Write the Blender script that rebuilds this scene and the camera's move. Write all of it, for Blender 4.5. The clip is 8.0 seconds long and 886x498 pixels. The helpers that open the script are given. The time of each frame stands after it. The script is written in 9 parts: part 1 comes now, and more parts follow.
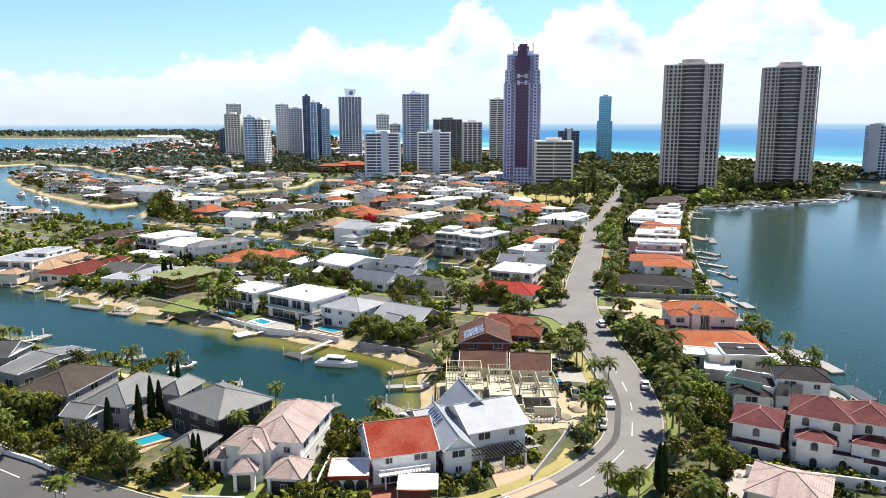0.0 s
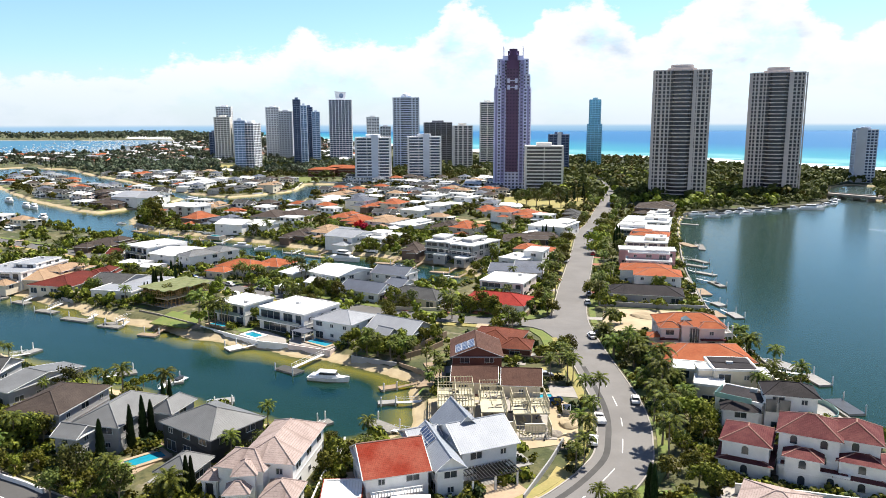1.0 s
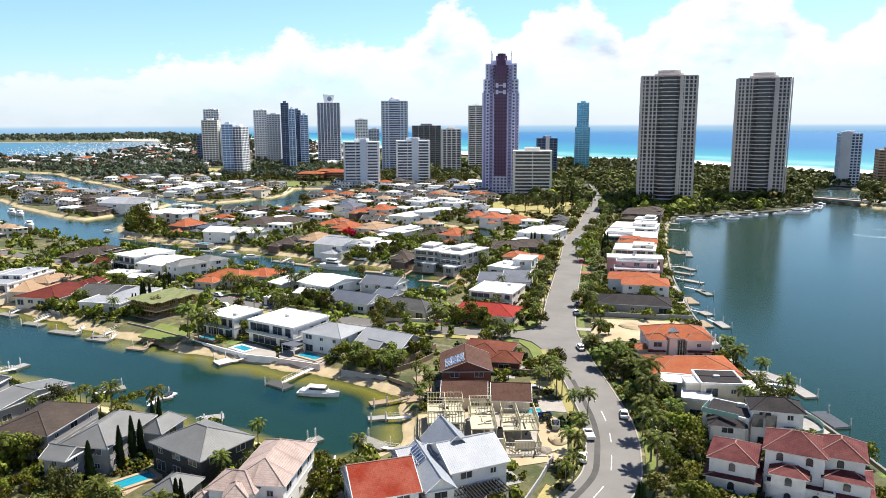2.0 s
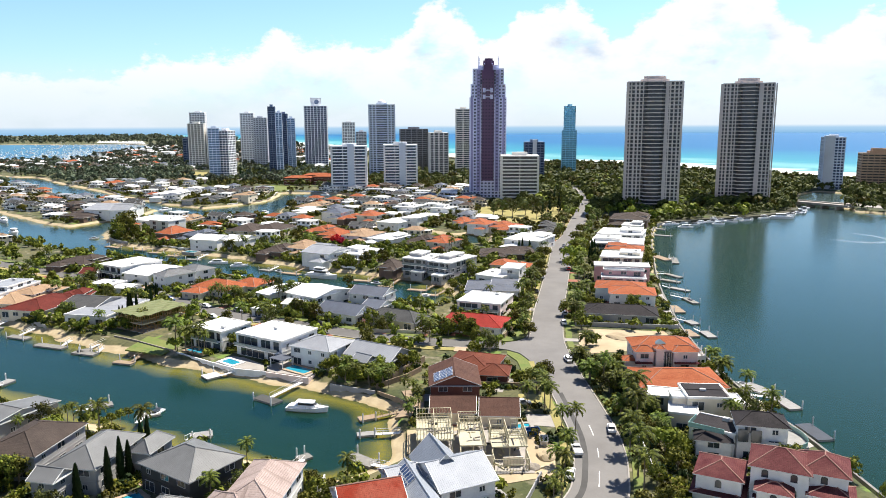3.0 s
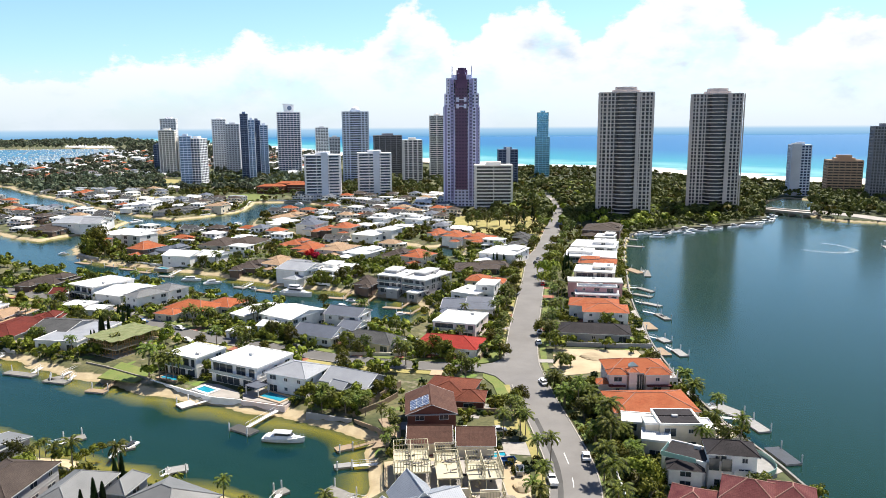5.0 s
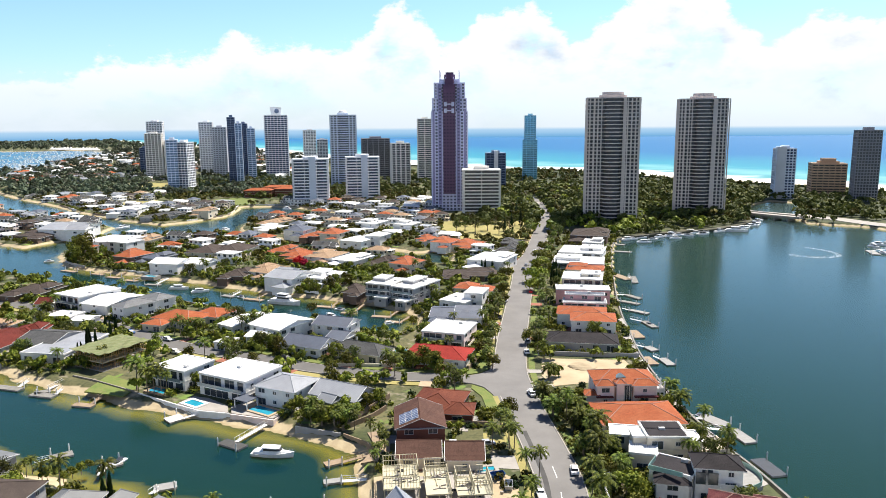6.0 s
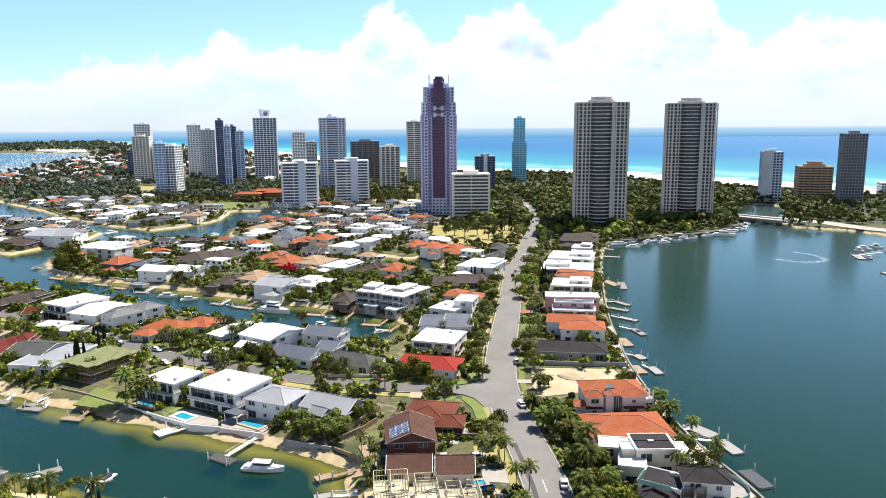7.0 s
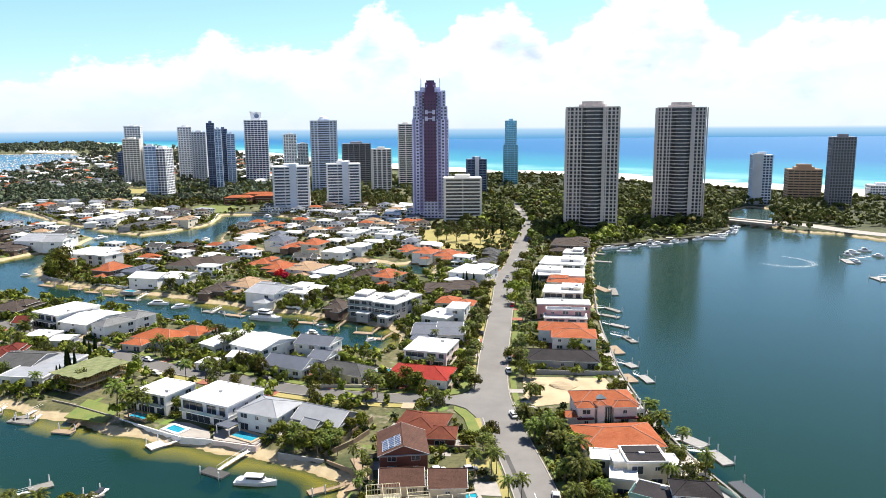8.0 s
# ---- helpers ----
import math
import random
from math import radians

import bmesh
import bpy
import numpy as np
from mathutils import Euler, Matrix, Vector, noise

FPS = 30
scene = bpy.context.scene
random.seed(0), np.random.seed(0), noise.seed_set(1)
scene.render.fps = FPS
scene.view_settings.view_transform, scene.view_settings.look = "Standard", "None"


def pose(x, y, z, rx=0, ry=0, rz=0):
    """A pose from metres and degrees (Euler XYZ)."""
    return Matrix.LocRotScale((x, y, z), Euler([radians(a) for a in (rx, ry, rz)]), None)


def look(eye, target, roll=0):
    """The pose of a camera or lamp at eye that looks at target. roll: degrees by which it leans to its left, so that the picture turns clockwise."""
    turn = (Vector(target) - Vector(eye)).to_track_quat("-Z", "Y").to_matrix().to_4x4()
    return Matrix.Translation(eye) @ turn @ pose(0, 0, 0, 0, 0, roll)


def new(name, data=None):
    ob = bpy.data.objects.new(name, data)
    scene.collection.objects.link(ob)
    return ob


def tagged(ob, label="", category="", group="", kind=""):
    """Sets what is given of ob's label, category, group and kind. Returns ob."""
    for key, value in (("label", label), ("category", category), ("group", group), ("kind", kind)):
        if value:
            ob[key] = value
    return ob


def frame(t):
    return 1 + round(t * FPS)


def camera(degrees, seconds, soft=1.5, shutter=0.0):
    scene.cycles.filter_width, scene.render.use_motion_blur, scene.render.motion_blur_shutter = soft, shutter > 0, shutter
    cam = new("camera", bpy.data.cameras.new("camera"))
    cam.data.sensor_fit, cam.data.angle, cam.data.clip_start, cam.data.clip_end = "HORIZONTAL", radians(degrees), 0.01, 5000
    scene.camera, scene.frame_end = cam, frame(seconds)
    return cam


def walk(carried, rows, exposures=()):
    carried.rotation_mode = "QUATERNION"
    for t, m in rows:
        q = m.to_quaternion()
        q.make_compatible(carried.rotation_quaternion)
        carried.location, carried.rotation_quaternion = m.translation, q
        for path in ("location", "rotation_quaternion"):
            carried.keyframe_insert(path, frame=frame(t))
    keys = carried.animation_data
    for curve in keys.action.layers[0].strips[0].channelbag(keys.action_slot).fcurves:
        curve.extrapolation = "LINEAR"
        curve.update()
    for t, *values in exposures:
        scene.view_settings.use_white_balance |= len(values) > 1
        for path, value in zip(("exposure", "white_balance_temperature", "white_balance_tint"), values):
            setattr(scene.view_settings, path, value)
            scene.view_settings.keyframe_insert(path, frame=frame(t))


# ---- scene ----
cam = camera(62.68, 8.0, soft=0.8)
# seconds, place, yaw, pitch, roll: the drone climbs straight up and turns slowly to the right
PATH = [
    (0.0, 0.000, 0.000, 60.096, 0.0000, -9.9285, -0.1201),
    (0.5, -0.070, -0.017, 61.885, -0.3535, -9.9101, -0.1315),
    (1.0, -0.135, -0.033, 63.669, -0.7490, -9.8875, -0.1467),
    (1.5, -0.196, -0.049, 65.447, -1.1802, -9.8615, -0.1651),
    (2.0, -0.251, -0.063, 67.221, -1.6406, -9.8331, -0.1861),
    (2.5, -0.302, -0.078, 68.991, -2.1236, -9.8028, -0.2090),
    (3.0, -0.347, -0.091, 70.755, -2.6227, -9.7717, -0.2333),
    (3.5, -0.388, -0.104, 72.514, -3.1315, -9.7404, -0.2582),
    (4.0, -0.424, -0.116, 74.268, -3.6434, -9.7099, -0.2833),
    (4.5, -0.455, -0.128, 76.018, -4.1520, -9.6808, -0.3079),
    (5.0, -0.481, -0.139, 77.763, -4.6508, -9.6542, -0.3314),
    (5.5, -0.502, -0.149, 79.502, -5.1332, -9.6306, -0.3531),
    (6.0, -0.519, -0.159, 81.237, -5.5928, -9.6110, -0.3726),
    (6.5, -0.530, -0.168, 82.967, -6.0230, -9.5962, -0.3891),
    (7.0, -0.537, -0.177, 84.692, -6.4174, -9.5870, -0.4020),
    (7.5, -0.538, -0.184, 86.412, -6.7696, -9.5842, -0.4108),
    (8.0, -0.535, -0.192, 88.127, -7.0729, -9.5887, -0.4148),
]
EXPOSURE = 0.03
walk(cam, [(t, pose(x, y, z, 90 + pitch, 0, yaw) @ pose(0, 0, 0, 0, 0, roll)) for t, x, y, z, yaw, pitch, roll in PATH],
     exposures=[(0.0, EXPOSURE), (6.0, EXPOSURE), (8.0, EXPOSURE + 0.08)])

# ---- world and sun ----
SUN_AZ, SUN_EL = 47.0, 59.0      # degrees clockwise from straight ahead, and above the horizon
world = bpy.data.worlds.new("sky")
scene.world = world
world.use_nodes = True
wn, wl = world.node_tree.nodes, world.node_tree.links
wn.clear()


def wnode(kind, **values):
    n = wn.new(kind)
    for key, v in values.items():
        n.inputs[int(key[1:])].default_value = v
    return n


def wmath(op, a, b=0.0, c=0.0):
    n = wn.new("ShaderNodeMath")
    n.operation = op
    for i, v in enumerate((a, b, c)):
        if isinstance(v, (int, float)):
            n.inputs[i].default_value = v
        else:
            wl.new(v, n.inputs[i])
    return n.outputs[0]


def wmix(fac, a, b):
    n = wn.new("ShaderNodeMix")
    n.data_type = "RGBA"
    for i, v in ((0, fac), (6, a), (7, b)):
        if isinstance(v, (int, float, tuple)):
            n.inputs[i].default_value = v
        else:
            wl.new(v, n.inputs[i])
    return n.outputs[2]


def wstep(v, lo, hi):
    n = wn.new("ShaderNodeMapRange")
    n.interpolation_type = "SMOOTHSTEP"
    wl.new(v, n.inputs[0])
    n.inputs[1].default_value, n.inputs[2].default_value = lo, hi
    return n.outputs[0]


sky = wn.new("ShaderNodeTexSky")
sky.sky_type, sky.sun_disc = "NISHITA", False
sky.sun_elevation, sky.sun_rotation = radians(SUN_EL), radians(SUN_AZ)
sky.air_density, sky.dust_density, sky.ozone_density = 1.0, 0.6, 2.0
way = wn.new("ShaderNodeTexCoord").outputs["Generated"]
xyz = wn.new("ShaderNodeSeparateXYZ")
wl.new(way, xyz.inputs[0])
azim = wmath("ARCTAN2", xyz.outputs[0], xyz.outputs[1])
elev = wmath("ARCSINE", xyz.outputs[2])
# cumulus bank: its top along the horizon as a smooth profile, frayed by noise; out of view behind, it is added cloud,
# raised to brighten shaded fronts
bank = wn.new("ShaderNodeFloatCurve")
prof = [(-3.1, 0.3), (-1.7, 0.26), (-1.1, 0.10), (-0.8, 0.05), (-0.577, 0.048), (-0.472, 0.055), (-0.396, 0.062), (-0.383, 0.048), (-0.371, 0.055), (-0.352, 0.068), (-0.326, 0.081), (-0.259, 0.083), (-0.204, 0.091),
        (-0.189, 0.11), (-0.171, 0.128), (-0.153, 0.117), (-0.125, 0.101), (-0.103, 0.107), (-0.044, 0.102), (-0.007, 0.118), (0.012, 0.141), (0.031, 0.16), (0.057, 0.161),
        (0.076, 0.129), (0.092, 0.102), (0.117, 0.104), (0.135, 0.136), (0.153, 0.149), (0.223, 0.15), (0.253, 0.13), (0.27, 0.099), (0.289, 0.114), (0.323, 0.148),
        (0.343, 0.165), (0.43, 0.165), (0.46, 0.135), (0.493, 0.115), (0.507, 0.086), (0.522, 0.088), (0.535, 0.118), (0.566, 0.126), (0.621, 0.123), (0.9, 0.11), (1.3, 0.14), (1.8, 0.26), (3.1, 0.3)]
curve = bank.mapping.curves[0]
while len(curve.points) < len(prof):
    curve.points.new(0.5, 0.5)
for p, (a, e) in zip(curve.points, prof):
    p.location = ((a + math.pi) / (2 * math.pi), e)
bank.mapping.update()
bank.inputs[0].default_value = 1.0
wl.new(wmath("MULTIPLY_ADD", azim, 1 / (2 * math.pi), 0.5), bank.inputs[1])
flat_way = wn.new("ShaderNodeCombineXYZ")
wl.new(azim, flat_way.inputs[0])
wl.new(wmath("MULTIPLY", elev, 1.7), flat_way.inputs[1])


def puff(scale, detail, rough):
    n = wn.new("ShaderNodeTexNoise")
    wl.new(flat_way.outputs[0], n.inputs["Vector"])
    n.inputs["Scale"].default_value, n.inputs["Detail"].default_value, n.inputs["Roughness"].default_value = scale, detail, rough
    return n.outputs[0]


big = puff(26, 9, 0.62)
over = wmath("SUBTRACT", wmath("ADD", bank.outputs[0], wmath("MULTIPLY_ADD", big, 0.075, -0.036)), elev)
cloud = wmath("MULTIPLY", wstep(over, -0.003, 0.011), wmath("MULTIPLY_ADD", wstep(elev, 0.0, 0.08), 0.45, 0.55))
gap = wmath("MULTIPLY", wstep(puff(8, 6, 0.6), 0.44, 0.62), wstep(over, 0.025, 0.06))
cloud = wmath("MULTIPLY", cloud, wmath("MULTIPLY_ADD", gap, -0.8, 1.0))
high = wmath("MULTIPLY", wstep(puff(3, 7, 0.6), 0.5, 0.75), wstep(elev, 0.2, 0.6))
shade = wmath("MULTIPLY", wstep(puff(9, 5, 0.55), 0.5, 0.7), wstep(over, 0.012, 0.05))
white = wmix(shade, (9.2, 9.3, 9.5, 1), (5.7, 6.5, 7.7, 1))
tinted = wn.new("ShaderNodeMix")
tinted.data_type, tinted.blend_type = "RGBA", "MULTIPLY"
tinted.inputs[0].default_value = 1.0
wl.new(sky.outputs[0], tinted.inputs[6])
# the unseen high sky is dimmed to deepen the shadows
wl.new(wmix(wstep(elev, 0.25, 0.6), (1.22, 1.50, 1.76, 1), (0.54, 0.65, 0.84, 1)), tinted.inputs[7])
lit = wmix(wmath("MAXIMUM", wmath("MULTIPLY", cloud, 0.96), wmath("MULTIPLY", high, 0.12)), tinted.outputs[2], white)
haze = wmix(wmath("MULTIPLY", wstep(elev, 0.09, -0.01), 0.72), lit, (7.2, 8.15, 9.3, 1))
# far sea backdrop, coloured paler towards the horizon as haze
far_sea = wmix(wstep(elev, -0.0065, -0.0015), wmix(wstep(elev, -0.018, -0.005), (1.2, 3.6, 6.4, 1), (3.8, 5.9, 8.0, 1)), haze)
back = wn.new("ShaderNodeBackground")
back.inputs[1].default_value = 0.11
wl.new(far_sea, back.inputs[0])
wl.new(back.outputs[0], wn.new("ShaderNodeOutputWorld").inputs[0])

sun = new("sun", bpy.data.lights.new("sun", "SUN"))
sun.data.energy, sun.data.angle, sun.data.color = 8.7, radians(0.6), (1.0, 0.93, 0.82)
sd = Vector((math.sin(radians(SUN_AZ)) * math.cos(radians(SUN_EL)), math.cos(radians(SUN_AZ)) * math.cos(radians(SUN_EL)), math.sin(radians(SUN_EL))))
sun.matrix_world = look(sd * 500, (0, 0, 0))

# ---- materials ----


def material(name, colour, second=None, rough=0.7, scale=0.4, grain=6.0, bump=0.15, metal=0.0, stain=0.12, ribs=None, tiles=None, spec=0.5):
    """A surface with large patches between two colours, a fine grain, relief, and ribs or tile courses along the mesh's own UV metres."""
    m = bpy.data.materials.new(name)
    m.use_nodes = True
    nt = m.node_tree
    ns, ln = nt.nodes, nt.links
    bsdf = ns["Principled BSDF"]
    second = second or tuple(c * 0.72 for c in colour)
    co = ns.new("ShaderNodeNewGeometry").outputs["Position"]
    inf = ns.new("ShaderNodeObjectInfo")
    n1, n2 = ns.new("ShaderNodeTexNoise"), ns.new("ShaderNodeTexNoise")
    for n, s, d in ((n1, scale, 5), (n2, grain, 3)):
        ln.new(co, n.inputs["Vector"])
        n.inputs["Scale"].default_value, n.inputs["Detail"].default_value = s, d
        n.inputs["Roughness"].default_value = 0.62
    ramp = ns.new("ShaderNodeMapRange")
    ln.new(n1.outputs[0], ramp.inputs[0])
    ramp.inputs[1].default_value, ramp.inputs[2].default_value = 0.36, 0.7
    mix = ns.new("ShaderNodeMix")
    mix.data_type = "RGBA"
    ln.new(ramp.outputs[0], mix.inputs[0])
    mix.inputs[6].default_value, mix.inputs[7].default_value = (*colour, 1), (*second, 1)
    hsv = ns.new("ShaderNodeHueSaturation")
    ln.new(mix.outputs[2], hsv.inputs["Color"])
    val = ns.new("ShaderNodeMath")
    val.operation = "MULTIPLY_ADD"
    ln.new(n2.outputs[0], val.inputs[0])
    val.inputs[1].default_value, val.inputs[2].default_value = stain * 2, 1 - stain
    val2 = ns.new("ShaderNodeMath")
    val2.operation = "MULTIPLY_ADD"
    ln.new(inf.outputs["Random"], val2.inputs[0])
    val2.inputs[1].default_value = 0.10
    ln.new(val.outputs[0], val2.inputs[2])
    ln.new(val2.outputs[0], hsv.inputs["Value"])
    height = n2.outputs[0]
    out = hsv.outputs[0]
    if ribs or tiles:
        uv = ns.new("ShaderNodeUVMap")
        uv.uv_map = "metres"
        sep = ns.new("ShaderNodeSeparateXYZ")
        ln.new(uv.outputs[0], sep.inputs[0])

        def saw(socket, step, sharp):
            a = ns.new("ShaderNodeMath")
            a.operation = "DIVIDE"
            ln.new(socket, a.inputs[0])
            a.inputs[1].default_value = step
            b = ns.new("ShaderNodeMath")
            b.operation = "FRACT"
            ln.new(a.outputs[0], b.inputs[0])
            c = ns.new("ShaderNodeMapRange")
            ln.new(b.outputs[0], c.inputs[0])
            c.inputs[1].default_value, c.inputs[2].default_value = 1 - sharp, 1.0
            return c.outputs[0]

        groove = saw(sep.outputs[0], ribs or tiles[0], 0.22)
        if tiles:
            g2 = saw(sep.outputs[1], tiles[1], 0.3)
            mx = ns.new("ShaderNodeMath")
            mx.operation = "MAXIMUM"
            ln.new(groove, mx.inputs[0])
            ln.new(g2, mx.inputs[1])
            groove = mx.outputs[0]
        # colour multiplied darker along the grooves
        groove_tint = ns.new("ShaderNodeMix")
        groove_tint.data_type = "RGBA"
        groove_tint.blend_type = "MULTIPLY"
        ln.new(groove, groove_tint.inputs[0])
        ln.new(out, groove_tint.inputs[6])
        groove_tint.inputs[7].default_value = (0.68, 0.66, 0.64, 1)
        out = groove_tint.outputs[2]
        inv = ns.new("ShaderNodeMath")
        inv.operation = "MULTIPLY_ADD"
        ln.new(groove, inv.inputs[0])
        inv.inputs[1].default_value = -1.5
        ln.new(n2.outputs[0], inv.inputs[2])
        height = inv.outputs[0]
    ln.new(out, bsdf.inputs["Base Color"])
    bp = ns.new("ShaderNodeBump")
    bp.inputs["Strength"].default_value, bp.inputs["Distance"].default_value = bump, 0.06
    ln.new(height, bp.inputs["Height"])
    ln.new(bp.outputs[0], bsdf.inputs["Normal"])
    rr = ns.new("ShaderNodeMath")
    rr.operation = "MULTIPLY_ADD"
    ln.new(n1.outputs[0], rr.inputs[0])
    rr.inputs[1].default_value, rr.inputs[2].default_value = 0.2, rough - 0.1
    ln.new(rr.outputs[0], bsdf.inputs["Roughness"])
    bsdf.inputs["Metallic"].default_value = metal
    bsdf.inputs["Specular IOR Level"].default_value = spec
    return m


M = {}
ROOFS = {  # name: colour, second colour, ribs or tiles
    "white_metal": ((0.82, 0.82, 0.81), (0.66, 0.67, 0.67), 0.5, None), "pale_metal": ((0.29, 0.305, 0.33), (0.235, 0.245, 0.27), 0.45, None),
    "grey_metal": ((0.165, 0.17, 0.172), (0.125, 0.128, 0.13), 0.45, None), "slate_metal": ((0.1, 0.115, 0.15), (0.08, 0.09, 0.115), 0.45, None),
    "blue_metal": ((0.265, 0.29, 0.335), (0.225, 0.25, 0.29), 0.4, None),
    "grey_tile": ((0.085, 0.086, 0.087), (0.06, 0.061, 0.063), None, (0.3, 0.36)), "dark_tile": ((0.032, 0.028, 0.031), (0.022, 0.02, 0.022), None, (0.3, 0.36)),
    "brown_tile": ((0.075, 0.058, 0.05), (0.05, 0.04, 0.035), None, (0.3, 0.36)), "choc_tile": ((0.1, 0.05, 0.037), (0.07, 0.037, 0.028), None, (0.3, 0.36)),
    "redbrown_tile": ((0.15, 0.044, 0.024), (0.095, 0.028, 0.017), None, (0.3, 0.36)), "terracotta": ((0.34, 0.105, 0.044), (0.28, 0.072, 0.028), None, (0.3, 0.36)),
    "red_tile": ((0.13, 0.025, 0.017), (0.09, 0.02, 0.015), None, (0.3, 0.36)), "bright_red": ((0.30, 0.03, 0.022), (0.22, 0.024, 0.018), None, (0.3, 0.36)),
    # burgundy's paler second colour paints in the highlights on its tiles
    "rust_tile": ((0.22, 0.022, 0.008), (0.30, 0.085, 0.055), None, (0.3, 0.36)), "burgundy_tile": ((0.075, 0.014, 0.018), (0.15, 0.055, 0.052), None, (0.3, 0.36)),
    "pink_tile": ((0.37, 0.295, 0.27), (0.30, 0.235, 0.215), None, (4.5, 0.42)), "beige_tile": ((0.36, 0.245, 0.155), (0.29, 0.2, 0.13), None, (0.3, 0.36)),
}
for key, (c1, c2, rb, tl) in ROOFS.items():
    M[key] = material(key, c1, c2, rough=0.5 if rb else 0.8, scale=0.25, grain=6.0 if rb else 2.4, ribs=rb, tiles=tl, bump=0.4, stain=0.12 if rb else 0.38, spec=0.3 if rb else 0.15)
WALLS = {"white": (0.80, 0.79, 0.77), "cream": (0.68, 0.61, 0.49), "grey": (0.33, 0.33, 0.335), "pinkish": (0.62, 0.36, 0.36), "blush": (0.78, 0.66, 0.62),
         "brown": (0.15, 0.10, 0.075), "brick": (0.14, 0.05, 0.034), "charcoal": (0.05, 0.05, 0.052)}
for key, c in WALLS.items():
    M["wall_" + key] = material("wall_" + key, c, tuple(v * 0.86 for v in c), rough=0.8, scale=0.5, grain=9, bump=0.08, stain=0.08)
M["frame"] = material("window_frame", (0.55, 0.55, 0.55), rough=0.5)
M["glass"] = material("window_glass", (0.03, 0.04, 0.05), (0.05, 0.06, 0.075), rough=0.14, scale=0.15, grain=0.6, bump=0.0, spec=0.8)
M["trim"] = material("white_trim", (0.78, 0.77, 0.75), rough=0.6)
M["asphalt"] = material("asphalt", (0.185, 0.177, 0.17), (0.15, 0.143, 0.138), rough=0.9, scale=0.09, grain=3.0, bump=0.12, stain=0.12)
M["patch"] = material("asphalt_patch", (0.07, 0.068, 0.066), rough=0.9, scale=0.2, grain=5)
M["dark_asphalt"] = material("dark_asphalt", (0.085, 0.083, 0.082), (0.065, 0.064, 0.063), rough=0.9, scale=0.09, grain=3.0, bump=0.12, stain=0.12)
M["side_asphalt"] = material("side_asphalt", (0.125, 0.12, 0.115), (0.10, 0.096, 0.092), rough=0.9, scale=0.09, grain=3.0, bump=0.12, stain=0.12)
M["paint"] = material("road_paint", (0.8, 0.8, 0.78), rough=0.7, stain=0.2, grain=4)
M["concrete"] = material("concrete", (0.34, 0.315, 0.285), (0.27, 0.25, 0.23), rough=0.85, scale=0.3, grain=5)
M["paving"] = material("paving", (0.40, 0.30, 0.20), (0.32, 0.24, 0.165), rough=0.85, scale=0.5, grain=5)
M["terra_paving"] = material("terra_paving", (0.28, 0.10, 0.06), (0.22, 0.08, 0.05), rough=0.85, scale=0.5, grain=5)
M["lawn"] = material("lawn", (0.10, 0.145, 0.028), (0.17, 0.175, 0.05), rough=0.95, scale=0.2, grain=2.5, stain=0.3, bump=0.4)
M["dry_lawn"] = material("dry_lawn", (0.24, 0.22, 0.065), (0.33, 0.27, 0.11), rough=0.95, scale=0.12, grain=1.5, stain=0.25, bump=0.4)
M["sand"] = material("sand", (0.42, 0.34, 0.22), (0.33, 0.26, 0.165), rough=0.95, scale=0.15, grain=1.2, stain=0.15, bump=0.3)
M["timber"] = material("timber", (0.30, 0.22, 0.14), (0.22, 0.16, 0.11), rough=0.8, scale=0.8, grain=7)
M["grey_deck"] = material("weathered_deck", (0.22, 0.21, 0.19), (0.15, 0.145, 0.135), rough=0.85, scale=0.8, grain=7)
M["dark_deck"] = material("dark_deck", (0.06, 0.06, 0.058), (0.045, 0.045, 0.043), rough=0.85, scale=0.8, grain=7)
M["white_deck"] = material("white_deck", (0.55, 0.53, 0.5), (0.45, 0.43, 0.41), rough=0.8, scale=0.8, grain=7)
M["pale_deck"] = material("pale_deck", (0.27, 0.265, 0.255), (0.21, 0.207, 0.2), rough=0.8, scale=0.8, grain=7)
M["pine"] = material("pine_stud", (0.50, 0.45, 0.32), (0.42, 0.39, 0.27), rough=0.8, scale=0.7, grain=5)
M["raw_timber"] = material("raw_timber", (0.50, 0.30, 0.13), (0.42, 0.25, 0.11), rough=0.8, scale=0.7, grain=5)
M["boat_white"] = material("gelcoat", (0.82, 0.82, 0.82), rough=0.28, scale=0.3, grain=3, stain=0.04)
M["dark_trim"] = material("dark_trim", (0.03, 0.032, 0.036), rough=0.4)
M["pool_water"] = material("pool_water", (0.015, 0.22, 0.32), (0.02, 0.28, 0.38), rough=0.08, scale=0.5, grain=1.5, bump=0.15)
M["ridge"] = material("ridge_mortar", (0.34, 0.19, 0.15), rough=0.9, grain=3, stain=0.3)
M["solar"] = material("solar_cell", (0.02, 0.035, 0.09), (0.035, 0.055, 0.12), rough=0.3, scale=0.6, grain=6, bump=0, spec=0.9)
M["bark"] = material("bark", (0.24, 0.19, 0.14), rough=0.95, scale=1.5, grain=9)
M["bay"] = material("bay_water", (0.045, 0.14, 0.23), (0.06, 0.17, 0.26), rough=0.6, scale=0.004, grain=0.02, bump=0.0, stain=0.1, spec=0.15)
M["rubber"] = material("rubber", (0.02, 0.02, 0.02), rough=0.8)
M["tarp"] = material("green_scaffold_net", (0.13, 0.16, 0.06), (0.20, 0.20, 0.10), rough=0.9, scale=0.5, grain=2.0, stain=0.3)
M["shore_rock"] = material("shore_rock", (0.05, 0.055, 0.03), (0.10, 0.09, 0.065), rough=0.95, scale=0.25, grain=1.2, stain=0.3, bump=0.5)
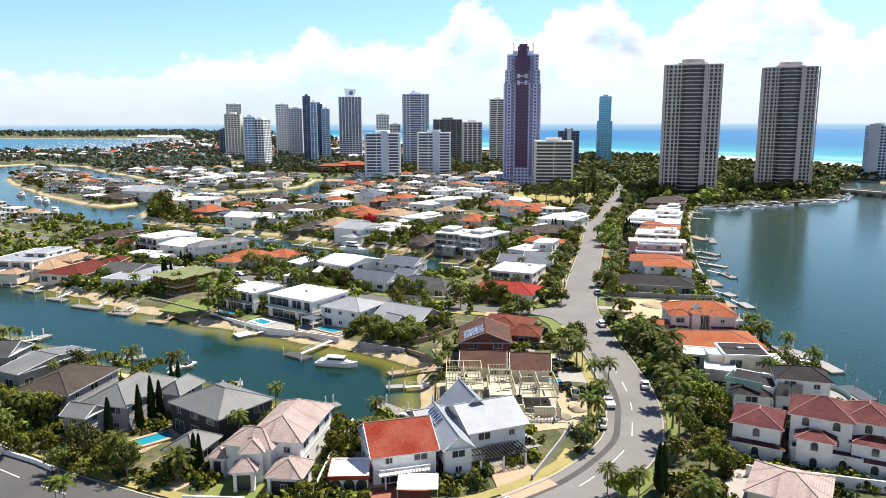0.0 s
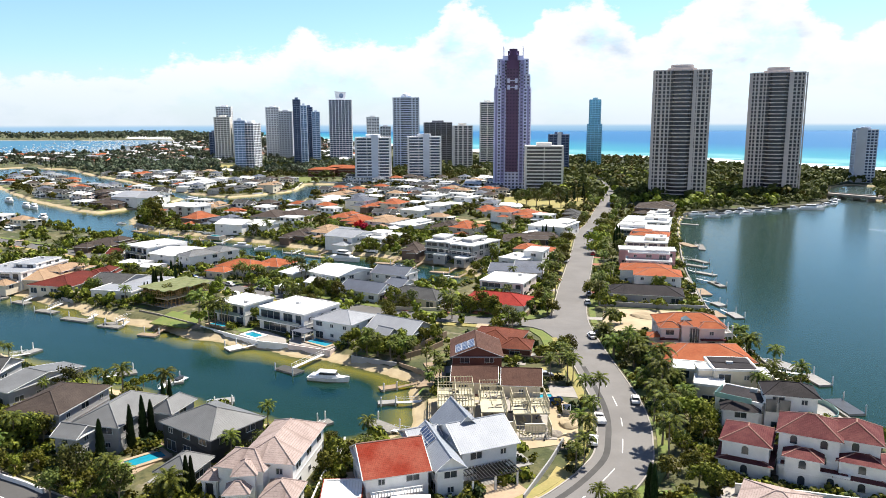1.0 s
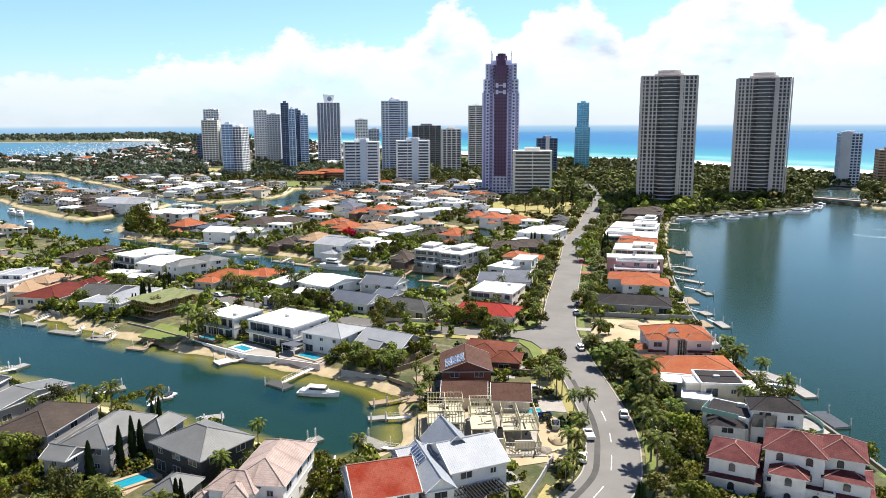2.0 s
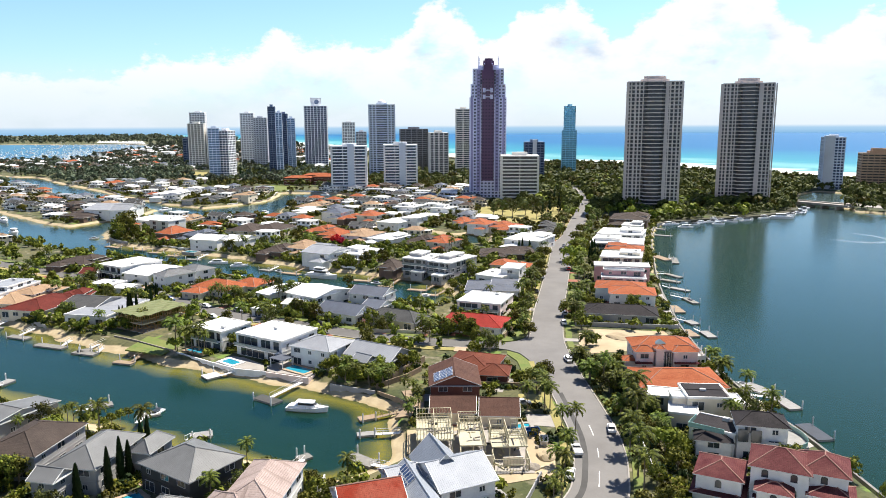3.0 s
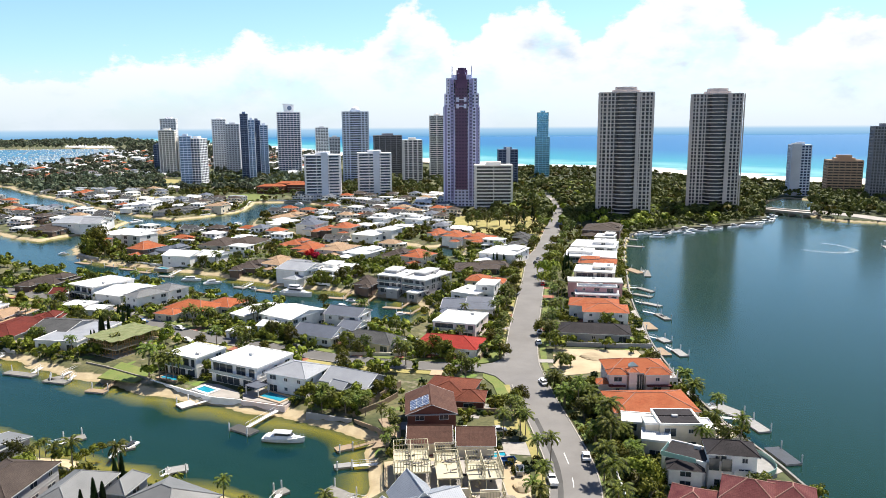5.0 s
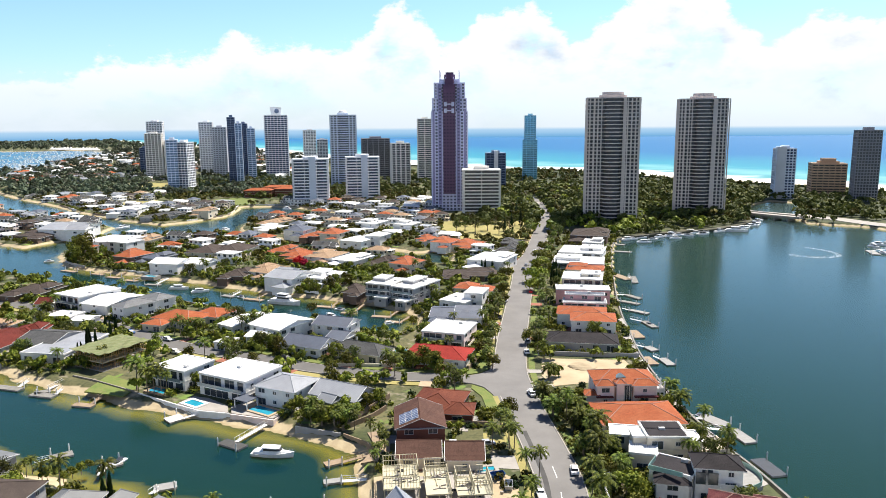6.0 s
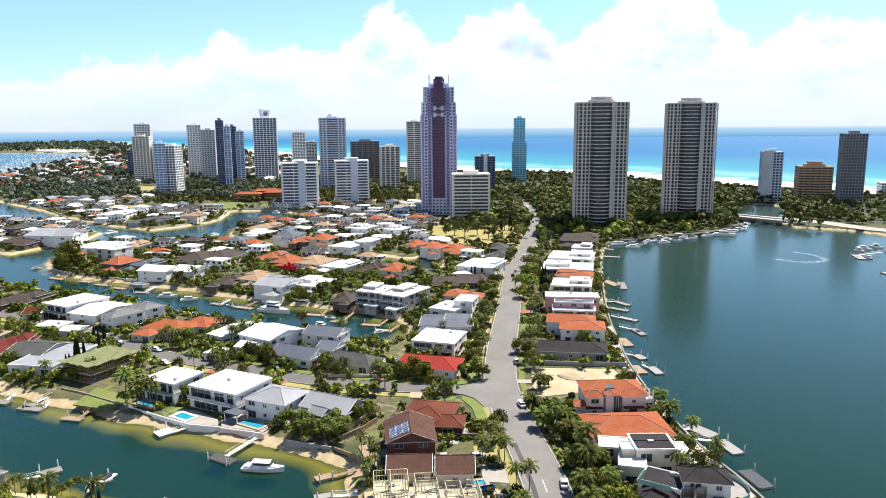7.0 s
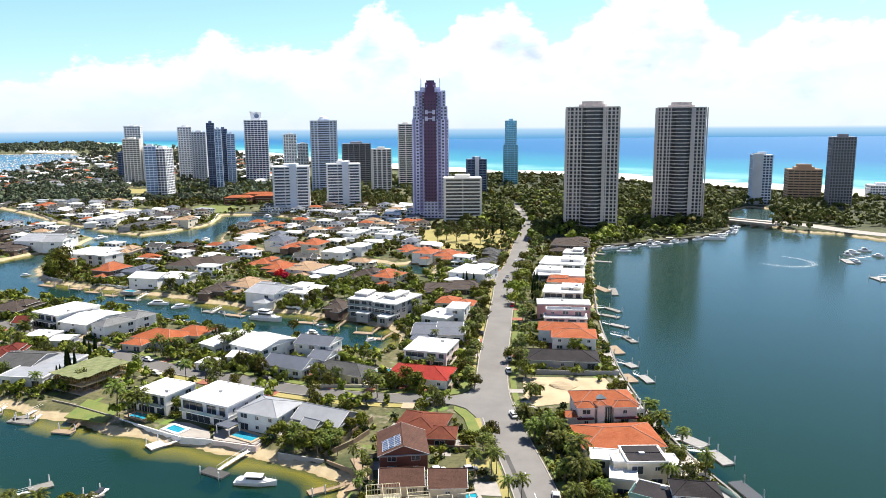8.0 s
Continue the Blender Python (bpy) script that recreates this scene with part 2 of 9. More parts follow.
M["rock"] = material("rock", (0.26, 0.23, 0.19), (0.17, 0.15, 0.13), rough=0.95, scale=0.4, grain=2, stain=0.3, bump=0.5)


def leaf_material(name, colour, second, island=True):
    m = bpy.data.materials.new(name)
    m.use_nodes = True
    ns, ln = m.node_tree.nodes, m.node_tree.links
    b = ns["Principled BSDF"]
    geo, inf = ns.new("ShaderNodeNewGeometry"), ns.new("ShaderNodeObjectInfo")
    mx = ns.new("ShaderNodeMix")
    mx.data_type = "RGBA"
    ln.new(geo.outputs["Random Per Island"], mx.inputs[0])
    mx.inputs[6].default_value, mx.inputs[7].default_value = (*colour, 1), (*second, 1)
    hs = ns.new("ShaderNodeHueSaturation")
    ln.new(mx.outputs[2], hs.inputs["Color"])
    for sock, a, c in (("Value", 0.8, 0.6), ("Hue", 0.05, 0.47)):
        k = ns.new("ShaderNodeMath")
        k.operation = "MULTIPLY_ADD"
        ln.new(inf.outputs["Random"], k.inputs[0])
        k.inputs[1].default_value, k.inputs[2].default_value = a, c
        ln.new(k.outputs[0], hs.inputs[sock])
    ln.new(hs.outputs[0], b.inputs["Base Color"])
    b.inputs["Roughness"].default_value = 0.6
    b.inputs["Specular IOR Level"].default_value = 0.12
    tr = ns.new("ShaderNodeBsdfTranslucent")
    ln.new(hs.outputs[0], tr.inputs[0])
    sh = ns.new("ShaderNodeMixShader")
    sh.inputs[0].default_value = 0.14
    ln.new(b.outputs[0], sh.inputs[1])
    ln.new(tr.outputs[0], sh.inputs[2])
    ln.new(sh.outputs[0], ns["Material Output"].inputs[0])
    return m


M["leaf"] = leaf_material("leaf", (0.017, 0.028, 0.005), (0.195, 0.196, 0.026))
M["leaf_lime"] = leaf_material("leaf_lime", (0.05, 0.078, 0.010), (0.24, 0.26, 0.032))
M["leaf_dark"] = leaf_material("leaf_dark", (0.010, 0.024, 0.008), (0.034, 0.058, 0.018))
M["palm"] = leaf_material("palm_frond", (0.014, 0.030, 0.006), (0.165, 0.195, 0.030))
M["leaf_olive"] = leaf_material("leaf_olive", (0.026, 0.042, 0.010), (0.14, 0.158, 0.038))
# distance haze is mixed into this paler, greyer leaf colour
M["leaf_hazed"] = leaf_material("hazed_leaf", (0.05, 0.068, 0.045), (0.10, 0.118, 0.07))
M["leaf_red"] = leaf_material("flame_blossom", (0.45, 0.03, 0.015), (0.6, 0.06, 0.03))


def water_material(name, deep, clear, ripple, rough):
    """Opaque-tinted water that lets part of the bed show through, with wind ripples."""
    m = bpy.data.materials.new(name)
    m.use_nodes = True
    ns, ln = m.node_tree.nodes, m.node_tree.links
    b = ns["Principled BSDF"]
    co = ns.new("ShaderNodeNewGeometry").outputs["Position"]
    n1, n2, n3 = (ns.new("ShaderNodeTexNoise") for _ in range(3))
    for n, s in ((n1, 0.9), (n2, 0.12), (n3, 0.008)):
        ln.new(co, n.inputs["Vector"])
        n.inputs["Scale"].default_value, n.inputs["Detail"].default_value = s, 4
    mx = ns.new("ShaderNodeMix")
    mx.data_type = "RGBA"
    ln.new(n3.outputs[0], mx.inputs[0])
    mx.inputs[6].default_value, mx.inputs[7].default_value = (*deep, 1), (*[c * 0.7 for c in deep], 1)
    ln.new(mx.outputs[2], b.inputs["Base Color"])
    b.inputs["Roughness"].default_value, b.inputs["Specular IOR Level"].default_value = 0.9, 0.0
    add = ns.new("ShaderNodeMath")
    add.operation = "MULTIPLY_ADD"
    ln.new(n2.outputs[0], add.inputs[0])
    add.inputs[1].default_value = 1.3
    ln.new(n1.outputs[0], add.inputs[2])
    bp = ns.new("ShaderNodeBump")
    bp.inputs["Strength"].default_value, bp.inputs["Distance"].default_value = ripple, 0.3
    ln.new(add.outputs[0], bp.inputs["Height"])
    tp, sh = ns.new("ShaderNodeBsdfTransparent"), ns.new("ShaderNodeMixShader")
    tp.inputs[0].default_value = (0.86, 0.90, 0.36, 1)
    sh.inputs[0].default_value = clear
    ln.new(b.outputs[0], sh.inputs[1])
    ln.new(tp.outputs[0], sh.inputs[2])
    gl, fr, top = ns.new("ShaderNodeBsdfGlossy"), ns.new("ShaderNodeFresnel"), ns.new("ShaderNodeMixShader")
    gl.inputs["Roughness"].default_value, fr.inputs["IOR"].default_value = rough, 1.2
    gl.inputs["Color"].default_value = (0.84, 0.94, 0.97, 1)
    ln.new(bp.outputs[0], gl.inputs["Normal"])
    ln.new(bp.outputs[0], fr.inputs["Normal"])
    ln.new(fr.outputs[0], top.inputs[0])
    ln.new(sh.outputs[0], top.inputs[1])
    ln.new(gl.outputs[0], top.inputs[2])
    ln.new(top.outputs[0], ns["Material Output"].inputs[0])
    return m


M["water"] = water_material("canal_water", (0.0045, 0.050, 0.052), 0.5, 0.10, 0.17)

# ---- mesh helpers ----


def mesh_object(name, bm, mats, parent=None, label="", at=None):
    me = bpy.data.meshes.new(name)
    bm.normal_update()
    bm.to_mesh(me)
    bm.free()
    for m in (mats if isinstance(mats, (list, tuple)) else [mats]):
        me.materials.append(m)
    ob = new(name, me)
    if parent is not None:
        ob.parent = parent
    if at is not None:
        ob.matrix_basis = at
    if label:
        ob["label"] = label
    return ob


def part(name, bm, mats, parent, label="", at=None):
    return mesh_object(name, bm, mats, parent, label, at)


def share(name, mesh, parent=None, at=None):
    ob = new(name, mesh)
    ob.parent = parent
    if at is not None:
        ob.matrix_basis = at
    return ob


def thing(name, label, category, x, y, z=0.0, a=0.0, group="", kind=""):
    ob = new(name)
    ob.empty_display_size = 0.5
    ob.matrix_basis = pose(x, y, z, 0, 0, a)
    return tagged(ob, label, category, group, kind)


def quad(bm, pts, mi=0, uv=None, layer=None):
    f = bm.faces.new([bm.verts.new(p) for p in pts])
    f.material_index = mi
    if layer is not None and uv:
        for lp, q in zip(f.loops, uv):
            lp[layer].uv = q
    return f


def box(bm, x0, y0, z0, x1, y1, z1, mi=0, m=None):
    vs = [bm.verts.new((m @ Vector(p)) if m else p) for p in
          ((x0, y0, z0), (x1, y0, z0), (x1, y1, z0), (x0, y1, z0), (x0, y0, z1), (x1, y0, z1), (x1, y1, z1), (x0, y1, z1))]
    for ids in ((3, 2, 1, 0), (4, 5, 6, 7), (0, 1, 5, 4), (1, 2, 6, 5), (2, 3, 7, 6), (3, 0, 4, 7)):
        bm.faces.new([vs[i] for i in ids]).material_index = mi
    return vs


def bar(bm, a, b, r, mi=0, n=4):
    """A straight bar with n sides from a to b."""
    a, b = Vector(a), Vector(b)
    q = (b - a).to_track_quat("Z", "Y")
    rings = [[bm.verts.new(p + q @ Vector((r * math.cos(k * math.tau / n + 0.785), r * math.sin(k * math.tau / n + 0.785), 0))) for k in range(n)] for p in (a, b)]
    for k in range(n):
        bm.faces.new((rings[0][k], rings[0][(k + 1) % n], rings[1][(k + 1) % n], rings[1][k])).material_index = mi
    bm.faces.new(rings[1]).material_index = mi
    bm.faces.new(rings[0][::-1]).material_index = mi


def prism(bm, pts, z0, z1, mi=0, top=None):
    """An upright prism on the outline pts (counter-clockwise)."""
    lo, hi = [bm.verts.new((*p, z0)) for p in pts], [bm.verts.new((*p, z1)) for p in pts]
    n = len(pts)
    for k in range(n):
        bm.faces.new((lo[k], lo[(k + 1) % n], hi[(k + 1) % n], hi[k])).material_index = mi
    bm.faces.new(hi).material_index = mi if top is None else top
    bm.faces.new(lo[::-1]).material_index = mi


# ---- land and water ----
GZ = 2.0
CANAL = [(-420, 430), (-260, 335), (-170, 274), (-130, 246), (-95, 222), (-66, 205.5), (-50, 196.3), (-41, 192.3), (-32, 187.5), (-22.5, 182.5), (-14, 177.5), (-8.5, 171), (-9, 160), (-7, 150), (-12, 140), (-20, 138),
         (-32, 147), (-48, 154), (-65, 164), (-85, 174), (-119, 197), (-165, 232), (-300, 330), (-420, 400)]
MIDDLE = [(-660, 900), (-430, 630), (-300, 500), (-195, 420), (-161, 392), (-125, 369), (-96, 348), (-58, 322), (-27, 300), (4, 280), (12, 283), (15, 292), (14, 306), (2, 320),
          (-24, 339), (-52, 354), (-84, 377), (-121, 402), (-150, 418), (-170, 431), (-188, 450), (-202, 482), (-206, 508), (-196, 545), (-190, 563), (-166, 559),
          (-139, 565), (-121, 559), (-102, 556), (-71, 526)]
MIDDLE += [(-48, 488), (4, 454), (36, 431), (36, 423), (44, 421), (49, 456), (37, 462), (26, 460), (4, 479), (-26, 500), (-50, 515), (-82, 545), (-100, 562), (-108, 590), (-109, 638),
           (-94, 664), (-64, 667), (-26, 660), (-20, 672), (-27, 688), (-46, 704), (-76, 741), (-100, 755), (-131, 756), (-129, 711), (-133, 675), (-157, 640), (-175, 623),
           (-217, 657), (-248, 692), (-289, 736), (-325, 787), (-420, 900), (-500, 1010), (-600, 1060)]
ISLAND = [(-238, 517), (-226, 540), (-211, 551), (-208, 587), (-209, 611), (-223, 632), (-264, 684), (-290, 699), (-316, 700), (-420, 840), (-520, 950), (-480, 800), (-424, 715), (-330, 600), (-260, 530)]
BROAD = [(-655, 1430), (-683, 1596), (-711, 1747), (-741, 1957), (-753, 2147), (-823, 2400), (-954, 2660), (-1083, 2760), (-1204, 2700), (-1500, 2760), (-4990, 3300), (-4990, 1700), (-1500, 1330)]
LAKE = [(86, 40), (87.5, 143), (86.5, 163), (86.5, 185), (88.5, 210), (93, 240), (98, 262), (103.5, 287), (111.5, 317), (122, 352), (132, 385), (149, 437), (161, 470), (171, 491), (182, 502), (200, 508),
        (230, 519), (256, 527), (288, 546), (310, 568), (322, 590), (345, 640), (385, 700), (420, 730), (436, 705), (395, 640), (360, 585), (355, 558), (367, 545), (385, 535),
        (398, 497), (470, 430), (600, 300), (600, -200), (80, -200)]
SEA = [(648, 815), (610, 913), (527, 1019), (388, 1303), (195, 1419), (36, 1722), (-166, 2159), (-472, 2862), (-1235, 4022), (-2500, 7500), (7500, 7500), (7500, -500), (1200, -500), (860, 300)]


def signed(pts, X, Y):
    """Distance to the outline, positive inside."""
    p = np.array(pts, float)
    q = np.roll(p, -1, 0)
    best, inside = np.full(X.shape, 1e9), np.zeros(X.shape, bool)
    for (ax, ay), (bx, by) in zip(p, q):
        dx, dy = bx - ax, by - ay
        k = np.clip(((X - ax) * dx + (Y - ay) * dy) / (dx * dx + dy * dy), 0, 1)
        best = np.minimum(best, np.hypot(X - ax - k * dx, Y - ay - k * dy))
        if dy:
            inside ^= ((ay > Y) != (by > Y)) & (X < ax + (Y - ay) * dx / dy)
    return np.where(inside, best, -best)


def wobble(X, Y):
    return 0.9 * np.sin(X * 0.31 + 1.3 * np.sin(Y * 0.17)) + 0.6 * np.sin(Y * 0.43 + X * 0.11)


def land_height(X, Y):
    soft = np.maximum(np.maximum(signed(CANAL, X, Y), signed(MIDDLE, X, Y)), -1e6)
    soft = np.minimum(soft, -signed(ISLAND, X, Y))
    d = -soft + wobble(X, Y)                           # metres inland from the canal beaches
    beach = np.clip(np.where(d < 2.6, np.where(d > -5, 0.125 * (d - 2.6), -0.95 + 0.3 * (d + 5)), 0.3 * (d - 2.6)), -3.2, 0.9) + 1.1 * np.clip((d - np.where(Y > 430, 1.7, np.where(Y > 285, 3.8, 5.0))) / 1.2, 0, 1)
    dl = -np.maximum(signed(LAKE, X, Y), signed(BROAD, X, Y))
    wall = np.clip(dl * 3.0, -3.2, GZ)                 # revetment round the lake
    ds = -signed(SEA, X, Y)
    shore = np.clip(0.055 * ds, -4.0, 4.0) - np.clip((ds - 110) / 40, 0, 1) * 2.0
    z = np.minimum(np.minimum(beach, wall), np.where(ds > 160, GZ, shore))
    return z + np.where(z > 1.9, 0.06 * np.sin(X * 0.07) * np.sin(Y * 0.05), 0)


def axis(lo, hi, step, low, high, grow=1.07):
    core = list(np.arange(lo, hi + 0.1, step))
    for sign, end in ((-1, low), (1, high)):
        s, v = step, core[0] if sign < 0 else core[-1]
        while (v > end) if sign < 0 else (v < end):
            s = min(s * grow, 160)
            v += sign * s
            core.insert(0, v) if sign < 0 else core.append(v)
    return np.array(core)


gx = np.concatenate([axis(-440, -192, 3.6, -4900, -192, 1.07), np.arange(-190, 112, 2.4), axis(112, 440, 5.0, 112, 4900, 1.07)])
gy = np.concatenate([axis(96, 420, 2.4, -600, 420, 1.08), axis(422.5, 780, 3.2, 422.5, 4900, 1.045)])
GXX, GYY = np.meshgrid(gx, gy)
GH = land_height(GXX, GYY)
nx, ny = len(gx), len(gy)
idx = np.arange(nx * ny).reshape(ny, nx)
faces = np.stack([idx[:-1, :-1], idx[:-1, 1:], idx[1:, 1:], idx[1:, :-1]], -1).reshape(-1, 4)
land = bpy.data.meshes.new("ground")
land.from_pydata(np.stack([GXX, GYY, GH], -1).reshape(-1, 3).tolist(), [], faces.tolist())
land.polygons.foreach_set("use_smooth", np.ones(len(faces), bool))


def ground_material():
    m = bpy.data.materials.new("ground")
    m.use_nodes = True
    ns, ln = m.node_tree.nodes, m.node_tree.links
    b = ns["Principled BSDF"]
    b.inputs["Roughness"].default_value = 0.95
    co = ns.new("ShaderNodeNewGeometry").outputs["Position"]
    sp = ns.new("ShaderNodeSeparateXYZ")
    ln.new(co, sp.inputs[0])

    def noise_of(scale, detail=5):
        n = ns.new("ShaderNodeTexNoise")
        ln.new(co, n.inputs["Vector"])
        n.inputs["Scale"].default_value, n.inputs["Detail"].default_value = scale, detail
        return n.outputs[0]

    def ramp(v, lo, hi):
        n = ns.new("ShaderNodeMapRange")
        ln.new(v, n.inputs[0])
        n.inputs[1].default_value, n.inputs[2].default_value = lo, hi
        return n.outputs[0]

    def mixc(f, a, c):
        n = ns.new("ShaderNodeMix")
        n.data_type = "RGBA"
        for i, v in ((0, f), (6, a), (7, c)):
            if isinstance(v, tuple):
                n.inputs[i].default_value = (*v, 1)
            else:
                ln.new(v, n.inputs[i])
        return n.outputs[2]

    green = mixc(ramp(noise_of(0.05), 0.4, 0.62), (0.062, 0.074, 0.024), (0.13, 0.118, 0.052))
    green = mixc(ramp(noise_of(0.7), 0.45, 0.75), green, (0.035, 0.045, 0.015))
    green = mixc(ramp(noise_of(0.22), 0.58, 0.74), green, (0.30, 0.255, 0.19))
    green = mixc(ramp(noise_of(0.13), 0.60, 0.66), green, (0.13, 0.20, 0.035))
    far_y, far_x = ramp(sp.outputs[1], 490, 560), ramp(sp.outputs[0], 70, 120)
    wood = ns.new("ShaderNodeMath")
    wood.operation = "MULTIPLY"
    ln.new(far_y, wood.inputs[0])
    ln.new(far_x, wood.inputs[1])
    litter = mixc(ramp(noise_of(0.08), 0.4, 0.65), (0.03, 0.042, 0.014), (0.07, 0.075, 0.03))
    green = mixc(wood.outputs[0], green, litter)
    sandy = mixc(ramp(noise_of(0.35), 0.4, 0.7), (0.46, 0.375, 0.235), (0.36, 0.285, 0.175))
    zz = ns.new("ShaderNodeMath")
    zz.operation = "MULTIPLY_ADD"
    ln.new(noise_of(0.25), zz.inputs[0])
    zz.inputs[1].default_value = 0.5
    ln.new(sp.outputs[2], zz.inputs[2])
    top = mixc(ramp(zz.outputs[0], 1.35, 1.65), sandy, green)
    wet = mixc(ramp(sp.outputs[2], -0.05, 0.28), (0.34, 0.26, 0.13), top)
    weed = mixc(ramp(sp.outputs[2], -0.30, -0.02), (0.72, 0.53, 0.09), wet)
    bed = mixc(ramp(sp.outputs[2], -1.05, -0.35), (0.004, 0.024, 0.028), weed)
    ln.new(bed, b.inputs["Base Color"])
    bp = ns.new("ShaderNodeBump")
    bp.inputs["Strength"].default_value, bp.inputs["Distance"].default_value = 0.3, 0.3
    ln.new(noise_of(1.5), bp.inputs["Height"])
    ln.new(bp.outputs[0], b.inputs["Normal"])
    return m


land.materials.append(ground_material())
ground = tagged(new("ground", land), "flat land of grass, soil and sandy canal beaches", "ground", kind="structure")


def sheet(name, pts, z, mat_, label, category):
    bm = bmesh.new()
    bm.faces.new([bm.verts.new((x, y, z)) for x, y in pts])
    bmesh.ops.triangulate(bm, faces=bm.faces[:])
    return tagged(mesh_object(name, bm, mat_), label, category, kind="structure")


sheet("bay", BROAD, 0.3, M["bay"], "wide wind-ruffled blue bay beyond the houses", "water")
sheet("water", [(-4900, -600), (1100, -600), (760, 300), (600, 700), (560, 900), (480, 1010), (330, 1290), (150, 1400), (0, 1700), (-200, 2140), (-520, 2850), (-1280, 4000), (-1640, 4900), (-4900, 4900)],
      0.0, M["water"], "calm green-blue canal and lake water", "water")


def sea_material():
    m = bpy.data.materials.new("sea")
    m.use_nodes = True
    ns, ln = m.node_tree.nodes, m.node_tree.links
    b = ns["Principled BSDF"]
    uv = ns.new("ShaderNodeUVMap")
    uv.uv_map = "metres"
    sp = ns.new("ShaderNodeSeparateXYZ")
    ln.new(uv.outputs[0], sp.inputs[0])
    co = ns.new("ShaderNodeNewGeometry").outputs["Position"]
    n1, n2 = ns.new("ShaderNodeTexNoise"), ns.new("ShaderNodeTexNoise")
    for n, s in ((n1, 0.012), (n2, 0.06)):
        ln.new(co, n.inputs["Vector"])
        n.inputs["Scale"].default_value, n.inputs["Detail"].default_value = s, 6
    off = ns.new("ShaderNodeMath")
    off.operation = "MULTIPLY_ADD"
    ln.new(n1.outputs[0], off.inputs[0])
    off.inputs[1].default_value = 160
    ln.new(sp.outputs[0], off.inputs[2])
    k = ns.new("ShaderNodeMapRange")
    ln.new(off.outputs[0], k.inputs[0])
    k.inputs[1].default_value, k.inputs[2].default_value = 40, 2400
    r = ns.new("ShaderNodeValToRGB")
    ln.new(k.outputs[0], r.inputs[0])
    e = r.color_ramp.elements
    e[0].position, e[0].color = 0.0, (0.85, 0.88, 0.86, 1)
    # the ramp's far end pales: horizon haze put into the water colour
    e[1].position, e[1].color = 1.0, (0.036, 0.145, 0.31, 1)
    for p, c in ((0.035, (0.75, 0.82, 0.8, 1)), (0.05, (0.06, 0.27, 0.30, 1)), (0.075, (0.15, 0.38, 0.40, 1)), (0.11, (0.028, 0.23, 0.31, 1)), (0.3, (0.014, 0.125, 0.29, 1))):
        el = e.new(p)
        el.color = c
    ln.new(r.outputs[0], b.inputs["Base Color"])
    b.inputs["Roughness"].default_value, b.inputs["IOR"].default_value = 0.5, 1.33
    b.inputs["Specular IOR Level"].default_value = 0.2
    bp = ns.new("ShaderNodeBump")
    bp.inputs["Strength"].default_value, bp.inputs["Distance"].default_value = 0.4, 1.0
    ln.new(n2.outputs[0], bp.inputs["Height"])
    ln.new(bp.outputs[0], b.inputs["Normal"])
    return m


# the sea: strips running out from the beach, with the distance from the shore as its UV
shore = [(900, 300), (648, 815), (610, 913), (527, 1019), (388, 1303), (195, 1419), (36, 1722), (-166, 2159), (-472, 2862), (-1235, 4022), (-1700, 4990)]
bm = bmesh.new()
uvl = bm.loops.layers.uv.new("metres")
reach = [-30, 60, 200, 500, 1200, 2600, 6000]
out_dir = Vector((0.82, 0.57, 0))
grid = [[bm.verts.new((x + out_dir.x * r, y + out_dir.y * r, 0.03)) for r in reach] for x, y in shore]
dist = [[r * (0.75 if 0 < i < 10 else 1) for r in reach] for i in range(len(shore))]
for i in range(len(shore) - 1):
    for j in range(len(reach) - 1):
        f = bm.faces.new((grid[i][j], grid[i][j + 1], grid[i + 1][j + 1], grid[i + 1][j]))
        for lp, (a, c) in zip(f.loops, ((i, j), (i, j + 1), (i + 1, j + 1), (i + 1, j))):
            lp[uvl].uv = (dist[a][c], a)
bmesh.ops.recalc_face_normals(bm, faces=bm.faces[:])
for f in bm.faces:
    if f.normal.z < 0:
        f.normal_flip()
tagged(mesh_object("sea", bm, sea_material()), "turquoise to deep blue ocean with white surf", "sea", kind="structure")


# the ocean beach: a broad strip of pale sand that rises from the water
bm = bmesh.new()
inland = -out_dir
rows = []
for (x, y), (x2, y2) in zip(shore[:-2], shore[1:-1]):
    for k in range(6):
        px_, py_ = x + (x2 - x) * k / 6, y + (y2 - y) * k / 6
        rows.append([bm.verts.new((px_ + inland.x * r, py_ + inland.y * r, 0.3 + 0.056 * max(r, 0))) for r in (-8, 5, 25, 50, 78)])
for a, b in zip(rows, rows[1:]):
    for k in range(4):
        bm.faces.new((a[k], a[k + 1], b[k + 1], b[k]))
bmesh.ops.recalc_face_normals(bm, faces=bm.faces[:])
for f in bm.faces:
    f.normal_update()
    if f.normal.z < 0:
        f.normal_flip()
M["beach_sand"] = material("beach_sand", (0.72, 0.66, 0.55), (0.62, 0.56, 0.46), rough=0.95, scale=0.03, grain=0.4, stain=0.1, bump=0.2)
tagged(mesh_object("beach", bm, M["beach_sand"]), "broad pale sand beach along the ocean", "beach", kind="structure")


# ---- roads ----
def smooth_line(pts, step=2.0):
    """Points along a soft curve through pts."""
    out = []
    n = len(pts)
    for i in range(n - 1):
        p0, p1, p2, p3 = (Vector(pts[max(0, min(n - 1, k))]) for k in (i - 1, i, i + 1, i + 2))
        k = max(2, int((p2 - p1).length / step))
        for s in range(k):
            u = s / k
            out.append(0.5 * ((2 * p1) + (p2 - p0) * u + (2 * p0 - 5 * p1 + 4 * p2 - p3) * u * u + (3 * p1 - p0 - 3 * p2 + p3) * u ** 3))
    out.append(Vector(pts[-1]))
    return out


